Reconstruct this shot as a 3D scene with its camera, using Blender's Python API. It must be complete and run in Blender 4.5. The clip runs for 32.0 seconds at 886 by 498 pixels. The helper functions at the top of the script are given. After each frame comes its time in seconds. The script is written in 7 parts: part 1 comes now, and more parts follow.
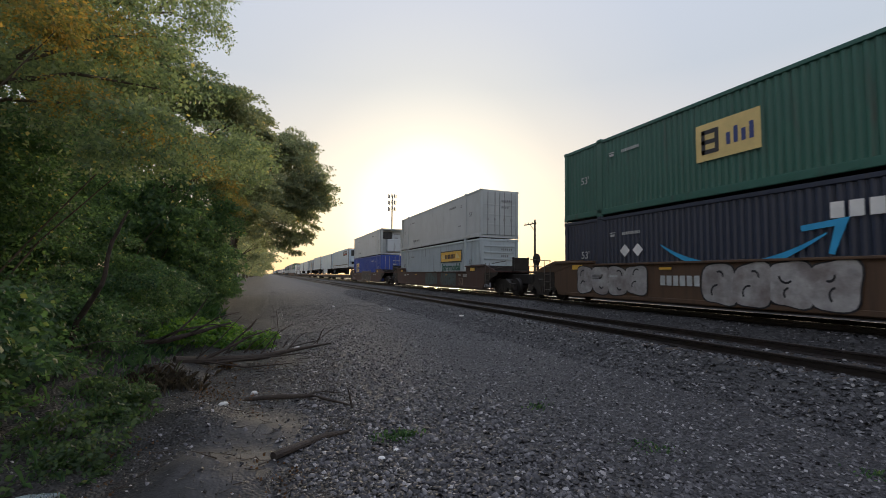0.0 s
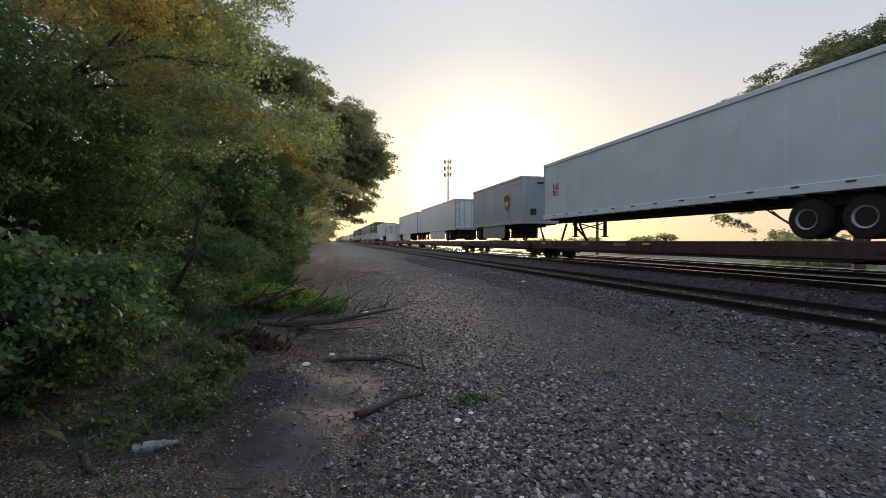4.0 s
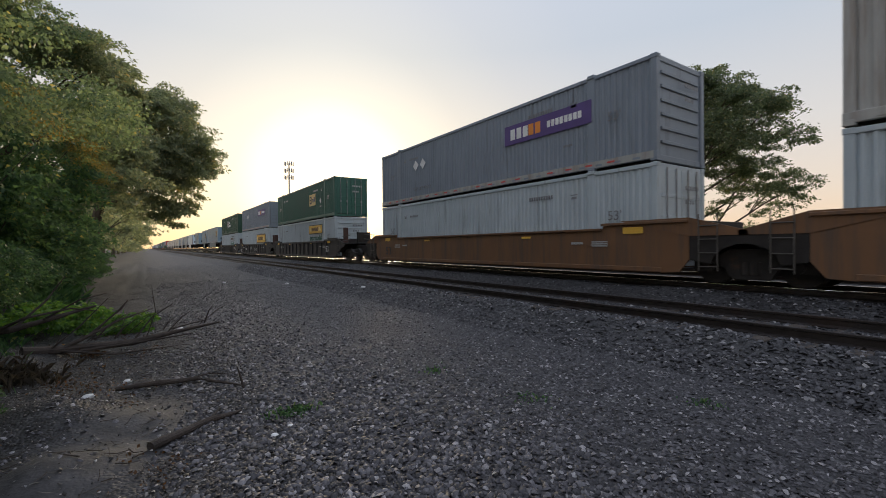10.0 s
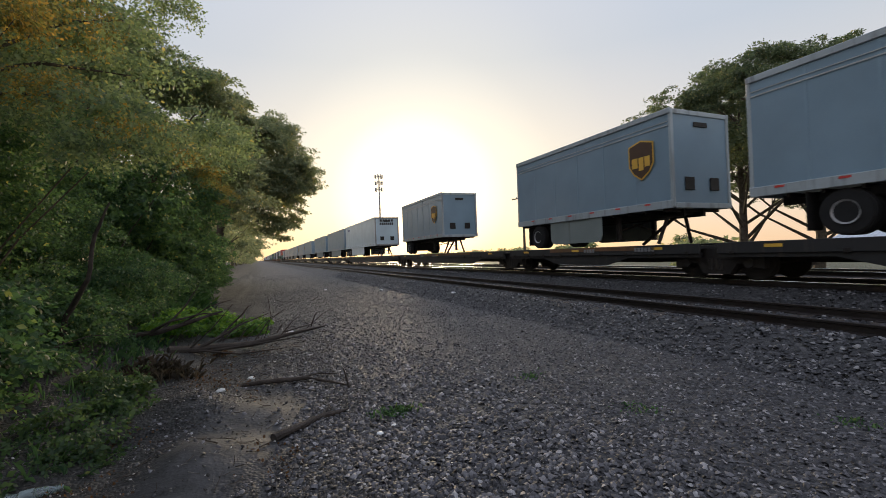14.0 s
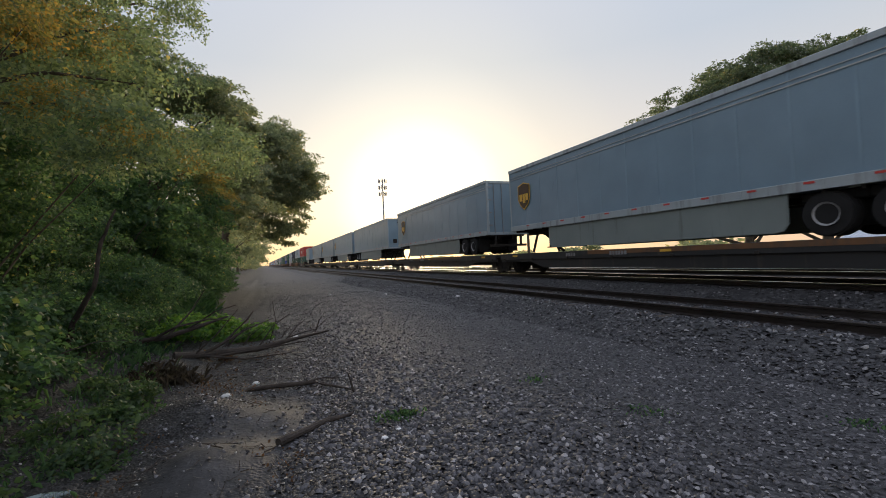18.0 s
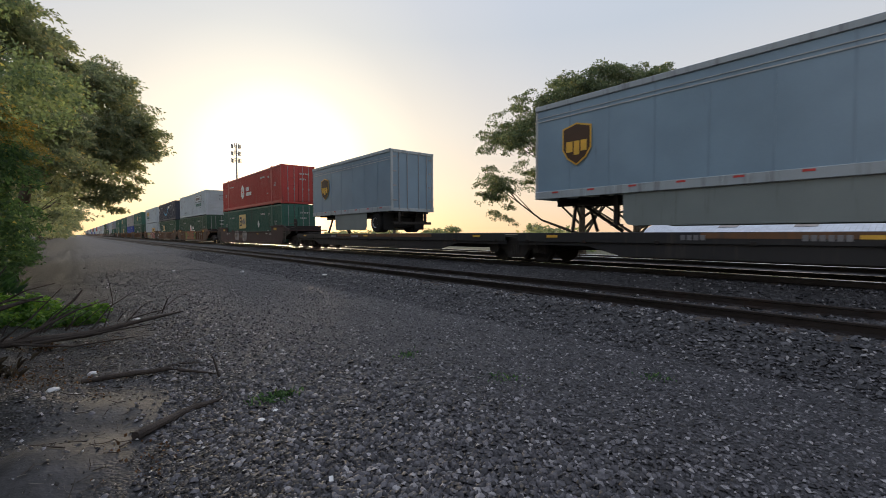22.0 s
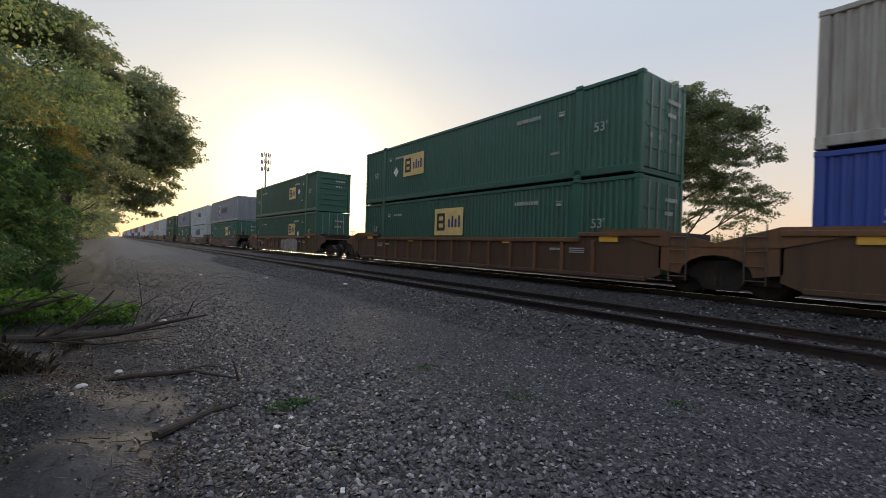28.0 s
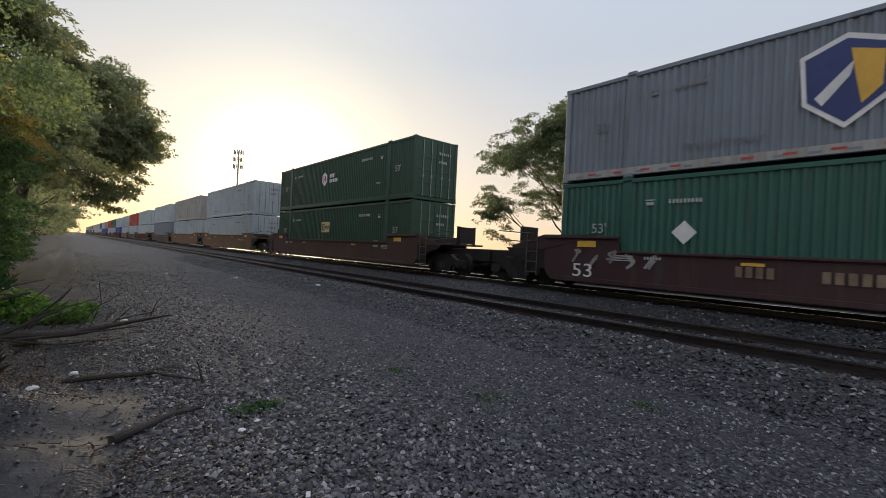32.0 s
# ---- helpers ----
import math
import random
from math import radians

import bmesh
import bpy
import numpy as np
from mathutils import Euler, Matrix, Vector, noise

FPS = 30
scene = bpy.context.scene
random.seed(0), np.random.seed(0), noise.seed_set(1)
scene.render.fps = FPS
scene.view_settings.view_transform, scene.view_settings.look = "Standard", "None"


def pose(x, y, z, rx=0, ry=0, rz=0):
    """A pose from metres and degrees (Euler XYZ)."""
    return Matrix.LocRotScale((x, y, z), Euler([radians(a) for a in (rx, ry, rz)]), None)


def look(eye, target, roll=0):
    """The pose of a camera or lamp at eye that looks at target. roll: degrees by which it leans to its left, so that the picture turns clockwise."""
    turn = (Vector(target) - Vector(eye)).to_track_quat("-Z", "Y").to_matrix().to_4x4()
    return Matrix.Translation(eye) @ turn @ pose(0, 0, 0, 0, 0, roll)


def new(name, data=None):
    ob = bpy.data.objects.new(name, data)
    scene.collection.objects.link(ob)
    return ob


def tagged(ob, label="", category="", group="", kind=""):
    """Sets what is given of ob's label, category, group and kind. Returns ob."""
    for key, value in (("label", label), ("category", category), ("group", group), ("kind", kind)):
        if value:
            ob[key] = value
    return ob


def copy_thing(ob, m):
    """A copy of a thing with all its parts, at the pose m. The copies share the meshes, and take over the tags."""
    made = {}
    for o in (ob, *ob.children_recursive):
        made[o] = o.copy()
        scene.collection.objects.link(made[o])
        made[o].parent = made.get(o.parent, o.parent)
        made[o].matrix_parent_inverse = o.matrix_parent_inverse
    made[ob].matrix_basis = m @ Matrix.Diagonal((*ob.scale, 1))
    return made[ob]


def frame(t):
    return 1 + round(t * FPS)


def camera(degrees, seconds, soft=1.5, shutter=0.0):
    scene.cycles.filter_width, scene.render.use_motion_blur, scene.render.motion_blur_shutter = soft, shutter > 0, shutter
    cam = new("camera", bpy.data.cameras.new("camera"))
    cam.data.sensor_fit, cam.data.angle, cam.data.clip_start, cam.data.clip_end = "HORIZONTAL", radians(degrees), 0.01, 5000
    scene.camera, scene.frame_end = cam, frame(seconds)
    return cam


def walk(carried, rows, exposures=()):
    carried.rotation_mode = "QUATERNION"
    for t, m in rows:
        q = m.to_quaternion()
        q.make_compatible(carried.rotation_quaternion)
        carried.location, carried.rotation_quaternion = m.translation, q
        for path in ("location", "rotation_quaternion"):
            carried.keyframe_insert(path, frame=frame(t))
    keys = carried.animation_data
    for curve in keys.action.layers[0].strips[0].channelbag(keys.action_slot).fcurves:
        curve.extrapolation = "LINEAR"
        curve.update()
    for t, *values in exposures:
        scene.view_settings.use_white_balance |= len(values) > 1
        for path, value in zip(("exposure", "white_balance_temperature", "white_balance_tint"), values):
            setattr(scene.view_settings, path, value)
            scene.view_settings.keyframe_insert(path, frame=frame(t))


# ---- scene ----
cam = camera(90.7, 32.0, soft=0.55, shutter=0.05)
PATH = [
    (0, (-0.068, 0.156, 1.721), (0.669, 2.011, 1.843), 0.7),
    (0.5, (-0.06, 0.14, 1.714), (0.694, 1.99, 1.815), 0.5),
    (1, (-0.092, 0.163, 1.715), (0.662, 2.015, 1.765), 0.7),
    (1.5, (-0.118, 0.147, 1.709), (0.58, 2.021, 1.71), 0.9),
    (2, (-0.117, 0.158, 1.711), (0.54, 2.047, 1.695), 0.9),
    (2.5, (-0.129, 0.186, 1.724), (0.477, 2.092, 1.698), 0.4),
    (3, (-0.159, 0.224, 1.731), (0.413, 2.14, 1.706), 0.1),
    (3.5, (-0.217, 0.233, 1.729), (0.296, 2.166, 1.701), 0.0),
    (4, (-0.199, 0.24, 1.745), (0.295, 2.178, 1.708), -0.0),
    (4.5, (-0.197, 0.237, 1.74), (0.293, 2.175, 1.694), -0.7),
    (6.5, (-0.198, 0.186, 1.726), (0.283, 2.127, 1.688), -1.4),
    (7, (-0.196, 0.171, 1.739), (0.287, 2.111, 1.693), -1.6),
    (7.5, (-0.205, 0.172, 1.732), (0.29, 2.109, 1.68), -1.3),
    (8, (-0.151, 0.165, 1.727), (0.606, 2.016, 1.68), -0.6),
    (8.5, (-0.019, 0.133, 1.721), (1.128, 1.772, 1.675), 0.6),
    (9, (0.02, 0.084, 1.718), (1.21, 1.691, 1.688), 0.9),
    (9.5, (0.016, 0.091, 1.722), (1.173, 1.722, 1.693), 0.4),
    (10, (0.016, 0.087, 1.729), (1.14, 1.742, 1.716), -0.5),
    (10.5, (0.016, 0.086, 1.737), (1.099, 1.767, 1.732), -1.0),
    (11, (0.004, 0.094, 1.72), (1.031, 1.81, 1.72), -1.3),
    (11.5, (-0.038, 0.069, 1.727), (0.877, 1.847, 1.77), -1.3),
    (12, (-0.058, 0.07, 1.729), (0.762, 1.893, 1.768), -1.8),
    (12.5, (-0.046, 0.11, 1.709), (0.773, 1.935, 1.743), -2.2),
    (13, (-0.059, 0.114, 1.701), (0.741, 1.947, 1.735), -2.1),
    (13.5, (-0.05, 0.133, 1.694), (0.742, 1.969, 1.722), -1.9),
    (14, (-0.055, 0.127, 1.711), (0.725, 1.969, 1.733), -2.1),
    (14.5, (-0.066, 0.118, 1.707), (0.701, 1.965, 1.75), -2.6),
    (15, (-0.076, 0.119, 1.716), (0.67, 1.975, 1.765), -2.8),
    (15.5, (-0.097, 0.099, 1.727), (0.621, 1.965, 1.792), -2.7),
    (17.5, (-0.073, 0.128, 1.718), (0.647, 1.993, 1.776), -3.6),
    (18, (-0.048, 0.119, 1.707), (0.715, 1.967, 1.747), -2.6),
    (18.5, (-0.075, 0.104, 1.715), (0.735, 1.932, 1.721), -0.2),
    (19, (-0.209, 0.098, 1.733), (0.779, 1.837, 1.706), -0.3),
    (19.5, (-0.308, 0.084, 1.733), (0.751, 1.78, 1.688), 0.4),
    (20, (-0.29, 0.094, 1.735), (0.908, 1.696, 1.697), 0.8),
    (20.5, (-0.276, 0.1, 1.738), (1.017, 1.626, 1.698), 1.1),
    (21, (-0.271, 0.088, 1.747), (1.061, 1.579, 1.69), 1.0),
    (21.5, (-0.269, 0.083, 1.754), (1.084, 1.555, 1.687), 0.1),
    (22, (-0.317, 0.069, 1.759), (0.969, 1.599, 1.685), -0.3),
    (22.5, (-0.34, 0.061, 1.766), (0.902, 1.627, 1.69), -0.1),
    (23, (-0.336, 0.065, 1.756), (0.897, 1.638, 1.688), 0.7),
    (23.5, (-0.319, 0.047, 1.761), (0.921, 1.615, 1.711), 0.9),
    (24, (-0.322, 0.042, 1.763), (0.947, 1.587, 1.735), 0.8),
    (24.5, (-0.321, 0.037, 1.772), (0.952, 1.579, 1.763), 0.8),
    (25, (-0.324, 0.049, 1.77), (0.954, 1.587, 1.769), 1.0),
    (25.5, (-0.321, 0.055, 1.771), (0.955, 1.596, 1.761), 1.2),
    (26, (-0.315, 0.057, 1.772), (0.953, 1.604, 1.761), 1.3),
    (26.5, (-0.336, 0.062, 1.776), (0.907, 1.629, 1.765), 1.4),
    (28.5, (-0.314, 0.055, 1.774), (0.896, 1.647, 1.759), 1.7),
    (29, (-0.324, 0.063, 1.77), (0.892, 1.651, 1.758), 1.5),
    (29.5, (-0.319, 0.06, 1.768), (0.906, 1.641, 1.757), 1.2),
    (30, (-0.324, 0.069, 1.76), (0.904, 1.648, 1.746), 1.5),
    (30.5, (-0.334, 0.067, 1.762), (0.898, 1.642, 1.751), 2.5),
    (31, (-0.323, 0.053, 1.761), (0.931, 1.611, 1.76), 2.9),
    (31.5, (-0.308, 0.055, 1.756), (0.973, 1.591, 1.761), 3.0),
    (32, (-0.295, 0.048, 1.762), (1.003, 1.57, 1.764), 2.7),
]
walk(cam, [(t, look(eye, target, roll)) for t, eye, target, roll in PATH], [(0.0, 0.62), (32.0, 0.62)])

# ---- light: a hazy evening sky, the sun low beyond the train ----
SUN_YAW, SUN_ELEV = 20.0, 7.2
SUN_WAY = Vector((math.sin(radians(SUN_YAW)) * math.cos(radians(SUN_ELEV)), math.cos(radians(SUN_YAW)) * math.cos(radians(SUN_ELEV)), math.sin(radians(SUN_ELEV))))


def sky():
    w = bpy.data.worlds.new("evening_sky")
    w.use_nodes = True
    scene.world = w
    nt = w.node_tree
    nt.nodes.clear()
    N, L = nt.nodes.new, nt.links.new
    out, bg = N("ShaderNodeOutputWorld"), N("ShaderNodeBackground")
    tex = N("ShaderNodeTexSky")
    tex.sky_type, tex.sun_disc = "NISHITA", False
    tex.sun_elevation, tex.sun_rotation = radians(SUN_ELEV), radians(SUN_YAW)
    tex.air_density, tex.dust_density, tex.ozone_density = 1.0, 1.0, 1.5
    # hazy aureole round the veiled sun
    co, dot = N("ShaderNodeTexCoord"), N("ShaderNodeVectorMath")
    dot.operation = "DOT_PRODUCT"
    dot.inputs[1].default_value = SUN_WAY
    L(co.outputs["Generated"], dot.inputs[0])
    ramp = N("ShaderNodeValToRGB")
    cr = ramp.color_ramp
    cr.elements[0].position, cr.elements[0].color = 0.70, (0.0, 0.0, 0.0, 1)
    cr.elements[1].position, cr.elements[1].color = 1.0, (5.6, 4.7, 2.8, 1)
    for p, c in ((0.82, (0.12, 0.06, 0.0, 1)), (0.90, (0.48, 0.28, 0.0, 1)), (0.95, (1.0, 0.68, 0.08, 1)), (0.98, (1.9, 1.45, 0.5, 1))):
        cr.elements.new(p).color = c
    L(dot.outputs["Value"], ramp.inputs[0])
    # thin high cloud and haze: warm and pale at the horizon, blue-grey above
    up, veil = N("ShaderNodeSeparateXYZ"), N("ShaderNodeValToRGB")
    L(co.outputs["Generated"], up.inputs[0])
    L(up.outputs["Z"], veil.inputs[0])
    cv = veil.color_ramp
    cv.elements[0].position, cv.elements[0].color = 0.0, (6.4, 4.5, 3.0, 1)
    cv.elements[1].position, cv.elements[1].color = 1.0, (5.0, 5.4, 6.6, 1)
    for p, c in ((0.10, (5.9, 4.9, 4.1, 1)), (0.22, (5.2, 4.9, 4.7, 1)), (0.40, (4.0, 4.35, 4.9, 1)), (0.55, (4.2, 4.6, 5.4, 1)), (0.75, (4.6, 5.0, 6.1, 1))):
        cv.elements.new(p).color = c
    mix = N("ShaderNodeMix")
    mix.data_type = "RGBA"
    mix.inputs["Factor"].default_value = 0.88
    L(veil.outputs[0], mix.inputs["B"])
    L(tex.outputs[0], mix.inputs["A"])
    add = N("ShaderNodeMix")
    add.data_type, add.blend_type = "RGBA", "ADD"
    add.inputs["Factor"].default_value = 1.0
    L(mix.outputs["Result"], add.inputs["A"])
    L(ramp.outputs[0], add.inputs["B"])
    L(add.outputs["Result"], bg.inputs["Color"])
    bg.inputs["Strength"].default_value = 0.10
    L(bg.outputs[0], out.inputs[0])
    sun = new("sun", bpy.data.lights.new("sun", "SUN"))
    sun.data.energy, sun.data.angle, sun.data.color = 1.6, radians(15), (1.0, 0.78, 0.50)
    sun.matrix_world = look((0, 0, 50), Vector((0, 0, 50)) - SUN_WAY)


sky()

# ---- materials ----
def mat(name, base, rough=0.6, metal=0.0, var=0.18, scale=2.0, fine=40.0, bump=0.15, dirt=None, amount=0.0, streak=False, spread=0.06):
    """Paint, steel, wood or stone: a base colour that wanders at two scales, with dirt or rust over it and a fine relief."""
    m = bpy.data.materials.new(name)
    m.use_nodes = True
    nt = m.node_tree
    N, L = nt.nodes.new, nt.links.new
    b = nt.nodes["Principled BSDF"]
    co, info = N("ShaderNodeTexCoord"), N("ShaderNodeObjectInfo")
    shift = N("ShaderNodeVectorMath")
    L(co.outputs["Object"], shift.inputs[0])
    L(info.outputs["Random"], shift.inputs[1])
    n1, n2 = N("ShaderNodeTexNoise"), N("ShaderNodeTexNoise")
    n1.inputs["Scale"].default_value, n1.inputs["Detail"].default_value = scale, 6
    n2.inputs["Scale"].default_value, n2.inputs["Detail"].default_value = fine, 3
    L(shift.outputs[0], n1.inputs["Vector"])
    L(shift.outputs[0], n2.inputs["Vector"])
    r1 = N("ShaderNodeMapRange")
    r1.inputs["To Min"].default_value, r1.inputs["To Max"].default_value = 1 - var, 1 + var
    r1.inputs["From Min"].default_value, r1.inputs["From Max"].default_value = 0.3, 0.7
    L(n1.outputs["Fac"], r1.inputs["Value"])
    r2 = N("ShaderNodeMapRange")
    r2.inputs["To Min"].default_value, r2.inputs["To Max"].default_value = 1 - var * 0.6, 1 + var * 0.6
    L(n2.outputs["Fac"], r2.inputs["Value"])
    r3 = N("ShaderNodeMapRange")
    r3.inputs["To Min"].default_value, r3.inputs["To Max"].default_value = 1 - spread, 1 + spread
    L(info.outputs["Random"], r3.inputs["Value"])
    k, k2 = N("ShaderNodeMath"), N("ShaderNodeMath")
    k.operation = k2.operation = "MULTIPLY"
    L(r1.outputs[0], k.inputs[0])
    L(r2.outputs[0], k.inputs[1])
    L(k.outputs[0], k2.inputs[0])
    L(r3.outputs[0], k2.inputs[1])
    tint = N("ShaderNodeVectorMath")
    tint.operation = "SCALE"
    tint.inputs[0].default_value = base
    L(k2.outputs[0], tint.inputs["Scale"])
    colour = tint.outputs[0]
    if dirt:
        n3, mp = N("ShaderNodeTexNoise"), N("ShaderNodeMapping")
        mp.inputs["Scale"].default_value = (3.0, 3.0, 0.25) if streak else (1, 1, 1)
        n3.inputs["Scale"].default_value, n3.inputs["Detail"].default_value = 1.3, 8
        n3.inputs["Roughness"].default_value = 0.65
        L(shift.outputs[0], mp.inputs["Vector"])
        L(mp.outputs[0], n3.inputs["Vector"])
        r4 = N("ShaderNodeMapRange")
        r4.inputs["From Min"].default_value, r4.inputs["From Max"].default_value = 0.72 - amount * 0.45, 0.9 - amount * 0.3
        r4.inputs["To Max"].default_value = 0.85
        L(n3.outputs["Fac"], r4.inputs["Value"])
        mx = N("ShaderNodeMix")
        mx.data_type = "RGBA"
        L(r4.outputs[0], mx.inputs["Factor"])
        L(colour, mx.inputs["A"])
        mx.inputs["B"].default_value = (*dirt, 1)
        colour = mx.outputs["Result"]
    L(colour, b.inputs["Base Color"])
    b.inputs["Roughness"].default_value, b.inputs["Metallic"].default_value = rough, metal
    if bump:
        bp = N("ShaderNodeBump")
        bp.inputs["Strength"].default_value, bp.inputs["Distance"].default_value = bump, 0.02
        L(n2.outputs["Fac"], bp.inputs["Height"])
        L(bp.outputs[0], b.inputs["Normal"])
    return m


GRIME, RUST = (0.06, 0.05, 0.042), (0.13, 0.055, 0.025)


def paint(name, base, rough=0.45, amount=0.35, dirt=GRIME):
    return mat(name, base, rough, 0, 0.08, 0.8, 30, 0.05, dirt, amount, True)


def leaf_mat(name, dark, light, warm, warm_share=0.06):
    m = bpy.data.materials.new(name)
    m.use_nodes = True
    nt = m.node_tree
    N, L = nt.nodes.new, nt.links.new
    b = nt.nodes["Principled BSDF"]
    geo, ramp = N("ShaderNodeNewGeometry"), N("ShaderNodeValToRGB")
    cr = ramp.color_ramp
    cr.elements[0].position, cr.elements[0].color = 0.0, (*dark, 1)
    cr.elements[1].position, cr.elements[1].color = 1.0, (*warm, 1)
    cr.elements.new(0.55).color = (*[(a + c) / 2 for a, c in zip(dark, light)], 1)
    cr.elements.new(1 - warm_share).color = (*light, 1)
    L(geo.outputs["Random Per Island"], ramp.inputs[0])
    L(ramp.outputs[0], b.inputs["Base Color"])
    b.inputs["Roughness"].default_value = 0.55
    tr, mx = N("ShaderNodeBsdfTranslucent"), N("ShaderNodeMixShader")
    thin = N("ShaderNodeVectorMath")
    thin.operation = "MULTIPLY"
    thin.inputs[1].default_value = (2.4, 2.3, 1.7)
    L(ramp.outputs[0], thin.inputs[0])
    L(thin.outputs[0], tr.inputs["Color"])
    mx.inputs[0].default_value = 0.5
    L(b.outputs[0], mx.inputs[1])
    L(tr.outputs[0], mx.inputs[2])
    L(mx.outputs[0], nt.nodes["Material Output"].inputs["Surface"])
    return m


def ground_mat():
    """Grey crushed stone, dirt towards the bushes, dark ballast at the rails, dry grass far off; by place on the plan."""
    m = bpy.data.materials.new("ground_gravel_and_dirt")
    m.use_nodes = True
    nt = m.node_tree
    N, L = nt.nodes.new, nt.links.new
    b = nt.nodes["Principled BSDF"]
    co, sep = N("ShaderNodeTexCoord"), N("ShaderNodeSeparateXYZ")
    L(co.outputs["Object"], sep.inputs[0])
    vor, vor2 = N("ShaderNodeTexVoronoi"), N("ShaderNodeTexVoronoi")
    vor.inputs["Scale"].default_value, vor2.inputs["Scale"].default_value = 34.0, 15.0
    big, mid = N("ShaderNodeTexNoise"), N("ShaderNodeTexNoise")
    big.inputs["Scale"].default_value, big.inputs["Detail"].default_value = 0.45, 7
    mid.inputs["Scale"].default_value, mid.inputs["Detail"].default_value = 6.0, 6
    for n in (vor, vor2, big, mid):
        L(co.outputs["Object"], n.inputs["Vector"])

    def ramp(src, *stops):
        r = N("ShaderNodeValToRGB")
        r.color_ramp.elements[0].position, r.color_ramp.elements[0].color = stops[0][0], (*stops[0][1], 1)
        r.color_ramp.elements[1].position, r.color_ramp.elements[1].color = stops[-1][0], (*stops[-1][1], 1)
        for p, c in stops[1:-1]:
            r.color_ramp.elements.new(p).color = (*c, 1)
        L(src, r.inputs[0])
        return r.outputs[0]

    def blend(f, a, c):
        x = N("ShaderNodeMix")
        x.data_type = "RGBA"
        L(f, x.inputs["Factor"])
        L(a, x.inputs["A"])
        L(c, x.inputs["B"])
        return x.outputs["Result"]

    def band(src, lo, hi, wobble):
        a = N("ShaderNodeMath")
        a.operation = "MULTIPLY_ADD"
        L(big.outputs["Fac"], a.inputs[0])
        a.inputs[1].default_value = wobble
        L(src, a.inputs[2])
        r = N("ShaderNodeMapRange")
        r.interpolation_type = "SMOOTHSTEP"
        r.inputs["From Min"].default_value, r.inputs["From Max"].default_value = lo + wobble / 2, hi + wobble / 2
        L(a.outputs[0], r.inputs["Value"])
        return r.outputs[0]

    gravel = ramp(vor.outputs["Color"], (0.0, (0.009, 0.009, 0.010)), (0.45, (0.031, 0.030, 0.034)), (0.85, (0.088, 0.085, 0.090)), (1.0, (0.32, 0.31, 0.305)))
    ballast = ramp(vor2.outputs["Color"], (0.0, (0.013, 0.013, 0.014)), (0.6, (0.034, 0.033, 0.035)), (1.0, (0.10, 0.099, 0.10)))
    soil = ramp(mid.outputs["Fac"], (0.3, (0.009, 0.008, 0.008)), (0.55, (0.025, 0.023, 0.0225)), (0.75, (0.07, 0.066, 0.064)))
    grass = ramp(mid.outputs["Fac"], (0.3, (0.05, 0.06, 0.022)), (0.7, (0.13, 0.12, 0.055)))
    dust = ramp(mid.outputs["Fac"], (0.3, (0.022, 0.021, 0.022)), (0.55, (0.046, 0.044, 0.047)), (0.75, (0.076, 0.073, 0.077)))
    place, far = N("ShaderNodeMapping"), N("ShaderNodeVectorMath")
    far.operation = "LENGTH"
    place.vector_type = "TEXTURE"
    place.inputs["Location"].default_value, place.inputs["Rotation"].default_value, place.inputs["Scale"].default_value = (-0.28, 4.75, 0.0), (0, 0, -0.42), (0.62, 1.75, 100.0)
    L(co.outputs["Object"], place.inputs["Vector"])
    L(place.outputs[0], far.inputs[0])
    c = blend(band(sep.outputs["X"], -1.0, 0.9, 1.6), soil, gravel)
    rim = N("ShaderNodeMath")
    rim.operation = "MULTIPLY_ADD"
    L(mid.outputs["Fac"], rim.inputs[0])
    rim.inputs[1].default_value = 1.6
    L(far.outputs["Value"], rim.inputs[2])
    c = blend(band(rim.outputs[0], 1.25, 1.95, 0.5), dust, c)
    c = blend(band(sep.outputs["X"], 6.0, 6.9, 0.9), c, ballast)
    c = blend(band(sep.outputs["X"], 19.0, 20.5, 1.0), c, grass)
    L(c, b.inputs["Base Color"])
    b.inputs["Roughness"].default_value = 0.62
    bp = N("ShaderNodeBump")
    bp.inputs["Strength"].default_value, bp.inputs["Distance"].default_value = 0.9, 0.02
    dirt = N("ShaderNodeMix")
    dirt.data_type = "FLOAT"
    turned = N("ShaderNodeMath")
    turned.operation = "SUBTRACT"
    turned.inputs[0].default_value = 1.0
    crumb = N("ShaderNodeTexNoise")
    crumb.inputs["Scale"].default_value, crumb.inputs["Detail"].default_value = 28.0, 8
    L(co.outputs["Object"], crumb.inputs["Vector"])
    L(vor.outputs["Distance"], turned.inputs[1])
    L(band(rim.outputs[0], 1.25, 1.95, 0.5), dirt.inputs["Factor"])
    low = N("ShaderNodeMath")
    low.operation = "MULTIPLY"
    low.inputs[1].default_value = 0.45
    L(crumb.outputs["Fac"], low.inputs[0])
    L(low.outputs[0], dirt.inputs["A"])
    L(turned.outputs[0], dirt.inputs["B"])
    L(dirt.outputs["Result"], bp.inputs["Height"])
    L(bp.outputs[0], b.inputs["Normal"])
    return m


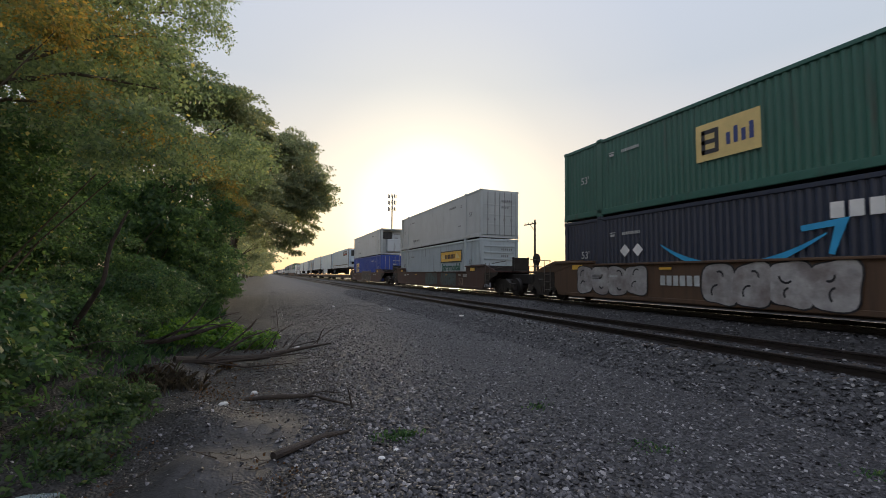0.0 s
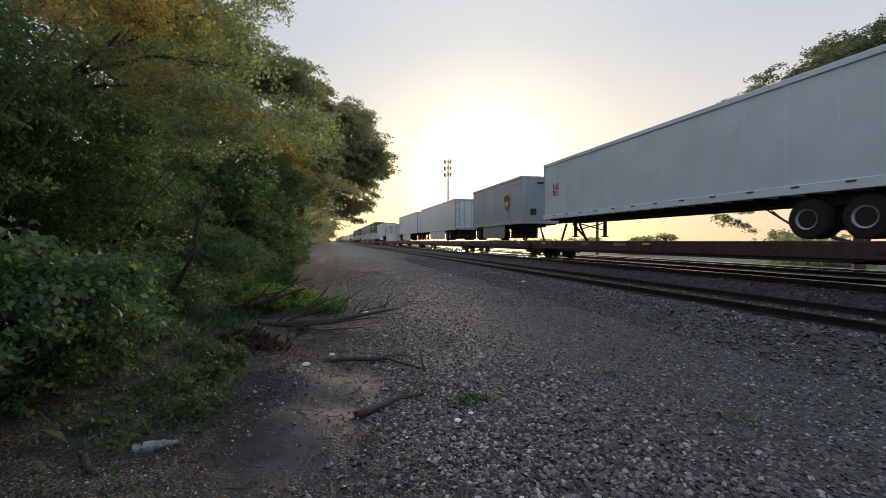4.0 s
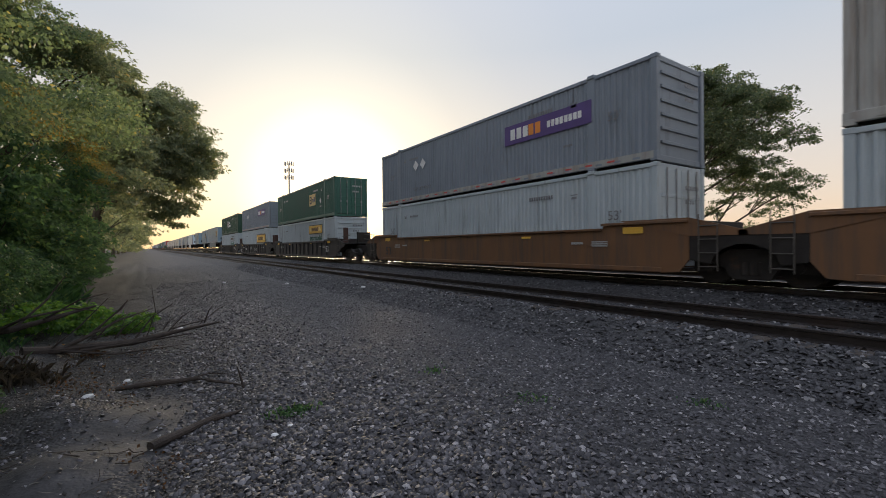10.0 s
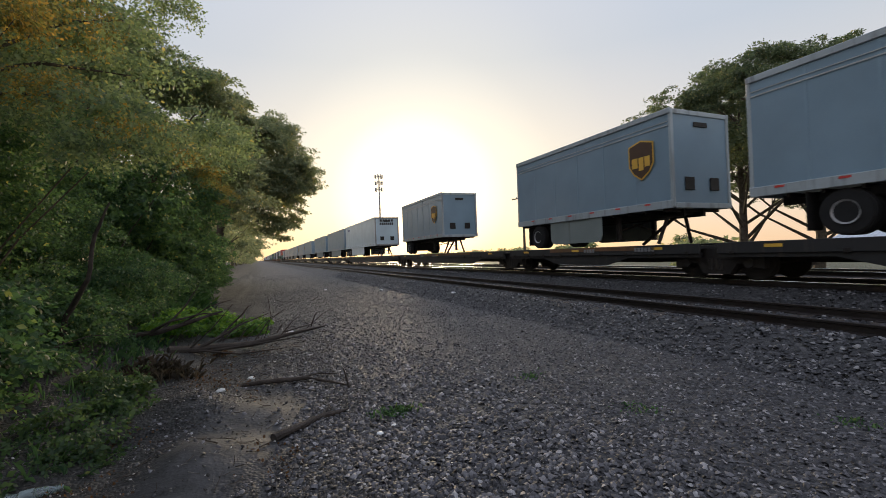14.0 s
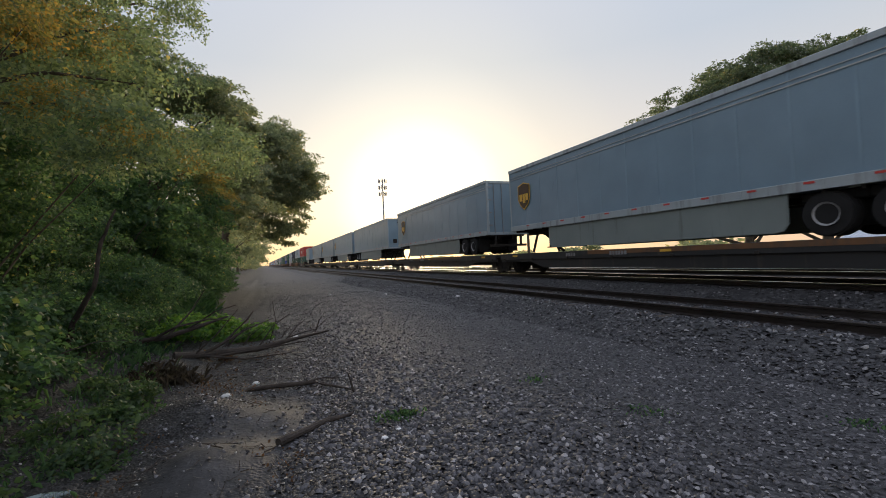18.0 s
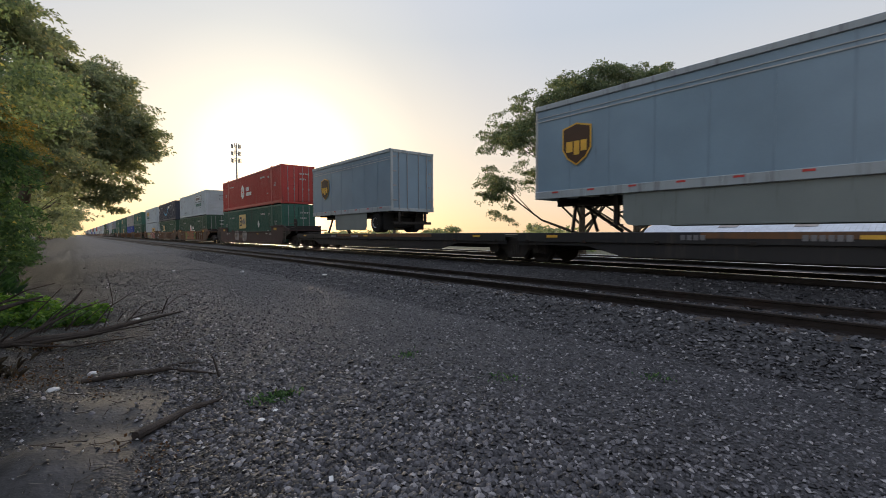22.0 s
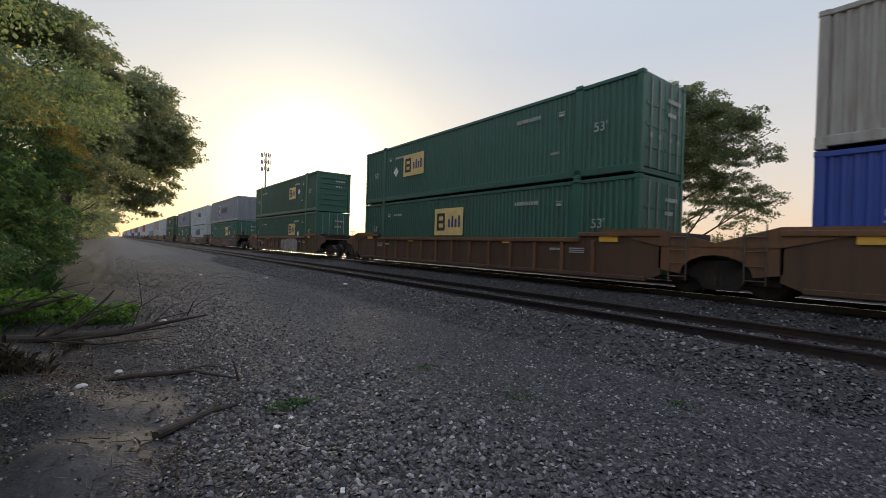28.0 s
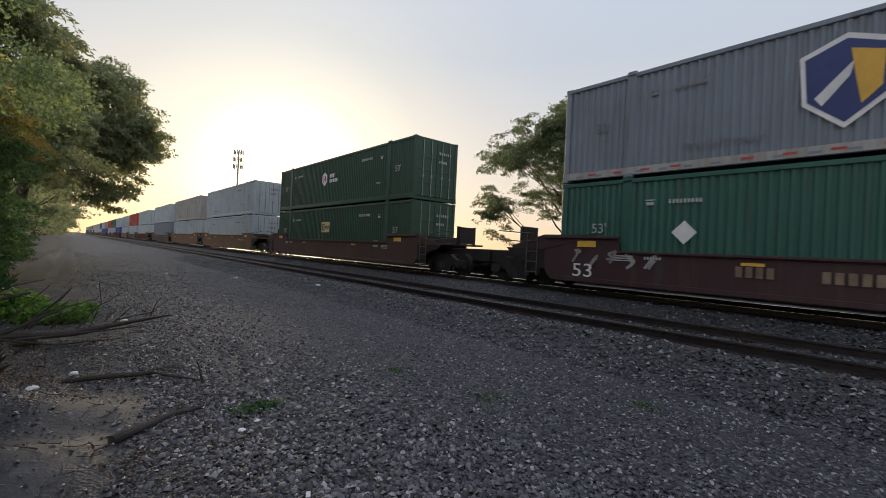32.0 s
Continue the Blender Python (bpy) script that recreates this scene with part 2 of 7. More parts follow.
def stone_mat(name, c0, c1, c2, c3):
    m = bpy.data.materials.new(name)
    m.use_nodes = True
    nt = m.node_tree
    N, L = nt.nodes.new, nt.links.new
    b = nt.nodes["Principled BSDF"]
    geo, ramp, co, nz, mx = N("ShaderNodeNewGeometry"), N("ShaderNodeValToRGB"), N("ShaderNodeTexCoord"), N("ShaderNodeTexNoise"), N("ShaderNodeMix")
    cr = ramp.color_ramp
    cr.elements[0].color, cr.elements[1].color = (*c0, 1), (*c3, 1)
    cr.elements.new(0.5).color = (*c1, 1)
    cr.elements.new(0.88).color = (*c2, 1)
    L(geo.outputs["Random Per Island"], ramp.inputs[0])
    nz.inputs["Scale"].default_value, nz.inputs["Detail"].default_value = 90, 4
    L(co.outputs["Object"], nz.inputs["Vector"])
    mx.data_type, mx.blend_type = "RGBA", "OVERLAY"
    mx.inputs["Factor"].default_value = 0.6
    L(ramp.outputs[0], mx.inputs["A"])
    L(nz.outputs["Fac"], mx.inputs["B"])
    L(mx.outputs["Result"], b.inputs["Base Color"])
    b.inputs["Roughness"].default_value = 0.5
    return m


M = {
    "green": paint("green_container_paint", (0.028, 0.112, 0.085)),
    "dark_green": paint("dark_green_container_paint", (0.02, 0.07, 0.045)),
    "navy": paint("navy_container_paint", (0.022, 0.03, 0.055)),
    "white": paint("white_container_paint", (0.42, 0.48, 0.515)),
    "smooth_white": paint("smooth_pale_panel", (0.52, 0.56, 0.60), 0.4, 0.25),
    "dirty_white": paint("weathered_white_paint", (0.38, 0.38, 0.36), 0.55, 0.6, (0.20, 0.15, 0.11)),
    "grey": paint("grey_container_paint", (0.20, 0.235, 0.28)),
    "red": paint("red_container_paint", (0.42, 0.045, 0.04)),
    "blue": paint("blue_container_paint", (0.03, 0.07, 0.33)),
    "orange": paint("orange_well_car_paint", (0.165, 0.080, 0.035), 0.65, 0.6),
    "rust": paint("rust_brown_well_car_paint", (0.068, 0.030, 0.024), 0.65, 0.55),
    "maroon": paint("dark_maroon_well_car_paint", (0.046, 0.019, 0.021), 0.6, 0.5),
    "black": paint("black_car_paint", (0.022, 0.022, 0.024), 0.6, 0.4, (0.08, 0.06, 0.05)),
    "yellow": paint("yellow_deck_edge_paint", (0.085, 0.058, 0.03), 0.75, 0.8),
    "trailer": paint("white_trailer_panel", (0.54, 0.65, 0.72), 0.3, 0.12),
    "trailer_grey": paint("blue_grey_trailer_panel", (0.205, 0.30, 0.385), 0.3, 0.12),
    "rail_pale": paint("pale_trailer_rail", (0.36, 0.41, 0.44), 0.45, 0.45),
    "steel": mat("dark_grimy_steel", (0.03, 0.026, 0.024), 0.65, 0.4, 0.3, 3, 40, 0.3, RUST, 0.25),
    "rail": mat("worn_rail_steel", (0.032, 0.026, 0.024), 0.55, 0.5, 0.25, 4, 60, 0.2, (0.05, 0.03, 0.022), 0.4),
    "rail_top": mat("polished_rail_head", (0.90, 0.87, 0.82), 0.15, 1.0, 0.05, 3, 60, 0.0),
    "tie": mat("weathered_timber_tie", (0.075, 0.06, 0.05), 0.9, 0, 0.35, 5, 60, 0.6),
    "tyre": mat("tyre_rubber", (0.011, 0.011, 0.012), 0.9, 0, 0.2, 6, 60, 0.3),
    "skirt": paint("grey_green_skirt_panel", (0.20, 0.235, 0.235), 0.5, 0.3),
    "ladder": mat("worn_ladder_steel", (0.10, 0.09, 0.08), 0.6, 0.3, 0.3, 5, 50, 0.2, GRIME, 0.5),
    "rim": mat("dull_wheel_rim", (0.30, 0.30, 0.31), 0.5, 0.2, 0.2, 6, 60, 0.2),
    "bark": mat("grey_brown_bark", (0.10, 0.08, 0.06), 0.9, 0, 0.35, 6, 40, 0.8),
    "dead_wood": mat("dead_branch_wood", (0.055, 0.043, 0.036), 0.9, 0, 0.3, 8, 60, 0.7),
    "bleached": mat("bleached_dry_wood", (0.16, 0.145, 0.13), 0.9, 0, 0.35, 8, 60, 0.4),
    "mark_white": mat("white_marking", (0.75, 0.75, 0.74), 0.5, 0, 0.1, 3, 40, 0.0),
    "code_pale": mat("faded_white_lettering", (0.42, 0.44, 0.44), 0.5, 0, 0.2, 3, 40, 0.0),
    "code_dark": mat("faded_dark_lettering", (0.20, 0.20, 0.21), 0.5, 0, 0.2, 3, 40, 0.0),
    "code_tan": mat("faded_tan_lettering", (0.20, 0.14, 0.10), 0.6, 0, 0.3, 3, 40, 0.0),
    "mark_black": mat("black_marking", (0.03, 0.03, 0.035), 0.5, 0, 0.1, 3, 40, 0.0),
    "mark_yellow": mat("yellow_marking", (0.72, 0.42, 0.06), 0.5, 0, 0.1, 3, 40, 0.0),
    "mark_cream": mat("cream_marking", (0.72, 0.55, 0.22), 0.5, 0, 0.1, 3, 40, 0.0),
    "mark_sky": mat("sky_blue_marking", (0.03, 0.33, 0.62), 0.5, 0, 0.1, 3, 40, 0.0),
    "mark_blue": mat("dark_blue_marking", (0.03, 0.05, 0.18), 0.5, 0, 0.1, 3, 40, 0.0),
    "mark_green": mat("dark_green_marking", (0.02, 0.12, 0.09), 0.5, 0, 0.1, 3, 40, 0.0),
    "mark_brown": mat("brown_marking", (0.07, 0.035, 0.018), 0.5, 0, 0.1, 3, 40, 0.0),
    "mark_purple": mat("purple_marking", (0.09, 0.05, 0.20), 0.5, 0, 0.1, 3, 40, 0.0),
    "mark_red": mat("red_marking", (0.55, 0.06, 0.05), 0.5, 0, 0.1, 3, 40, 0.0),
    "mark_orange": mat("orange_marking", (0.75, 0.25, 0.03), 0.5, 0, 0.1, 3, 40, 0.0),
    "graffiti_white": mat("pale_grey_spray_paint", (0.33, 0.32, 0.32), 0.6, 0, 0.25, 4, 40, 0.0, (0.12, 0.085, 0.08), 0.6),
    "spray_black": mat("black_spray_paint", (0.012, 0.012, 0.016), 0.5, 0, 0.2, 4, 40, 0.0),
    "spray_pale": mat("pale_blue_grey_spray_paint", (0.24, 0.27, 0.30), 0.6, 0, 0.25, 4, 40, 0.0, (0.10, 0.07, 0.065), 0.45),
    "spray_teal": mat("faded_teal_spray_paint", (0.05, 0.085, 0.09), 0.6, 0, 0.25, 4, 40, 0.0, (0.07, 0.04, 0.035), 0.5),
    "spray_red": mat("red_spray_paint", (0.30, 0.022, 0.022), 0.5, 0, 0.12, 4, 40, 0.0),
    "spray_rust": mat("rust_orange_spray_paint", (0.32, 0.10, 0.045), 0.6, 0, 0.2, 4, 40, 0.0),
    "spray_green": mat("lime_spray_paint", (0.16, 0.20, 0.03), 0.6, 0, 0.25, 4, 40, 0.0),
    "spray_yellow": mat("yellow_spray_paint", (0.42, 0.34, 0.04), 0.6, 0, 0.25, 4, 40, 0.0),
    "spray_blue": mat("dark_blue_spray_paint", (0.03, 0.07, 0.17), 0.6, 0, 0.2, 4, 40, 0.0),
    "spray_dust": mat("dusty_pink_grey_spray_paint", (0.17, 0.14, 0.135), 0.6, 0, 0.25, 4, 40, 0.0, (0.07, 0.04, 0.04), 0.5),
    "smooth_reefer": paint("weathered_smooth_panel", (0.44, 0.47, 0.48), 0.45, 0.3, (0.20, 0.15, 0.11)),
    "metal_roof": mat("pale_sheet_metal_roof", (0.52, 0.56, 0.62), 0.4, 0.3, 0.12, 1, 20, 0.05, GRIME, 0.15),
    "wall_paint": mat("dull_building_wall", (0.30, 0.28, 0.27), 0.8, 0, 0.15, 1, 20, 0.1),
    "galvanised": mat("galvanised_steel", (0.32, 0.32, 0.33), 0.5, 0.7, 0.15, 4, 40, 0.1),
    "wrapper": mat("faded_wrapper", (0.20, 0.25, 0.26), 0.5, 0, 0.3, 20, 80, 0.0),
    "litter": mat("white_litter", (0.72, 0.72, 0.72), 0.5, 0, 0.1, 8, 60, 0.1),
    "stone": stone_mat("crushed_grey_stone", (0.014, 0.013, 0.015), (0.054, 0.051, 0.058), (0.14, 0.134, 0.145), (0.36, 0.345, 0.35)),
    "debris": stone_mat("wood_chips_and_dirt_clods", (0.012, 0.01, 0.009), (0.045, 0.038, 0.033), (0.14, 0.12, 0.105), (0.42, 0.40, 0.38)),
    "brown": paint("rusty_brown_paint_and_recess_shade", (0.09, 0.05, 0.028), 0.65, 0.6, (0.05, 0.03, 0.02)),
    "ballast": stone_mat("dark_ballast_stone", (0.010, 0.010, 0.0115), (0.033, 0.032, 0.037), (0.095, 0.093, 0.10), (0.30, 0.29, 0.29)),
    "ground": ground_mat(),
}
LEAF = {
    "bush": leaf_mat("bush_leaves", (0.026, 0.062, 0.034), (0.078, 0.150, 0.062), (0.17, 0.20, 0.07)),
    "creeper": leaf_mat("creeper_leaves", (0.036, 0.080, 0.043), (0.112, 0.195, 0.076), (0.30, 0.27, 0.08), 0.04),
    # tall and far trees are paler: haze and glare put into leaf colour
    "tall": leaf_mat("hazed_tall_tree_leaves", (0.080, 0.122, 0.074), (0.20, 0.25, 0.125), (0.36, 0.29, 0.09), 0.05),
    "tree": leaf_mat("hazed_tree_leaves", (0.105, 0.135, 0.088), (0.225, 0.245, 0.145), (0.38, 0.30, 0.13)),
    "dark_tree": leaf_mat("dark_tree_leaves", (0.055, 0.078, 0.048), (0.125, 0.155, 0.088), (0.24, 0.21, 0.10)),
    # golden: the low sun's glow on leaves, put in as leaf colour
    "golden": leaf_mat("sun_gold_tinted_leaves", (0.12, 0.13, 0.045), (0.25, 0.19, 0.05), (0.33, 0.20, 0.045), 0.4),
    "bright": leaf_mat("bright_low_leaves", (0.045, 0.12, 0.025), (0.14, 0.25, 0.045), (0.24, 0.30, 0.06)),
    "weed": leaf_mat("weed_leaves", (0.03, 0.062, 0.03), (0.07, 0.12, 0.045), (0.13, 0.15, 0.06)),
    "straw": leaf_mat("dry_stalks", (0.026, 0.022, 0.019), (0.066, 0.055, 0.046), (0.13, 0.115, 0.10)),
    "dry": leaf_mat("dry_brown_leaves", (0.04, 0.024, 0.015), (0.11, 0.06, 0.032), (0.17, 0.10, 0.05)),
}

# ---- mesh helpers ----
def finish(bm, name, material, smooth=False):
    me = bpy.data.meshes.new(name)
    bm.normal_update()
    bm.to_mesh(me)
    bm.free()
    for m in (material if isinstance(material, (list, tuple)) else [material]):
        me.materials.append(m)
    if smooth:
        for p in me.polygons:
            p.use_smooth = True
    return me


def part(name, bm, material, parent=None, label="", smooth=False):
    """One mesh object from a bmesh, under a thing or a part."""
    ob = new(name, finish(bm, name, material, smooth))
    ob.parent = parent
    if label:
        ob["label"] = label
    return ob


def share(name, me, parent, m=None):
    ob = new(name, me)
    ob.parent = parent
    if m is not None:
        ob.matrix_basis = m
    return ob


def thing(name, label, category, group="", kind="", m=None):
    ob = tagged(new(name), label, category, group, kind)
    if m is not None:
        ob.matrix_basis = m
    return ob


def box(bm, x0, x1, y0, y1, z0, z1, bevel=0.0):
    r = bmesh.ops.create_cube(bm, size=1.0)
    vs = r["verts"]
    for v in vs:
        v.co = Vector(((x0 + x1) / 2 + v.co.x * (x1 - x0), (y0 + y1) / 2 + v.co.y * (y1 - y0), (z0 + z1) / 2 + v.co.z * (z1 - z0)))
    if bevel:
        es = list({e for v in vs for e in v.link_edges})
        bmesh.ops.bevel(bm, geom=es, offset=bevel, segments=1, affect="EDGES")
    return bm


def prism(bm, outline, x0, x1):
    """A plate: an outline of (y, z) drawn out from x0 to x1."""
    a = [bm.verts.new((x0, y, z)) for y, z in outline]
    c = [bm.verts.new((x1, y, z)) for y, z in outline]
    bm.faces.new(a[::-1])
    bm.faces.new(c)
    n = len(a)
    for i in range(n):
        bm.faces.new((a[i], a[(i + 1) % n], c[(i + 1) % n], c[i]))
    bmesh.ops.recalc_face_normals(bm, faces=bm.faces)
    return bm


def drum(bm, centre, axis, radius, length, sides=20, r2=None):
    """A cylinder along the axis, closed, lightly bevelled."""
    q = Vector((0, 0, 1)).rotation_difference(Vector(axis)).to_matrix().to_4x4()
    bmesh.ops.create_cone(bm, cap_ends=True, segments=sides, radius1=radius, radius2=radius if r2 is None else r2, depth=length, matrix=Matrix.Translation(centre) @ q)
    return bm


def bar(bm, a, b, r, sides=6):
    a, b = Vector(a), Vector(b)
    return drum(bm, (a + b) / 2, b - a, r, (b - a).length, sides)


def tube(bm, pts, radii, sides=7):
    """A tapered limb along points."""
    rings = []
    for i, p in enumerate(pts):
        d = (Vector(pts[min(i + 1, len(pts) - 1)]) - Vector(pts[max(i - 1, 0)])).normalized()
        u = d.orthogonal().normalized()
        w = d.cross(u)
        rings.append([bm.verts.new(Vector(p) + (u * math.cos(k * math.tau / sides) + w * math.sin(k * math.tau / sides)) * radii[i]) for k in range(sides)])
    for a, c in zip(rings, rings[1:]):
        for k in range(sides):
            bm.faces.new((a[k], a[(k + 1) % sides], c[(k + 1) % sides], c[k]))
    bm.faces.new(rings[0][::-1])
    bm.faces.new(rings[-1])
    return bm


def lettering(text, size, material, parent, x, y, z, side=-1, name="lettering", stretch=1.0, lean=0.0, bold=0.0):
    """Flat raised letters on a side that faces -x."""
    cu = bpy.data.curves.new(name, "FONT")
    cu.body, cu.size, cu.extrude, cu.align_x, cu.align_y, cu.shear, cu.offset = text, size, 0.004, "CENTER", "CENTER", lean, bold
    tmp = bpy.data.objects.new(name, cu)
    me = bpy.data.meshes.new_from_object(tmp)
    bpy.data.objects.remove(tmp)
    me.materials.clear()
    me.materials.append(material)
    ob = share(name, me, parent, Matrix.Translation((x, y, z)) @ Euler((radians(90), 0, radians(-90))).to_matrix().to_4x4() @ Matrix.Diagonal((stretch, 1, 1, 1)))
    return ob


def fitted(text, material, parent, x, y0, y1, z0, z1, bold=0.0, lean=0.0, name="sprayed_letters", grow=0.0, turn=0.0):
    """Letters drawn out to fill the side from y0 to y1 (y falls along the line of text) and from z0 to z1."""
    ob = lettering(text, 1.0, material, parent, x, (y0 + y1) / 2, (z0 + z1) / 2, name=name, lean=lean, bold=bold + grow)
    co = np.array([v.co for v in ob.data.vertices])
    lo, hi = co.min(0), co.max(0)
    w, h = hi[0] - lo[0] - 2 * grow, hi[1] - lo[1] - 2 * grow
    mid = (lo + hi) / 2
    for v in ob.data.vertices:
        v.co.x, v.co.y = (v.co.x - mid[0]) / w * abs(y0 - y1), (v.co.y - mid[1]) / h * abs(z1 - z0)
    if turn:
        ob.data.transform(Matrix.Rotation(radians(turn), 4, "Z"))
    return ob


# ---- the plan: heights of rails and lines of tracks ----
RAIL_Z, NEAR_RAIL_Z = 0.73, 0.53
TRAIN_X, NEAR_X, FAR_X = 12.655, 8.40, 17.1
SPEED = 25.7
HALF_GAUGE = 0.752


def lerp_steps(v, stops):
    return float(np.interp(v, [s[0] for s in stops], [s[1] for s in stops]))


PROFILE = ((-400, 1.5), (-30, 1.2), (-6, 0.55), (-3.0, 0.30), (-1.6, 0.07), (-0.6, 0.0), (5.9, 0.0), (6.9, 0.355), (9.9, 0.365), (10.35, 0.28), (11.2, 0.575), (18.6, 0.575), (20.5, -0.1), (60, -0.3))


def ground_z(x, y):
    z = lerp_steps(x, PROFILE)
    if -40 < x < 30 and -20 < y < 80:
        z += 0.02 * noise.noise((x * 0.6, y * 0.6, 0)) + 0.012 * noise.noise((x * 2.3, y * 2.3, 4))
        if x < 0.5:
            for mx, my, mr, mh in ((-0.75, 5.75, 0.5, 0.20), (-0.55, 4.35, 0.4, 0.14), (-1.5, 8.5, 0.6, 0.12), (-0.1, 5.3, 0.3, 0.06)):
                z += mh * math.exp(-((x - mx) ** 2 + (y - my) ** 2) / mr ** 2)
            z += 0.09 * max(0.0, min(1.0, (0.7 - x) / 1.5)) * (noise.noise((x * 1.1, y * 1.1, 9)) + 0.35 * noise.noise((x * 3.6, y * 3.6, 2)))
    return z


def ground():
    def axis(a, b, near, far, lo, hi):
        """Close steps between a and b, wider and wider out to the horizon."""
        v = list(np.arange(a, b + 1e-6, near))
        s, up = near, b
        while up < hi:
            s *= 1.25
            up += s
            v.append(up)
        s, dn = near, a
        while dn > lo:
            s *= 1.25
            dn -= s
            v.insert(0, dn)
        return v
    xs, ys = axis(-4, 12, 0.14, 0, -3500, 3500), axis(1.5, 20, 0.16, 0, -3500, 3500)
    verts = [(x, y, ground_z(x, y)) for y in ys for x in xs]
    w = len(xs)
    faces = [(j * w + i, j * w + i + 1, (j + 1) * w + i + 1, (j + 1) * w + i) for j in range(len(ys) - 1) for i in range(w - 1)]
    me = bpy.data.meshes.new("ground")
    me.from_pydata(verts, [], faces)
    me.polygons.foreach_set("use_smooth", [True] * len(faces))
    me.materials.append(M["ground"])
    tagged(new("ground", me), "grey crushed stone and dirt beside raised ballast", "ground", kind="structure")


ground()


def rail_mesh(length, head):
    """A rail 0.17 high: foot, web and head, or its polished running band alone."""
    bm = bmesh.new()
    h = length / 2
    if head:
        top = [(-0.038, -0.008), (-0.035, 0.001), (-0.027, 0.0045), (-0.012, 0.006), (0.012, 0.006), (0.027, 0.0045), (0.035, 0.001), (0.038, -0.008)]
        a, c = [bm.verts.new((x, -h, z)) for x, z in top], [bm.verts.new((x, h, z)) for x, z in top]
        for i in range(len(top)):
            bm.faces.new((a[i], c[i], c[(i + 1) % len(top)], a[(i + 1) % len(top)]))
        bmesh.ops.recalc_face_normals(bm, faces=bm.faces)
        return finish(bm, "running_band", M["rail_top"])
    prof = [(-0.07, -0.17), (0.07, -0.17), (0.07, -0.155), (0.012, -0.13), (0.012, -0.045), (0.036, -0.035), (0.036, -0.006), (0.03, 0.0), (-0.03, 0.0), (-0.036, -0.006), (-0.036, -0.035), (-0.012, -0.045), (-0.012, -0.13), (-0.07, -0.155)]
    a = [bm.verts.new((x, -h, z)) for x, z in prof]
    c = [bm.verts.new((x, h, z)) for x, z in prof]
    for i in range(len(prof)):
        j = (i + 1) % len(prof)
        bm.faces.new((a[i], a[j], c[j], c[i]))
    bm.faces.new(a[::-1])
    bm.faces.new(c)
    bmesh.ops.recalc_face_normals(bm, faces=bm.faces)
    return finish(bm, "rail", M["rail"])


def tracks():
    rail, band = rail_mesh(1900.0, False), rail_mesh(1900.0, True)
    bm = bmesh.new()
    box(bm, -1.3, 1.3, -0.115, 0.115, -0.35, -0.165, 0.012)
    tie = finish(bm, "tie", M["tie"])
    bm = bmesh.new()
    box(bm, -0.18, 0.18, -0.10, 0.10, -0.168, -0.15, 0.006)
    plate = finish(bm, "tie_plate", M["rail"])
    for label, x, z, shiny in (("rusty siding rails on dark timber ties in ballast", NEAR_X, NEAR_RAIL_Z, False), ("main line rails with polished heads under the train", TRAIN_X, RAIL_Z, True), ("second main line rails with polished heads", FAR_X, RAIL_Z, True)):
        t = thing("railway_track", label, "railway track", kind="structure", m=pose(x, 0, z))
        for s in (-1, 1):
            r = share("rail", rail, t, pose(s * HALF_GAUGE, 800, 0))
            if shiny:
                share("running_band", band, r)
        ys = np.arange(-14, 120, 0.54)
        for y in ys:
            o = share("tie", tie, t, pose(random.uniform(-0.04, 0.04), float(y), random.uniform(-0.01, 0.01), 0, 0, random.uniform(-1, 1)))
            if y < 30 and x < 9:
                for s in (-1, 1):
                    share("tie_plate", plate, o, pose(s * HALF_GAUGE, 0, 0))
        bm = bmesh.new()
        for y in np.arange(120, 420, 0.54):
            box(bm, -1.3, 1.3, y - 0.115, y + 0.115, -0.35, -0.165)
        part("distant_ties", bm, M["tie"], t)["kind"] = "stuff"


tracks()

# ---- the train ----
MOVING = []  # (thing, its distance along the train)
LENGTH = 16.45
BOX_H, BOX_W = 2.9, 2.59


def corrugated(length, height, period=0.30, depth=0.065):
    """A pressed steel wall in the y-z plane that faces -x, its folds upright."""
    bm = bmesh.new()
    ys, xs = [], []
    y = 0.0
    while y < length - 1e-6:
        for dy, x in ((0.0, 0.0), (0.28, 0.0), (0.5, 1.0), (0.78, 1.0)):
            ys.append(y + dy * period)
            xs.append(x * depth)
        y += period
    ys.append(length)
    xs.append(0.0)
    ys = [min(v, length) for v in ys]
    lo = [bm.verts.new((x, y - length / 2, 0)) for x, y in zip(xs, ys)]
    hi = [bm.verts.new((x, y - length / 2, height)) for x, y in zip(xs, ys)]
    for i in range(len(lo) - 1):
        bm.faces.new((lo[i + 1], lo[i], hi[i], hi[i + 1]))
    return bm


CONTAINERS = {}


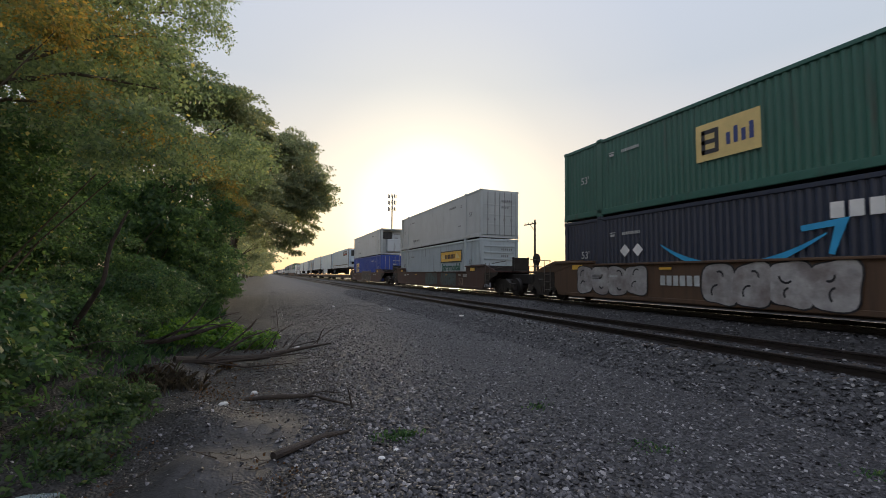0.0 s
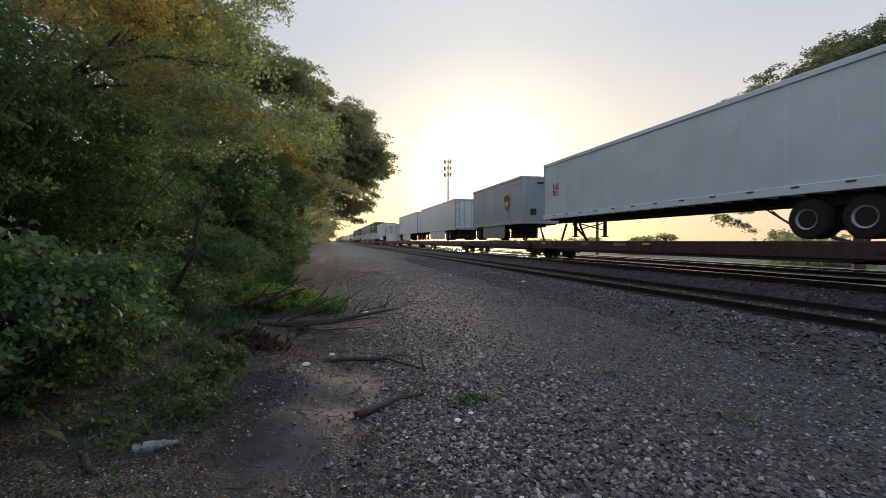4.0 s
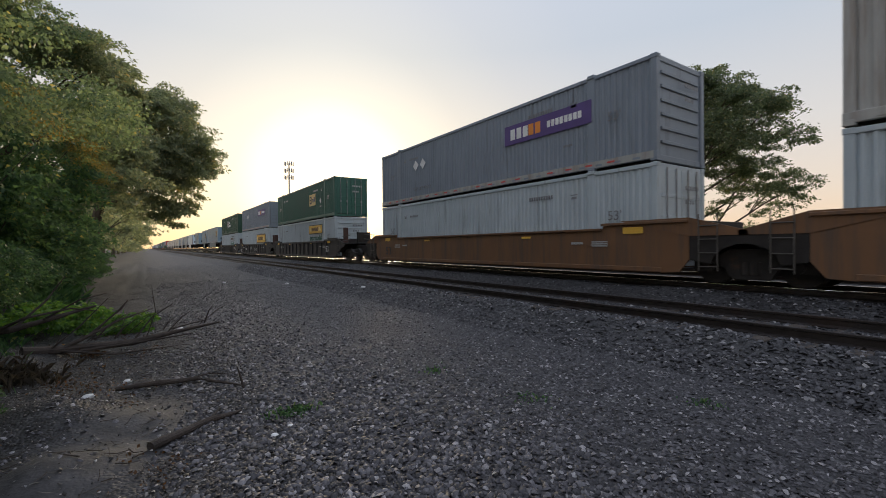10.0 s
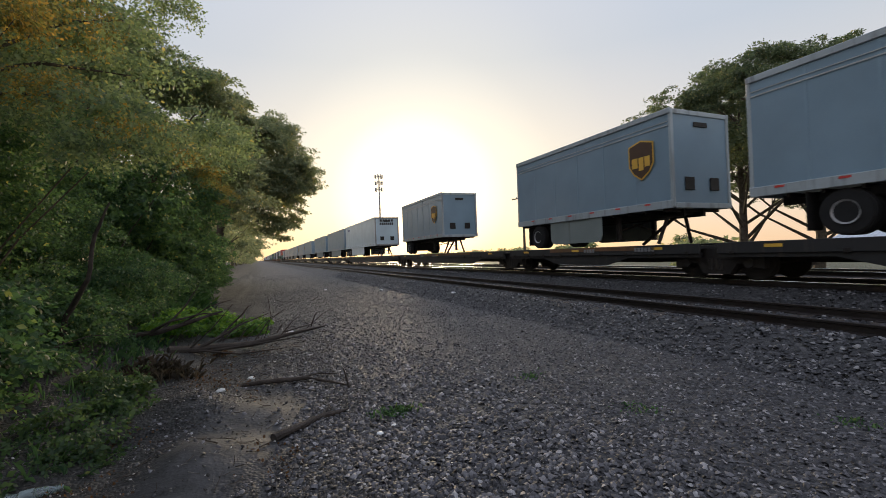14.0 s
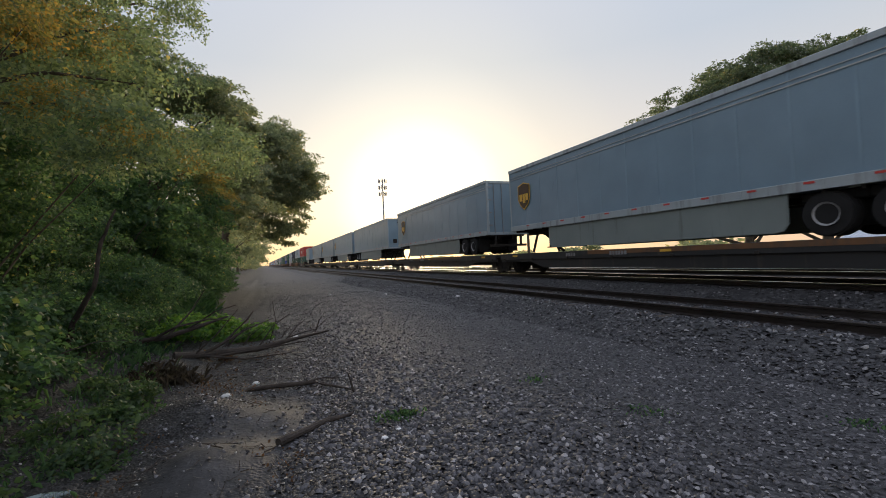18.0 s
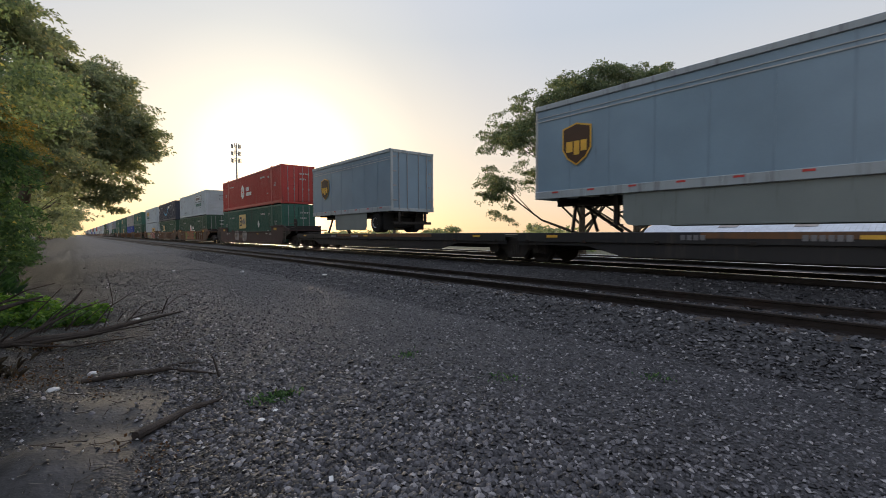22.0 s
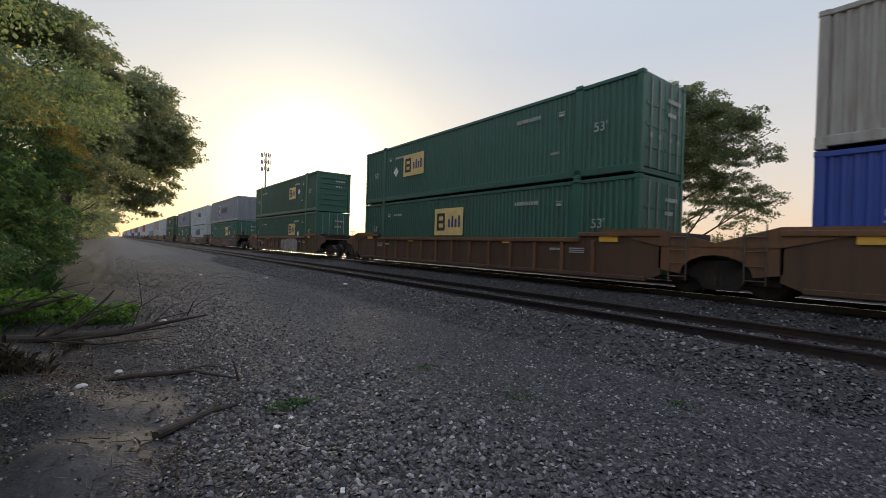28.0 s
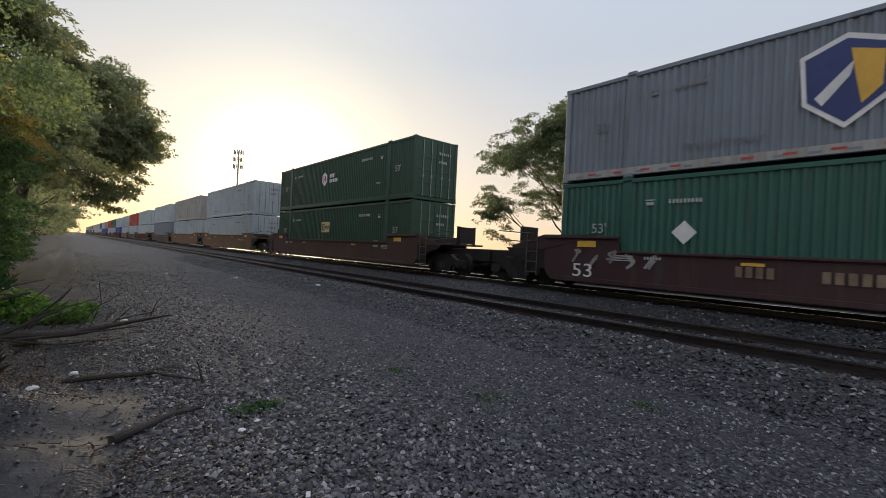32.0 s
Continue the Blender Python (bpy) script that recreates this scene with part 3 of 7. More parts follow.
def container_template(colour):
    """A 53 foot box: doors at its -y end, a ribbed wall at the other."""
    c = thing("container", "container", "container")
    hx, hy = BOX_W / 2, LENGTH / 2
    mt, steel = M[colour], M["steel"]
    short = 0.62 if colour == "smooth_reefer" else 0.0  # an open frame round the cooling unit at its +y end
    if colour.startswith("smooth"):
        # flat sheets with narrow seams
        side = bmesh.new()
        q = hy - short / 2
        box(side, 0.0, 0.03, -q + 0.15, q - 0.15, 0, BOX_H - 0.40)
        for k in range(12):
            y = -q + 0.7 + k * (2 * q - 1.4) / 11
            box(side, -0.006, 0.01, y - 0.03, y + 0.03, 0.02, BOX_H - 0.42)
    else:
        side = corrugated(LENGTH - 0.3, BOX_H - 0.40, 0.195, 0.042)
    me = finish(side, "side_panel", mt)
    share("side_panel", me, c, pose(-hx + 0.026, -short / 2, 0.27))
    share("side_panel", me, c, pose(hx - 0.026, -short / 2, 0.27, 0, 0, 180))
    bm = bmesh.new()
    box(bm, -0.05, 0.05, -hy, hy, 0, 0.22, 0.015)
    for k in range(26):
        y = -hy + 0.6 + k * (LENGTH - 1.2) / 25
        box(bm, -0.062, -0.045, y - 0.11, y + 0.11, 0.05, 0.11)
    low = finish(bm, "bottom_rail", mt)
    bm = bmesh.new()
    box(bm, -0.05, 0.05, -hy, hy, BOX_H - 0.14, BOX_H - 0.02, 0.015)
    top = finish(bm, "top_rail", mt)
    for s in (-1, 1):
        share("bottom_rail", low, c, pose(s * (hx - 0.05), 0, 0.06, 0, 0, 0 if s < 0 else 180))
        share("top_rail", top, c, pose(s * (hx - 0.05), 0, 0, 0, 0, 0 if s < 0 else 180))
    bm = bmesh.new()
    for x in (-hx + 0.095, hx - 0.095):
        box(bm, x - 0.09, x + 0.09, -0.09, 0.09, 0.005, BOX_H - 0.005, 0.02)
        for z in (0.07, BOX_H - 0.07):
            box(bm, x - 0.10, x + 0.10, -0.10, 0.10, z - 0.065, z + 0.065, 0.015)
    for z0, z1 in ((0.02, 0.18), (BOX_H - 0.17, BOX_H - 0.015)):
        box(bm, -hx + 0.12, hx - 0.12, -0.05, 0.05, z0, z1, 0.012)
    frame_end = finish(bm, "end_frame", mt)
    bm = bmesh.new()
    box(bm, -0.035, 0.06, -0.14, 0.14, 0.0, BOX_H - 0.02, 0.01)
    for z in (0.06, BOX_H - 0.03):
        box(bm, -0.065, 0.09, -0.13, 0.13, z - 0.06, z + 0.06, 0.02)
    post = finish(bm, "lifting_post", mt)
    for sy in (-1, 1):
        share("end_frame", frame_end, c, pose(0, sy * (hy - 0.1), 0))
        for sx in (-1, 1):
            share("lifting_post", post, c, pose(sx * (hx - 0.035), sy * (hy - 2.1), 0, 0, 0, 0 if sx < 0 else 180))
    bm = bmesh.new()
    box(bm, -hx + 0.08, hx - 0.08, -hy + 0.08, hy - 0.08, BOX_H - 0.10, BOX_H - 0.06)
    for k in range(30):
        y = -hy + 0.4 + k * (LENGTH - 0.8) / 29
        box(bm, -hx + 0.2, hx - 0.2, y - 0.12, y + 0.12, BOX_H - 0.06, BOX_H - 0.04)
    part("roof", bm, mt, c)
    bm = bmesh.new()
    box(bm, -hx + 0.08, hx - 0.08, -hy + 0.08, hy - 0.08, 0.10, 0.16)
    part("underframe", bm, steel, c)
    # two doors with lock rods
    for s in (-1, 1):
        bm = bmesh.new()
        x0, x1 = (0.012, hx - 0.19) if s > 0 else (-hx + 0.19, -0.012)
        box(bm, x0, x1, -hy + 0.03, -hy + 0.09, 0.2, BOX_H - 0.16, 0.01)
        for z in (0.75, 1.35, 1.95):
            box(bm, x0 + 0.05, x1 - 0.05, -hy + 0.01, -hy + 0.04, z, z + 0.10, 0.008)
        d = part("door", bm, mt, c)
        bm = bmesh.new()
        for f in (0.28, 0.72):
            x = x0 + (x1 - x0) * f
            bar(bm, (x, -hy, 0.16), (x, -hy, BOX_H - 0.12), 0.022)
            box(bm, x - 0.05, x + 0.05, -hy - 0.02, -hy + 0.03, 1.05, 1.18)
        part("lock_rod", bm, M["galvanised"], d, "steel lock rods")
    bm = bmesh.new()
    box(bm, -hx + (0.03 if short else 0.19), hx - (0.03 if short else 0.19), hy - short - 0.12, hy - short - 0.08, 0.1, BOX_H - 0.1)
    wall = part("end_wall", bm, mt, c)
    if short:
        bm = bmesh.new()
        box(bm, -0.95, 0.55, hy - short - 0.1, hy - 0.2, 0.35, 1.75, 0.05)
        box(bm, -0.95, 0.0, hy - short - 0.1, hy - 0.3, 1.75, 2.35, 0.05)
        unit = part("cooling_unit", bm, M["smooth_white"], c)
        bm = bmesh.new()
        box(bm, 0.02, 0.95, hy - short - 0.1, hy - 0.42, 1.8, 2.55, 0.03)
        part("grille", bm, M["black"], unit)
        for s in (-1, 1):
            bm = bmesh.new()
            bar(bm, (s * (hx - 0.08), hy - short - 0.05, 0.3), (s * (hx - 0.08), hy - 0.12, 1.45), 0.03)
            bar(bm, (s * (hx - 0.08), hy - 0.12, 1.45), (s * (hx - 0.08), hy - short - 0.05, 2.6), 0.03)
            part("frame_brace", bm, mt, c)
        CONTAINERS[colour] = c
        return c
    if colour == "dirty_white":
        bm = bmesh.new()
        box(bm, -0.13, 0.13, -0.03, 0.03, 0.2, BOX_H - 0.2, 0.015)
        rib = finish(bm, "end_rib", mt)
        for k in range(4):
            share("end_rib", rib, wall, pose(-0.78 + k * 0.52, hy - 0.06, 0))
        CONTAINERS[colour] = c
        return c
    bm = bmesh.new()
    box(bm, -hx + 0.3, hx - 0.3, -0.03, 0.03, 0, 0.09, 0.01)
    rib = finish(bm, "end_rib", mt)
    for k in range(6):
        share("end_rib", rib, wall, pose(0, hy - 0.06, 0.5 + k * 0.38))
    CONTAINERS[colour] = c
    return c


def plate(bm, y0, y1, z0, z1, t=0.006, y_shear=0.0):
    """A thin sheet on the near side; y falls towards the near end."""
    prism(bm, [(y0, z0), (y1, z0), (y1 + y_shear, z1), (y0 + y_shear, z1)], -t, 0.0)
    return bm


def sheet(name, parent, material, x, pieces, t=0.006, shear=0.0, label=""):
    bm = bmesh.new()
    for y0, y1, z0, z1 in pieces:
        plate(bm, y0, y1, z0, z1, t, shear)
    ob = part(name, bm, material, parent, label)
    ob.location.x = x
    return ob


def bars(parent, material, x, y, z, n, w, h, gap=0.35, name="marking", lean=0.0):
    """Plain bars that stand for a line of n unreadable characters, centred on y, z."""
    step = w * (1 + gap)
    return sheet(name, parent, material, x, [(y - n * step / 2 + i * step, y - n * step / 2 + i * step + w, z - h / 2, z + h / 2) for i in range(n)], shear=lean)


def shape(name, parent, material, x, outline, t=0.006, label=""):
    bm = bmesh.new()
    prism(bm, outline, -t, 0.0)
    ob = part(name, bm, material, parent, label)
    ob.location.x = x
    return ob


FACE = -BOX_W / 2 - 0.004  # the near side's outer skin


def logo_cream(c, y, z, s=1.0):
    """A cream panel with dark and blue blocks."""
    p = sheet("logo_panel", c, M["mark_cream"], FACE, [(y - 1.05 * s, y + 1.05 * s, z - 0.62 * s, z + 0.62 * s)])
    sheet("logo_mark", c, M["mark_black"], FACE - 0.008, [(y + 0.25 * s, y + 0.38 * s, z - 0.4 * s, z + 0.4 * s)] + [(y + 0.38 * s, y + 0.85 * s, z + k * s - 0.07 * s, z + k * s + 0.07 * s) for k in (-0.33, 0.0, 0.33)][:3] + [(y + 0.72 * s, y + 0.85 * s, z - 0.4 * s, z + 0.4 * s)])
    sheet("logo_mark", c, M["mark_blue"], FACE - 0.008, [(y - 0.85 * s + k * 0.24 * s, y - 0.85 * s + (k * 0.24 + 0.13) * s, z - 0.26 * s, z + (0.12 if k % 2 else 0.26) * s) for k in range(4)])


def logo_hex(c, y, z, s=1.0):
    """A white hexagon with two short lines of blocks."""
    shape("logo_hexagon", c, M["mark_white"], FACE, [(y + 0.62 * s * math.sin(a), z + 0.70 * s * math.cos(a)) for a in [k * math.tau / 6 for k in range(6)]])
    sheet("logo_mark", c, M["mark_red"], FACE - 0.008, [(y + 0.14 * s, y + 0.26 * s, z - 0.32 * s, z + 0.32 * s), (y - 0.26 * s, y - 0.14 * s, z - 0.32 * s, z + 0.32 * s), (y - 0.2 * s, y + 0.2 * s, z - 0.06 * s, z + 0.06 * s)])
    bars(c, M["mark_white"], FACE, y - 1.55 * s, z + 0.22 * s, 3, 0.26 * s, 0.36 * s)
    bars(c, M["mark_white"], FACE, y - 1.9 * s, z - 0.28 * s, 5, 0.26 * s, 0.34 * s)


def logo_smile(c, y, z, s=1.0):
    """A sky-blue curved arrow under a row of white blocks."""
    up, n = [], 18
    for i in range(n + 1):
        f = i / n
        up.append((y + (2.6 - 5.2 * f) * s, z + (-0.55 + 0.75 * (2 * f - 1) ** 2) * s))
    dn = [(a, b - (0.05 + 0.24 * math.sin(math.pi * i / n)) * s) for i, (a, b) in enumerate(up)]
    shape("logo_curve", c, M["mark_sky"], FACE, up + dn[::-1])
    shape("logo_arrowhead", c, M["mark_sky"], FACE, [(y - 2.0 * s, z + 0.42 * s), (y - 3.1 * s, z + 0.55 * s), (y - 2.75 * s, z - 0.40 * s), (y - 2.62 * s, z - 0.36 * s), (y - 2.78 * s, z + 0.34 * s), (y - 2.02 * s, z + 0.26 * s)])
    bars(c, M["mark_white"], FACE, y - 3.6 * s, z + 0.75 * s, 5, 0.3 * s, 0.42 * s)


def logo_panel_yellow(c, y, z, s=1.0, word=None, panel="mark_yellow"):
    """A black-framed yellow panel with a line of dark blocks, a word in plain type below."""
    sheet("logo_frame", c, M["mark_black"], FACE, [(y - 2.1 * s, y + 2.1 * s, z - 0.46 * s, z + 0.46 * s)])
    sheet("logo_panel", c, M[panel], FACE - 0.008, [(y - 2.02 * s, y + 2.02 * s, z - 0.38 * s, z + 0.38 * s)])
    bars(c, M["mark_brown"], FACE - 0.016, y + 0.2 * s, z, 7, 0.22 * s, 0.34 * s)
    field = "mark_cream" if panel == "mark_yellow" else "code_dark"
    shape("logo_mark", c, M[field], FACE - 0.016, [(y + 1.1 * s, z - 0.16 * s), (y + 1.8 * s, z - 0.16 * s), (y + 1.75 * s, z + 0.2 * s), (y + 1.3 * s, z + 0.12 * s)])
    shape("logo_mark", c, M[field], FACE - 0.016, [(y - 1.8 * s, z - 0.16 * s), (y - 1.0 * s, z - 0.16 * s), (y - 1.15 * s, z + 0.28 * s), (y - 1.5 * s, z + 0.1 * s)])
    if word:
        lettering("Intermodal", 0.75 * s, M[word], c, FACE - 0.002, y, z - 0.86 * s, stretch=1.12, bold=0.018)


def logo_purple(c, y, z, s=1.0):
    sheet("logo_panel", c, M["mark_purple"], FACE, [(y - 2.3 * s, y + 2.3 * s, z - 0.42 * s, z + 0.42 * s)])
    bars(c, M["mark_white"], FACE - 0.008, y + 1.45 * s, z, 3, 0.28 * s, 0.46 * s)
    bars(c, M["mark_orange"], FACE - 0.008, y + 0.55 * s, z, 2, 0.28 * s, 0.46 * s)
    bars(c, M["mark_white"], FACE - 0.008, y - 1.0 * s, z, 8, 0.16 * s, 0.26 * s)


def logo_shield(c, y, z, s=1.0, shield=True):
    """A blue and gold shield with slanted blue blocks beside it."""
    if shield:
        o = [(y + 0.55 * s, z + 0.45 * s), (y, z + 0.68 * s), (y - 0.55 * s, z + 0.45 * s), (y - 0.5 * s, z - 0.3 * s), (y, z - 0.72 * s), (y + 0.5 * s, z - 0.3 * s)]
        shape("logo_shield", c, M["mark_white"], FACE, [(y + (a - y) * 1.14, z + (b - z) * 1.14) for a, b in o])
        shape("logo_shield", c, M["mark_blue"], FACE - 0.008, o)
        shape("logo_mark", c, M["mark_yellow"], FACE - 0.016, [(y - 0.05 * s, z + 0.5 * s), (y - 0.46 * s, z + 0.36 * s), (y - 0.44 * s, z - 0.2 * s), (y - 0.2 * s, z - 0.45 * s), (y - 0.12 * s, z)])
        shape("logo_mark", c, M["mark_white"], FACE - 0.016, [(y + 0.4 * s, z - 0.25 * s), (y + 0.3 * s, z - 0.4 * s), (y - 0.05 * s, z + 0.05 * s), (y - 0.1 * s, z + 0.3 * s)])
    for i in range(5):
        y0 = y - (1.0 + i * 0.62) * s
        shape("logo_block", c, M["mark_blue"], FACE, [(y0, z - 0.30 * s), (y0 - 0.46 * s, z - 0.30 * s), (y0 - 0.56 * s, z + 0.32 * s), (y0 - 0.12 * s, z + 0.32 * s)])


def logo_brown(c, y, z, s=1.0, x=None):
    """A brown shield with a gold rim and pale blocks."""
    x = FACE if x is None else x
    o = [(y + 0.62 * s, z + 0.62 * s), (y, z + 0.78 * s), (y - 0.62 * s, z + 0.62 * s), (y - 0.62 * s, z - 0.2 * s), (y - 0.4 * s, z - 0.55 * s), (y, z - 0.82 * s), (y + 0.4 * s, z - 0.55 * s), (y + 0.62 * s, z - 0.2 * s)]
    shape("logo_rim", c, M["mark_yellow"], x, o)
    shape("logo_shield", c, M["mark_brown"], x - 0.008, [(y + (a - y) * 0.9, z + (b - z) * 0.92) for a, b in o])
    sheet("logo_mark", c, M["mark_yellow"], x - 0.016, [(y + 0.16 * s, y + 0.44 * s, z - 0.3 * s, z + 0.1 * s), (y - 0.13 * s, y + 0.1 * s, z - 0.42 * s, z + 0.1 * s), (y - 0.44 * s, y - 0.19 * s, z - 0.3 * s, z + 0.1 * s)])


def diamonds(c, y, z, s=0.3, n=2):
    for i in range(n):
        q = y - i * s * 2.6
        shape("warning_diamond", c, M["mark_white"], FACE, [(q + s, z), (q, z + s), (q - s, z), (q, z - s)])


def codes(c, dark):
    """The small lines of lettering that every box carries near its ends, too small to read."""
    m = M["code_dark"] if dark else M["code_pale"]
    h = LENGTH / 2
    bars(c, m, FACE, -h + 4.2, BOX_H - 0.62, 10, 0.075, 0.13, 0.5, name="code_line")["kind"] = "stuff"
    bars(c, m, FACE, h - 3.6, BOX_H - 0.70, 9, 0.06, 0.10, 0.5, name="code_line")["kind"] = "stuff"
    bars(c, m, FACE, -h + 3.0, 0.95, 5, 0.05, 0.08, 0.5, name="code_line")["kind"] = "stuff"
    for e in (-1, 1):
        lettering("53'", 0.40, m, c, FACE, e * (h - 1.3), 1.5)
        sheet("code_plate", c, m, FACE, [(e * (h - 2.75) - 0.13, e * (h - 2.75) + 0.13, BOX_H - 0.66, BOX_H - 0.63), (e * (h - 2.75) - 0.1, e * (h - 2.75) + 0.1, BOX_H - 0.78, BOX_H - 0.70)])["kind"] = "stuff"
    if dark:
        lettering("TOP LIFT ONLY", 0.24, m, c, FACE, h - 4.4, 0.62)
    # lines on the front end
    for z, n in ((BOX_H - 0.7, 6), (BOX_H - 1.1, 4)):
        bm = bmesh.new()
        for i in range(n):
            box(bm, 0.1 + i * 0.13, 0.1 + i * 0.13 + 0.075, -h - 0.032, -h - 0.026, z, z + 0.12)
        part("code_line", bm, m, c)["kind"] = "stuff"


CONTAINER_WORDS = {
    "green": "green corrugated container with pale code lines", "dark_green": "dark green corrugated steel container", "navy": "dark navy corrugated container",
    "white": "white corrugated steel container", "smooth_white": "pale smooth-sided container with narrow seams", "dirty_white": "weathered off-white container with rusty stains", "smooth_reefer": "weathered smooth-sided container with an open cooling-unit frame", "grey": "grey corrugated container",
    "red": "red corrugated container with white marks", "blue": "blue corrugated steel container"}


def container(colour, u, z, flip, marks=(), detail=True):
    """One box with its middle u metres along the train, its floor z above the rails."""
    if colour not in CONTAINERS:
        container_template(colour)
    c = copy_thing(CONTAINERS[colour], pose(TRAIN_X, u, RAIL_Z + z, 0, 0, 0))
    c.name = "container"
    where = "stacked on another container" if z > 2 else "seated in a well car"
    tagged(c, CONTAINER_WORDS[colour] + ", " + where, "container", "containers on the train")
    if flip:
        for o in c.children:
            o.matrix_basis = pose(0, 0, 0, 0, 0, 180) @ o.matrix_basis
    if detail:
        codes(c, colour in ("white", "smooth_white", "smooth_reefer", "dirty_white", "grey"))
    if colour == "grey" and detail:
        h = LENGTH / 2
        sheet("pale_strip", c, M["dirty_white"], FACE, [(-h + 0.1, h - 0.1, 0.075, 0.275)])
        sheet("reflector", c, M["mark_red"], FACE - 0.008, [(-h + 0.5 + k * 0.78, -h + 0.75 + k * 0.78, 0.15, 0.20) for k in range(20) if k % 5])["kind"] = "stuff"
    for f, *args in marks:
        f(c, *args)
    MOVING.append((c, u))
    return c


WHEEL = {}


def truck(parent, y):
    """A freight truck: two cast side frames, a bolster, springs and four wheels on two axles."""
    if not WHEEL:
        bm = bmesh.new()
        drum(bm, (0, 0, 0), (1, 0, 0), 0.44, 0.13, 28)
        drum(bm, (0.075, 0, 0), (1, 0, 0), 0.48, 0.03, 28)
        drum(bm, (-0.08, 0, 0), (1, 0, 0), 0.16, 0.08, 16)
        WHEEL["wheel"] = finish(bm, "wheel", M["steel"])
        bm = bmesh.new()
        prism(bm, [(-1.25, 0.32), (-1.25, 0.62), (-0.75, 0.66), (-0.45, 0.86), (0.45, 0.86), (0.75, 0.66), (1.25, 0.62), (1.25, 0.32), (0.95, 0.34), (0.85, 0.5), (0.55, 0.42), (0.38, 0.16), (-0.38, 0.16), (-0.55, 0.42), (-0.85, 0.5), (-0.95, 0.34)], -0.09, 0.09)
        for s in (-0.16, 0, 0.16):
            drum(bm, (-0.05, s, 0.42), (0, 0, 1), 0.07, 0.3, 10)
        for s in (-0.89, 0.89):
            drum(bm, (-0.08, s, 0.46), (1, 0, 0), 0.13, 0.12, 14)
        WHEEL["frame"] = finish(bm, "side_frame", M["steel"])
        bm = bmesh.new()
        box(bm, -1.1, 1.1, -0.22, 0.22, 0.55, 0.85, 0.03)
        for s in (-0.89, 0.89):
            bar(bm, (-0.8, s, 0.46), (0.8, s, 0.46), 0.08, 10)
        WHEEL["bolster"] = finish(bm, "truck", M["steel"])
    t = share("truck", WHEEL["bolster"], parent, pose(0, y, 0))
    for s in (-1, 1):
        share("side_frame", WHEEL["frame"], t, pose(s * 1.02, 0, 0, 0, 0, 0 if s < 0 else 180))
        for q in (-0.89, 0.89):
            share("wheel", WHEEL["wheel"], t, pose(s * HALF_GAUGE, q, 0.46, 0, 0, 0 if s < 0 else 180))
    return t


WELL_WORDS = {
    "orange": "faded orange well car with smooth sides", "rust": "rust-brown well car", "brown": "rusty brown well car with sprayed marks", "maroon": "dark maroon well car with sprayed marks",
    "black": "black ribbed well car", "ribbed": "dull orange ribbed well car", "ribbed_black": "black ribbed well car with white marks"}


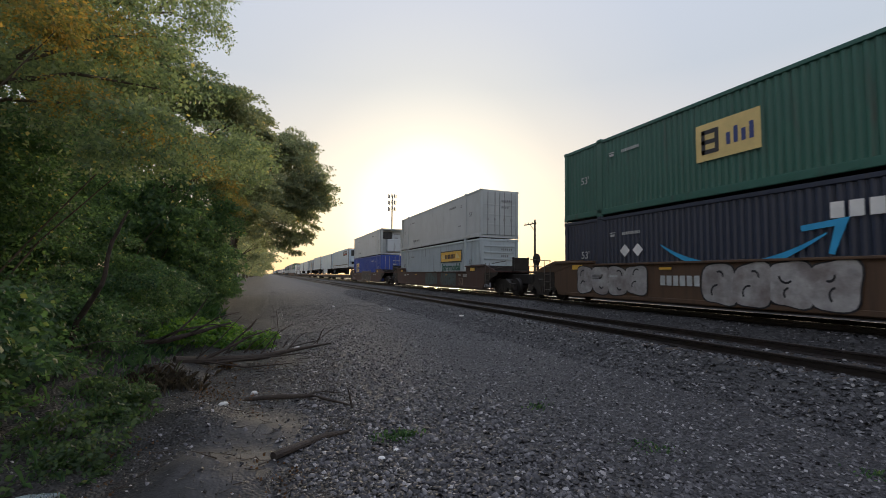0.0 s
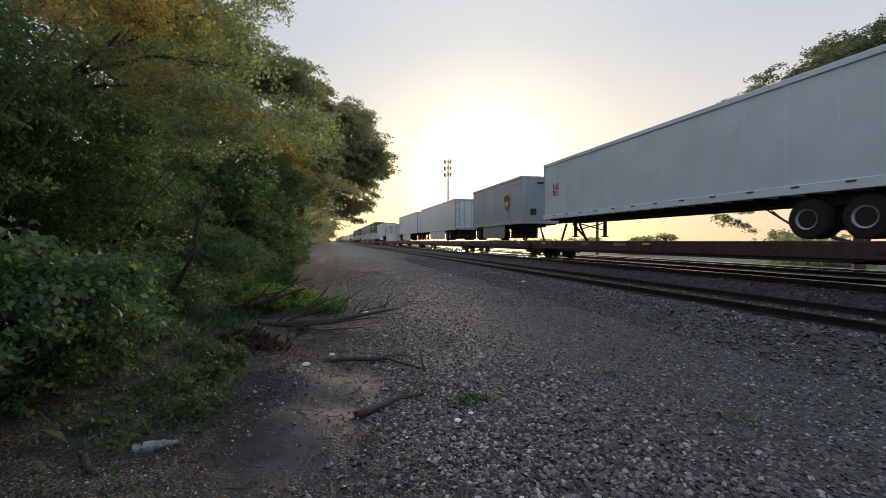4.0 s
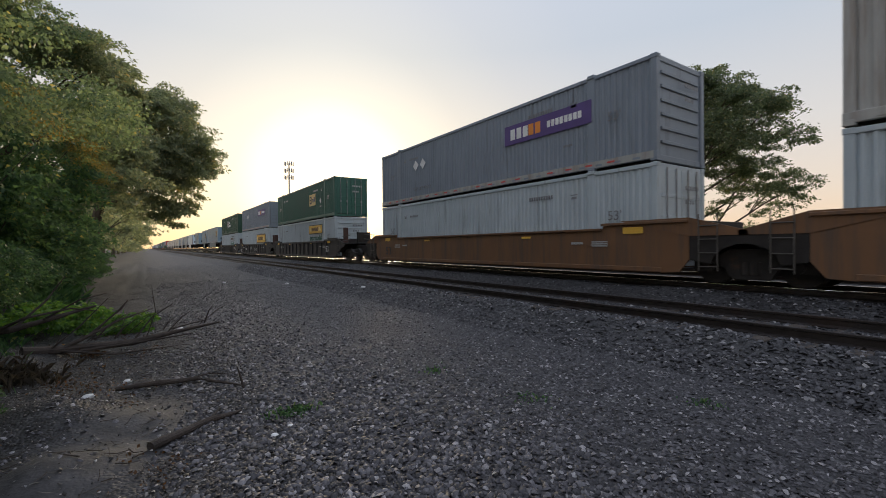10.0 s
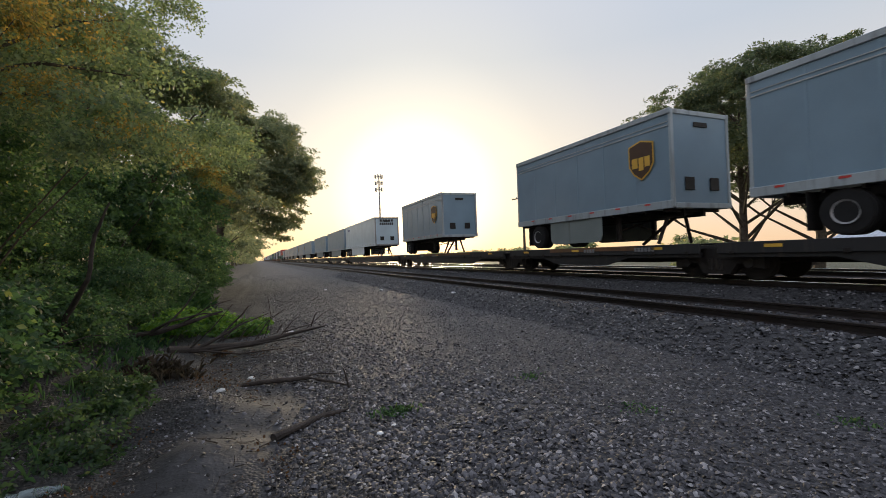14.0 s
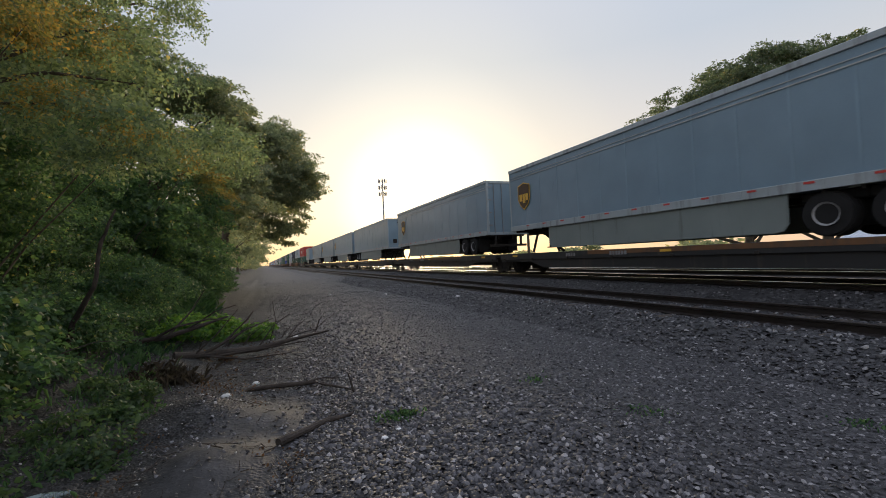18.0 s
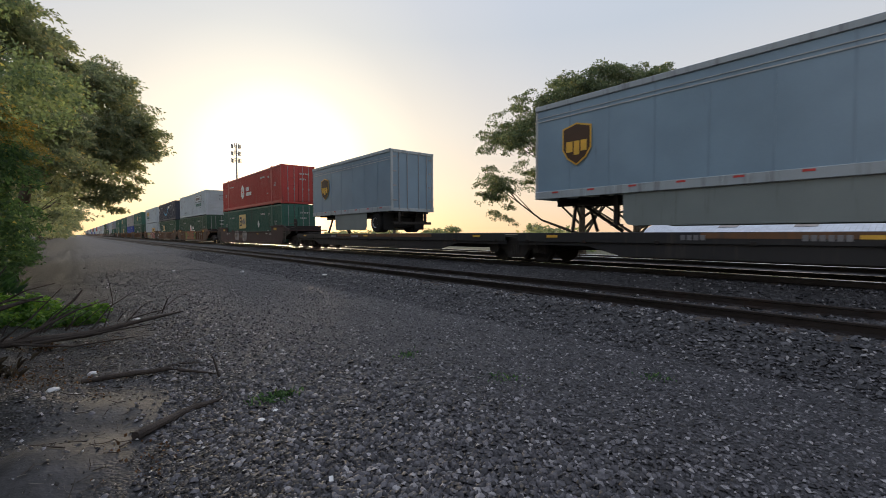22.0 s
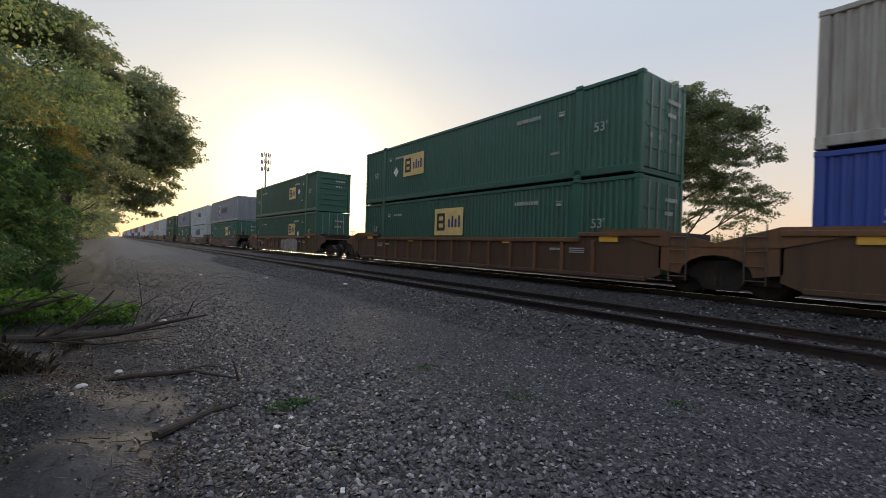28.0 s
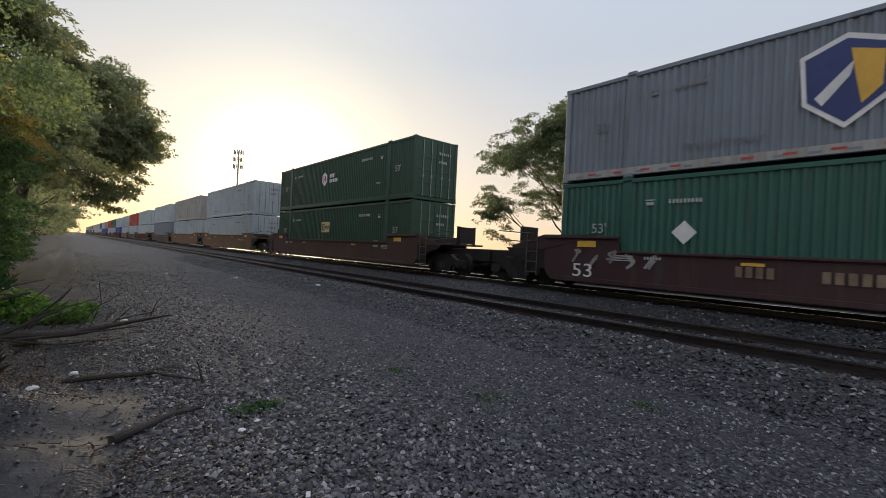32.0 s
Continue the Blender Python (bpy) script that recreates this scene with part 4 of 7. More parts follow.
def well_car(f, r, b0, b1, style, join0, join1, last):
    """A well car unit under a load from f to r; b0 and b1 are the middles of its gaps, join0/1 say whether it shares a truck there."""
    u = (f + r) / 2
    ribbed = style.startswith("ribbed")
    mt = M[{"ribbed": "orange", "ribbed_black": "black"}.get(style, style)]
    c = thing("well_car", WELL_WORDS[style] + " on the main line", "well car", "well cars of the train", m=pose(TRAIN_X, u, RAIL_Z))
    a, b = f - u - 0.45, r - u + 0.45
    X = 1.47
    mid = {"rust": 1.26, "maroon": 1.20, "orange": 1.46, "brown": 1.48, "ribbed": 1.42, "ribbed_black": 1.48}[style]
    for s in (-1, 1):
        bm = bmesh.new()
        if ribbed:
            prism(bm, [(a, 0.45), (a + 0.4, 0.28), (b - 0.4, 0.28), (b, 0.45), (b, 1.56), (b - 2.5, 1.56), (b - 2.5, mid), (a + 2.5, mid), (a + 2.5, 1.56), (a, 1.56)], s * X - s * 0.06, s * X - s * 0.02)
            chords = [("top_chord", s * X - 0.07, s * X + 0.07, a + 2.5, b - 2.5, mid - 0.14, mid), ("bottom_chord", s * X - 0.06, s * X + 0.06, a + 0.4, b - 0.4, 0.25, 0.37)]
            chords += [("end_cap", s * X - 0.07, s * X + 0.07, p, q, 1.46, 1.58) for p, q in ((a, a + 2.5), (b - 2.5, b))]
        else:
            prism(bm, [(a, 0.62), (a + 0.25, 0.29), (a + 0.7, 0.26), (b - 0.7, 0.26), (b - 0.25, 0.29), (b, 0.62), (b, 1.55), (b - 2.45, 1.55), (b - 2.5, mid), (a + 2.5, mid), (a + 2.45, 1.55), (a, 1.55)], s * X - s * 0.06, s * X)
            chords = [("top_chord", s * X - 0.08, s * X + 0.02, a + 2.5, b - 2.5, mid - 0.05, mid + 0.02), ("bottom_chord", min(s * X, s * X + s * 0.025), max(s * X, s * X + s * 0.025), a + 0.7, b - 0.7, 0.27, 0.40)]
            chords += [("end_cap", s * X - 0.08, s * X + 0.03, p, q, 1.54, 1.62) for p, q in ((a, a + 2.5), (b - 2.5, b))]
        # orange ribbed cars: recessed panel in brown, shade between the ribs put into colour
        side = part("side_sill", bm, M["brown"] if style == "ribbed" else mt, c)
        if s < 0 or f < 300:
            for name, x0, x1, y0, y1, z0, z1 in chords:
                bm = bmesh.new()
                box(bm, x0, x1, y0, y1, z0, z1, 0.012)
                part(name, bm, M["brown"] if style == "ribbed" and name == "bottom_chord" else mt, side)
        if ribbed:
            bm = bmesh.new()
            box(bm, -0.06, 0.06, -0.05, 0.05, 0.30, mid - 0.08, 0.01)
            rib = finish(bm, "rib", mt)
            n = 13
            for i in range(n):
                share("rib", rib, side, pose(s * (X - 0.0), a + 2.0 + i * (b - a - 4.0) / (n - 1), 0))
    bm = bmesh.new()
    for i in range(9):
        y = a + 0.8 + i * (b - a - 1.6) / 8
        box(bm, -X + 0.06, X - 0.06, y - 0.12, y + 0.12, 0.28, 0.338)
    part("underfloor", bm, M["steel"], c)["kind"] = "stuff"
    for e, (edge, bound, join, own) in enumerate(((a, b0 - u, join0, True), (b, b1 - u, join1, not join1 or last))):
        d = -1 if e == 0 else 1
        lo, hi = min(edge, bound - d * 0.05), max(edge, bound - d * 0.05)
        bm = bmesh.new()
        box(bm, -0.38, 0.38, lo, hi, 0.62, 1.12, 0.03)
        box(bm, -1.45, 1.45, edge - 0.06, edge + 0.06, 0.62, 1.60, 0.01)
        part("end_sill", bm, M["steel"], c)
        bm = bmesh.new()
        w = edge + d * 1.15
        box(bm, -1.42, 1.42, min(edge, w), max(edge, w), 1.22, 1.30, 0.01)
        part("end_platform", bm, mt, c)
        bm = bmesh.new()
        prism(bm, [(edge - d * 1.9, 1.66), (edge, 1.66), (edge + d * 1.3, 1.30), (edge + d * 1.3, 1.20), (edge, 1.20)], -X - 0.02, -X + 0.04)
        part("end_gusset", bm, mt, c)
        # dark end casing with an arch over the wheels
        bm = bmesh.new()
        arch = [(edge + d * (1.35 + 0.85 * math.cos(a)), 0.52 + 0.5 * math.sin(a)) for a in [math.pi * k / 8 for k in range(8, -1, -1)]]
        prism(bm, [(edge + d * 0.02, 0.60)] + [p for p in arch if d * (p[0] - edge) < 1.6] + [(edge + d * 1.6, 1.22), (edge + d * 0.02, 1.22)], -X + 0.0, -X + 0.045)
        part("end_casing", bm, mt if ribbed else M["steel"], c)
        sheet("yellow_plate", c, M["mark_yellow"], -X - 0.024, [(edge - d * 1.5 - 0.3, edge - d * 1.5 + 0.3, 1.30, 1.48)])
        # stencilled notes on the side, too small to read
        bars(c, M["code_pale"], -X - 0.03, edge - d * 3.4, 1.05, 6, 0.05, 0.07, 0.5, "code_line")["kind"] = "stuff"
        sheet("code_block", c, M["code_pale"], -X - 0.03, [(edge - d * 2.6 - 0.3, edge - d * 2.6 + 0.25, q, q + 0.03) for q in (0.95, 1.01, 1.07)])["kind"] = "stuff"
        sheet("reflector", c, M["mark_yellow"], -X - 0.03, [(edge - d * 5.6 - 0.22, edge - d * 5.6 + 0.22, mid - 0.22, mid - 0.15)])
        if style == "maroon" and e == 1:
            bars(c, M["code_tan"], -X - 0.031, edge - 5.6, 0.84, 4, 0.13, 0.24, 0.5, "code_line")["kind"] = "stuff"
            bars(c, M["code_tan"], -X - 0.031, edge - 7.3, 0.82, 6, 0.13, 0.24, 0.5, "code_line")["kind"] = "stuff"
        # ladder and grab irons on the near corner
        bm = bmesh.new()
        for q in (0, 0.42):
            bar(bm, (-X - 0.05, edge + d * (0.25 + q), 0.35), (-X - 0.05, edge + d * (0.25 + q), 1.72), 0.016)
        for k in range(4):
            bar(bm, (-X - 0.05, edge + d * 0.25, 0.45 + k * 0.33), (-X - 0.05, edge + d * 0.67, 0.45 + k * 0.33), 0.014)
        part("ladder", bm, M["ladder"], c)
        if style == "ribbed_black":
            bm = bmesh.new()
            box(bm, -1.30, -0.95, edge + d * 0.9 - 0.05, edge + d * 0.9 + 0.05, 1.25, 2.35, 0.02)
            part("end_plate", bm, M["rust"], c)
        if join0 if e == 0 else join1:
            if own or e == 0:
                truck(c, bound)
        else:
            truck(c, edge + d * 1.35)
            bm = bmesh.new()
            box(bm, -0.14, 0.14, min(bound, bound - d * 0.9), max(bound, bound - d * 0.9), 0.72, 1.0, 0.03)
            part("coupler", bm, M["steel"], c)
            if (style, e) in (("brown", 1), ("maroon", 0)):
                bm = bmesh.new()
                drum(bm, (-1.2, edge + d * 1.75, 1.80), (1, 0, 0), 0.27, 0.06, 20)
                drum(bm, (-1.22, edge + d * 1.75, 1.80), (1, 0, 0), 0.08, 0.12, 12)
                bar(bm, (-1.14, edge + d * 1.75, 1.1), (-1.14, edge + d * 1.75, 1.85), 0.06)
                part("brake_wheel", bm, M["steel"], c)
            for z in (1.5, 1.8):
                bm = bmesh.new()
                bar(bm, (-1.3, edge + d * 0.6, z - 0.1), (-1.3, edge + d * 2.1, z), 0.018)
                part("grab_iron", bm, M["ladder"], c)
            if style in ("brown", "rust", "maroon", "ribbed_black") and (style, e) not in (("brown", 1), ("maroon", 0)):
                bm = bmesh.new()
                box(bm, -0.6, 0.3, edge + d * 1.6, edge + d * 1.75, 1.3, 2.0, 0.03)
                part("brake_gear", bm, M["steel"], c)
    MOVING.append((c, u))
    return c


def flat_car(b0, b1, style, load_f, load_r, tail):
    u = (b0 + b1) / 2
    edge = {"red_deck": "maroon", "dark_deck": "black", "black_deck": "black"}[style]
    foot = 0.60 if style == "red_deck" else 0.72
    c = thing("flat_car", {"red_deck": "dark red flat car with a trailer on its deck", "dark_deck": "black flat car with a worn orange deck edge", "black_deck": "black flat car with a plain deck edge"}[style], "flat car", "flat cars of the train", m=pose(TRAIN_X, u, RAIL_Z))
    a, b = b0 - u + 0.25, b1 - u - 0.25
    low = 0.50 if style == "red_deck" else 0.36
    bm = bmesh.new()
    box(bm, -1.36, 1.36, a, b, 0.86, 0.95)
    box(bm, -1.42, -1.36, a, b, foot, 1.01, 0.01)
    box(bm, 1.36, 1.42, a, b, foot, 1.01, 0.01)
    part("deck", bm, M[edge], c)
    for s in (-1, 1):
        bm = bmesh.new()
        prism(bm, [(a, 0.62), (a + 2.6, 0.62), (a + 3.6, low), (b - 3.6, low), (b - 2.6, 0.62), (b, 0.62), (b, 0.76), (a, 0.76)], s * 1.33 - 0.03, s * 1.33 + 0.03)
        part("side_sill", bm, M["black"], c)
    bm = bmesh.new()
    box(bm, -0.35, 0.35, a, b, 0.45, 0.86, 0.02)
    part("centre_sill", bm, M["steel"], c)
    bm = bmesh.new()
    for i in range(9):
        y = a + 0.4 + i * (b - a - 0.8) / 8
        box(bm, -1.44, -1.36, y - 0.06, y + 0.06, 0.70, 0.80, 0.008)
    part("stake_pocket", bm, M["steel"], c)["kind"] = "stuff"
    bars(c, M["code_dark"], -1.427, b - 5.5, 0.88, 4, 0.11, 0.13, name="code_line")["kind"] = "stuff"
    bars(c, M["code_dark"], -1.427, b - 8.0, 0.88, 6, 0.10, 0.13, name="code_line")["kind"] = "stuff"
    sheet("reflector", c, M["mark_yellow"], -1.427, [(a + 1.2, a + 1.6, 0.86, 0.94), (0.0, 0.4, 0.86, 0.94), (b - 1.6, b - 1.2, 0.86, 0.94)])
    if style == "dark_deck":
        bm = bmesh.new()
        box(bm, -1.426, -1.42, a + (b - a) * 0.22, a + (b - a) * 0.68, 0.86, 1.0, 0.002)
        part("painted_edge", bm, M["orange"], c, "worn orange edge strip")
    # a truck under each joint, shared with the next unit
    for e in (a - 0.25, b - 0.9) if tail else (a - 0.25,):
        truck(c, e)
    MOVING.append((c, u))
    return c


TYRES = {}


def trailer(f, r, style="white", doors=True, marks=(), skirt=True, reefer=False, bottom=2.10, top=5.10, pup=False, on_deck=False):
    """A road trailer on the deck. doors: its door end and wheels come first, else its nose with the landing legs."""
    u, h = (f + r) / 2, (r - f) / 2
    mt = M[{"white": "trailer", "grey": "trailer_grey"}[style]]
    words = ("short " if pup else "long ") + {"white": "white", "grey": "blue-grey"}[style] + " trailer" + (" with cooling unit" if reefer else "") + ", standing on a flat car"
    c = thing("trailer", words, "trailer", "trailers on the train", m=pose(TRAIN_X, u, RAIL_Z))
    hx = BOX_W / 2
    d = -1 if doors else 1  # the way to the door end
    bm = bmesh.new()
    box(bm, -hx + 0.02, hx - 0.02, -h + 0.03, h - 0.03, bottom + 0.12, top - 0.04, 0.02)
    part("body", bm, mt, c)
    n = max(4, int(2 * h / 1.22))
    for s in (-1, 1):
        bm = bmesh.new()
        for i in range(1, n):
            y = -h + i * 2 * h / n
            box(bm, s * (hx - 0.021) - 0.009, s * (hx - 0.021) + 0.009, y - 0.03, y + 0.03, bottom + 0.25, top - 0.16)
        part("panel_seam", bm, mt, c)["kind"] = "stuff"
    if style == "grey":
        sheet("pale_line", c, M["code_pale"], -hx + 0.008, [(-h + 0.1, h - 0.1, top - 0.52, top - 0.49), (-h + 0.1, h - 0.1, top - 0.40, top - 0.38)], 0.012)
    for s in (-1, 1):
        bm = bmesh.new()
        box(bm, s * hx - 0.03, s * hx + 0.03, -h, h, bottom, bottom + 0.24, 0.01)
        for i in range(int(2 * h / 0.9)):
            y = -h + 0.45 + i * 0.9
            box(bm, s * hx - 0.038, s * hx + 0.038, y - 0.02, y + 0.02, bottom + 0.02, bottom + 0.2)
        part("bottom_rail", bm, M["rail_pale" if style == "grey" else "trailer"], c)
        bm = bmesh.new()
        box(bm, s * hx - 0.025, s * hx + 0.025, -h, h, top - 0.16, top, 0.012)
        part("top_rail", bm, M["rail_pale"] if style == "grey" else mt, c)
    k = -h + 0.8
    pcs = []
    while k < h - 0.8:
        pcs.append((k, k + 0.22, bottom + 0.16, bottom + 0.21))
        k += 1.25
    sheet("reflector", c, M["mark_red" if style == "grey" else "mark_brown"], -hx - 0.034, pcs)["kind"] = "stuff"
    bm = bmesh.new()
    for y in (-h + 0.04, h - 0.04):
        for x in (-hx + 0.06, hx - 0.06):
            box(bm, x - 0.06, x + 0.06, y - 0.05, y + 0.05, bottom + 0.02, top - 0.02, 0.015)
        box(bm, -hx + 0.12, hx - 0.12, y - 0.05, y + 0.05, top - 0.16, top - 0.02, 0.01)
        box(bm, -hx + 0.12, hx - 0.12, y - 0.05, y + 0.05, bottom, bottom + 0.16, 0.01)
    part("end_frame", bm, M["rail_pale"] if style == "grey" else M["galvanised"], c)["kind"] = "stuff"
    if not on_deck:
        bm = bmesh.new()
        box(bm, -0.5, -0.38, -h + 0.3, h - 0.3, bottom - 0.22, bottom + 0.02)
        box(bm, 0.38, 0.5, -h + 0.3, h - 0.3, bottom - 0.22, bottom + 0.02)
        for i in range(int(2 * h / 0.7)):
            y = -h + 0.4 + i * 0.7
            box(bm, -hx + 0.06, hx - 0.06, y - 0.03, y + 0.03, bottom - 0.08, bottom + 0.01)
        part("chassis", bm, M["steel"], c)
    # wheels at the door end
    if not TYRES:
        bm = bmesh.new()
        drum(bm, (0, 0, 0), (1, 0, 0), 0.5, 0.25, 28)
        bmesh.ops.bevel(bm, geom=[e for e in bm.edges if abs(e.calc_length()) < 0.13], offset=0.04, segments=2, affect="EDGES")
        TYRES["tyre"] = finish(bm, "tyre", M["tyre"])
        bm = bmesh.new()
        for k in range(24):
            a0, a1 = k * math.tau / 24, (k + 1) * math.tau / 24
            ring = [(r * math.cos(a), r * math.sin(a)) for r, a in ((0.225, a0), (0.265, a0), (0.265, a1), (0.225, a1))]
            bm.faces.new([bm.verts.new((-0.105 if i in (0, 3) else -0.135, p, q)) for i, (p, q) in enumerate(ring)])
        bmesh.ops.remove_doubles(bm, verts=bm.verts, dist=0.001)
        TYRES["rim"] = finish(bm, "rim", M["rim"])
    axles = [] if on_deck else [1.5] if pup else [1.9, 3.15]
    for k in axles:
        y = d * (h - k)
        bm = bmesh.new()
        bar(bm, (-1.1, y, 1.56), (1.1, y, 1.56), 0.07, 8)
        box(bm, -0.6, 0.6, y - 0.35, y + 0.35, 1.7, bottom - 0.1, 0.02)
        ax = part("axle", bm, M["steel"], c)
        bm = bmesh.new()
        box(bm, -1.0, 1.0, y - 0.62, y + 0.62, 1.86, bottom - 0.02, 0.03)
        box(bm, -0.68, 0.68, y - 0.5, y + 0.5, 1.3, 1.87, 0.05)
        part("suspension", bm, M["tyre"], ax, "black suspension frame")
        for s in (-1, 1):
            if k == axles[0]:
                bm = bmesh.new()
                p = y + d * 0.72
                box(bm, min(s * 0.65, s * 1.25), max(s * 0.65, s * 1.25), p - 0.012, p + 0.012, 1.2, bottom - 0.02, 0.004)
                part("mudflap", bm, M["tyre"], ax)
        for s in (-1, 1):
            for q in (1.13, 0.82):
                w = share("tyre", TYRES["tyre"], ax, pose(s * q, y, 1.56, 0, 0, 0 if s < 0 else 180))
            share("rim", TYRES["rim"], ax, pose(s * 1.16, y, 1.56, 0, 0, 0 if s < 0 else 180))
    # hitch stand and landing legs at the nose
    if not on_deck:
        y = -d * (h - 0.95)
        bm = bmesh.new()
        bar(bm, (-0.4, y, 1.95), (-0.75, y + d * 0.1, 1.05), 0.06, 8)
        bar(bm, (0.4, y, 1.95), (0.75, y + d * 0.1, 1.05), 0.06, 8)
        bar(bm, (0, y, 1.95), (0, y + d * 1.4, 1.05), 0.06, 8)
        box(bm, -0.5, 0.5, y - 0.35, y + 0.35, bottom - 0.14, bottom - 0.04, 0.02)
        part("hitch_stand", bm, M["steel"], c)
        y = -d * (h - 2.6)
        for s in (-0.85, 0.85):
            bm = bmesh.new()
            box(bm, s - 0.07, s + 0.07, y - 0.07, y + 0.07, 1.25, bottom, 0.01)
            box(bm, s - 0.15, s + 0.15, y - 0.13, y + 0.13, 1.21, 1.26, 0.01)
            part("landing_leg", bm, M["steel"], c)
        bm = bmesh.new()
        bar(bm, (-0.85, y, 1.55), (0.85, y, 1.95), 0.03)
        bar(bm, (-0.85, y, 1.95), (0.85, y, 1.55), 0.03)
        part("leg_brace", bm, M["steel"], c)
    if skirt and not on_deck:
        y0, y1 = sorted((-d * (h - (3.0 if style == "grey" else 5.6)), d * (h - (2.4 if pup else 3.9))))
        for s in (-1, 1):
            bm = bmesh.new()
            prism(bm, [(y0 + 0.12, 1.24), (y0 + 0.3, 1.2), (y1 - 0.3, 1.2), (y1 - 0.12, 1.24), (y1, 1.4), (y1, bottom), (y0, bottom), (y0, 1.4)], s * (hx - 0.05) - 0.01, s * (hx - 0.05) + 0.01)
            part("side_skirt", bm, M["skirt"] if style == "grey" else mt, c)
    if doors:
        bm = bmesh.new()
        for s in (-1, 1):
            for q in (0.35, 0.85):
                bar(bm, (s * q, -h - 0.01, bottom + 0.1), (s * q, -h - 0.01, top - 0.1), 0.02)
            for z in (2.6, 3.3, 4.0, 4.7):
                box(bm, s * 1.1 - 0.1, s * 1.1 + 0.1, -h - 0.02, -h + 0.02, z, z + 0.07)
        part("lock_rod", bm, M["galvanised"], c)
        bm = bmesh.new()
        box(bm, -1.15, 1.15, -h + 0.02, -h + 0.1, 1.45, 1.58, 0.01)
        for s in (-0.8, 0.8):
            box(bm, s - 0.06, s + 0.06, -h + 0.02, -h + 0.1, 1.5, bottom, 0.01)
        part("bumper", bm, M["steel"], c)
    else:
        sheet_z = top - 0.5
        bm = bmesh.new()
        box(bm, 0.35, 0.75, -h - 0.012, -h + 0.02, bottom + 0.55, bottom + 0.95, 0.01)
        box(bm, -0.75, -0.35, -h - 0.012, -h + 0.02, bottom + 0.55, bottom + 0.95, 0.01)
        box(bm, -0.3, 0.3, -h - 0.012, -h + 0.02, sheet_z, sheet_z + 0.15, 0.01)
        part("nose_plate", bm, M["steel"], c)
    if reefer:
        bm = bmesh.new()
        box(bm, -0.95, 0.95, -h - 0.45, -h + 0.02, top - 2.1, top - 0.25, 0.08)
        unit = part("cooling_unit", bm, M["trailer"], c)
        bm = bmesh.new()
        box(bm, -0.92, 0.92, -h - 0.47, -h - 0.44, top - 1.2, top - 0.3, 0.02)
        part("grille", bm, M["black"], unit)
    for g, *args in marks:
        g(c, *args)
    MOVING.append((c, u))
    return c


def stripes(c, h, top):
    sheet("stripe", c, M["mark_brown"], FACE - 0.02, [(-h + 0.4, h - 0.4, 2.52, 2.64)])
    sheet("logo_panel", c, M["mark_brown"], FACE - 0.02, [(-7.6, -3.9, 4.05, 4.75)])
    bars(c, M["code_pale"], FACE - 0.03, -5.75, 4.52, 9, 0.25, 0.22)
    sheet("logo_rule", c, M["mark_red"], FACE - 0.03, [(-7.4, -4.1, 4.2, 4.27)])
    for k in range(12):
        bm = bmesh.new()
        prism(bm, [(-h + 0.3, 2.70 + k * 0.19), (h - 0.3, 2.70 + k * 0.19), (h - 0.3, 2.745 + k * 0.19), (-h + 0.3, 2.745 + k * 0.19)], FACE - 0.022, FACE)
        part("side_rib", bm, M["trailer"], c)


def big_words(c, y, z):
    """A name in relief that is not lettered: pale blocks with dark sides, tall ones and then low ones."""
    for i in range(9):
        tall = i < 5
        y0 = y + 2.05 - (i * 0.5 if tall else 2.5 + (i - 5) * 0.42)
        h, w = (0.62, 0.42) if tall else (0.42, 0.34)
        shape("logo_shadow", c, M["code_dark"], FACE - 0.02, [(y0 + 0.04, z - 0.34), (y0 - w, z - 0.34), (y0 - w - 0.14, z - 0.2), (y0 - w - 0.14, z - 0.2 + h), (y0 - 0.1, z - 0.2 + h), (y0 + 0.04, z - 0.3 + h)])
        shape("logo_block", c, M["code_pale"], FACE - 0.03, [(y0, z - 0.3), (y0 - w + 0.06, z - 0.3), (y0 - w + 0.06, z - 0.32 + h), (y0, z - 0.32 + h)])


def deck_box_marks(c):
    """Grey lifting posts and end lettering of a box that stands on a deck."""
    for q in (6.05, -6.05):
        bm = bmesh.new()
        box(bm, FACE - 0.03, FACE + 0.01, q - 0.15, q + 0.15, 1.06, 4.10, 0.01)
        part("lifting_post", bm, M["grey"], c)
        lettering("TOP LIFT ONLY", 0.2, M["code_dark"], c, FACE - 0.02, q - 1.2 if q > 0 else q + 1.2, 1.42)
    lettering("53FT", 0.36, M["code_dark"], c, FACE - 0.02, 7.1, 3.4)
    lettering("XHC", 0.36, M["code_dark"], c, FACE - 0.02, 7.1, 2.95)


def small_mark(c, y, z):
    shape("logo_mark", c, M["mark_red"], FACE - 0.02, [(y + 0.3, z + 0.3), (y + 0.2, z + 0.3), (y + 0.2, z - 0.1), (y - 0.1, z - 0.1), (y - 0.1, z - 0.18), (y + 0.3, z - 0.18)])
    shape("logo_mark", c, M["mark_red"], FACE - 0.02, [(y + 0.1, z), (y - 0.15, z + 0.3), (y - 0.3, z + 0.3), (y - 0.3, z + 0.22), (y - 0.18, z + 0.22), (y - 0.3, z + 0.0)])
    sheet("logo_rule", c, M["mark_red"], FACE - 0.02, [(y - 0.3, y + 0.3, z - 0.3, z - 0.25)])


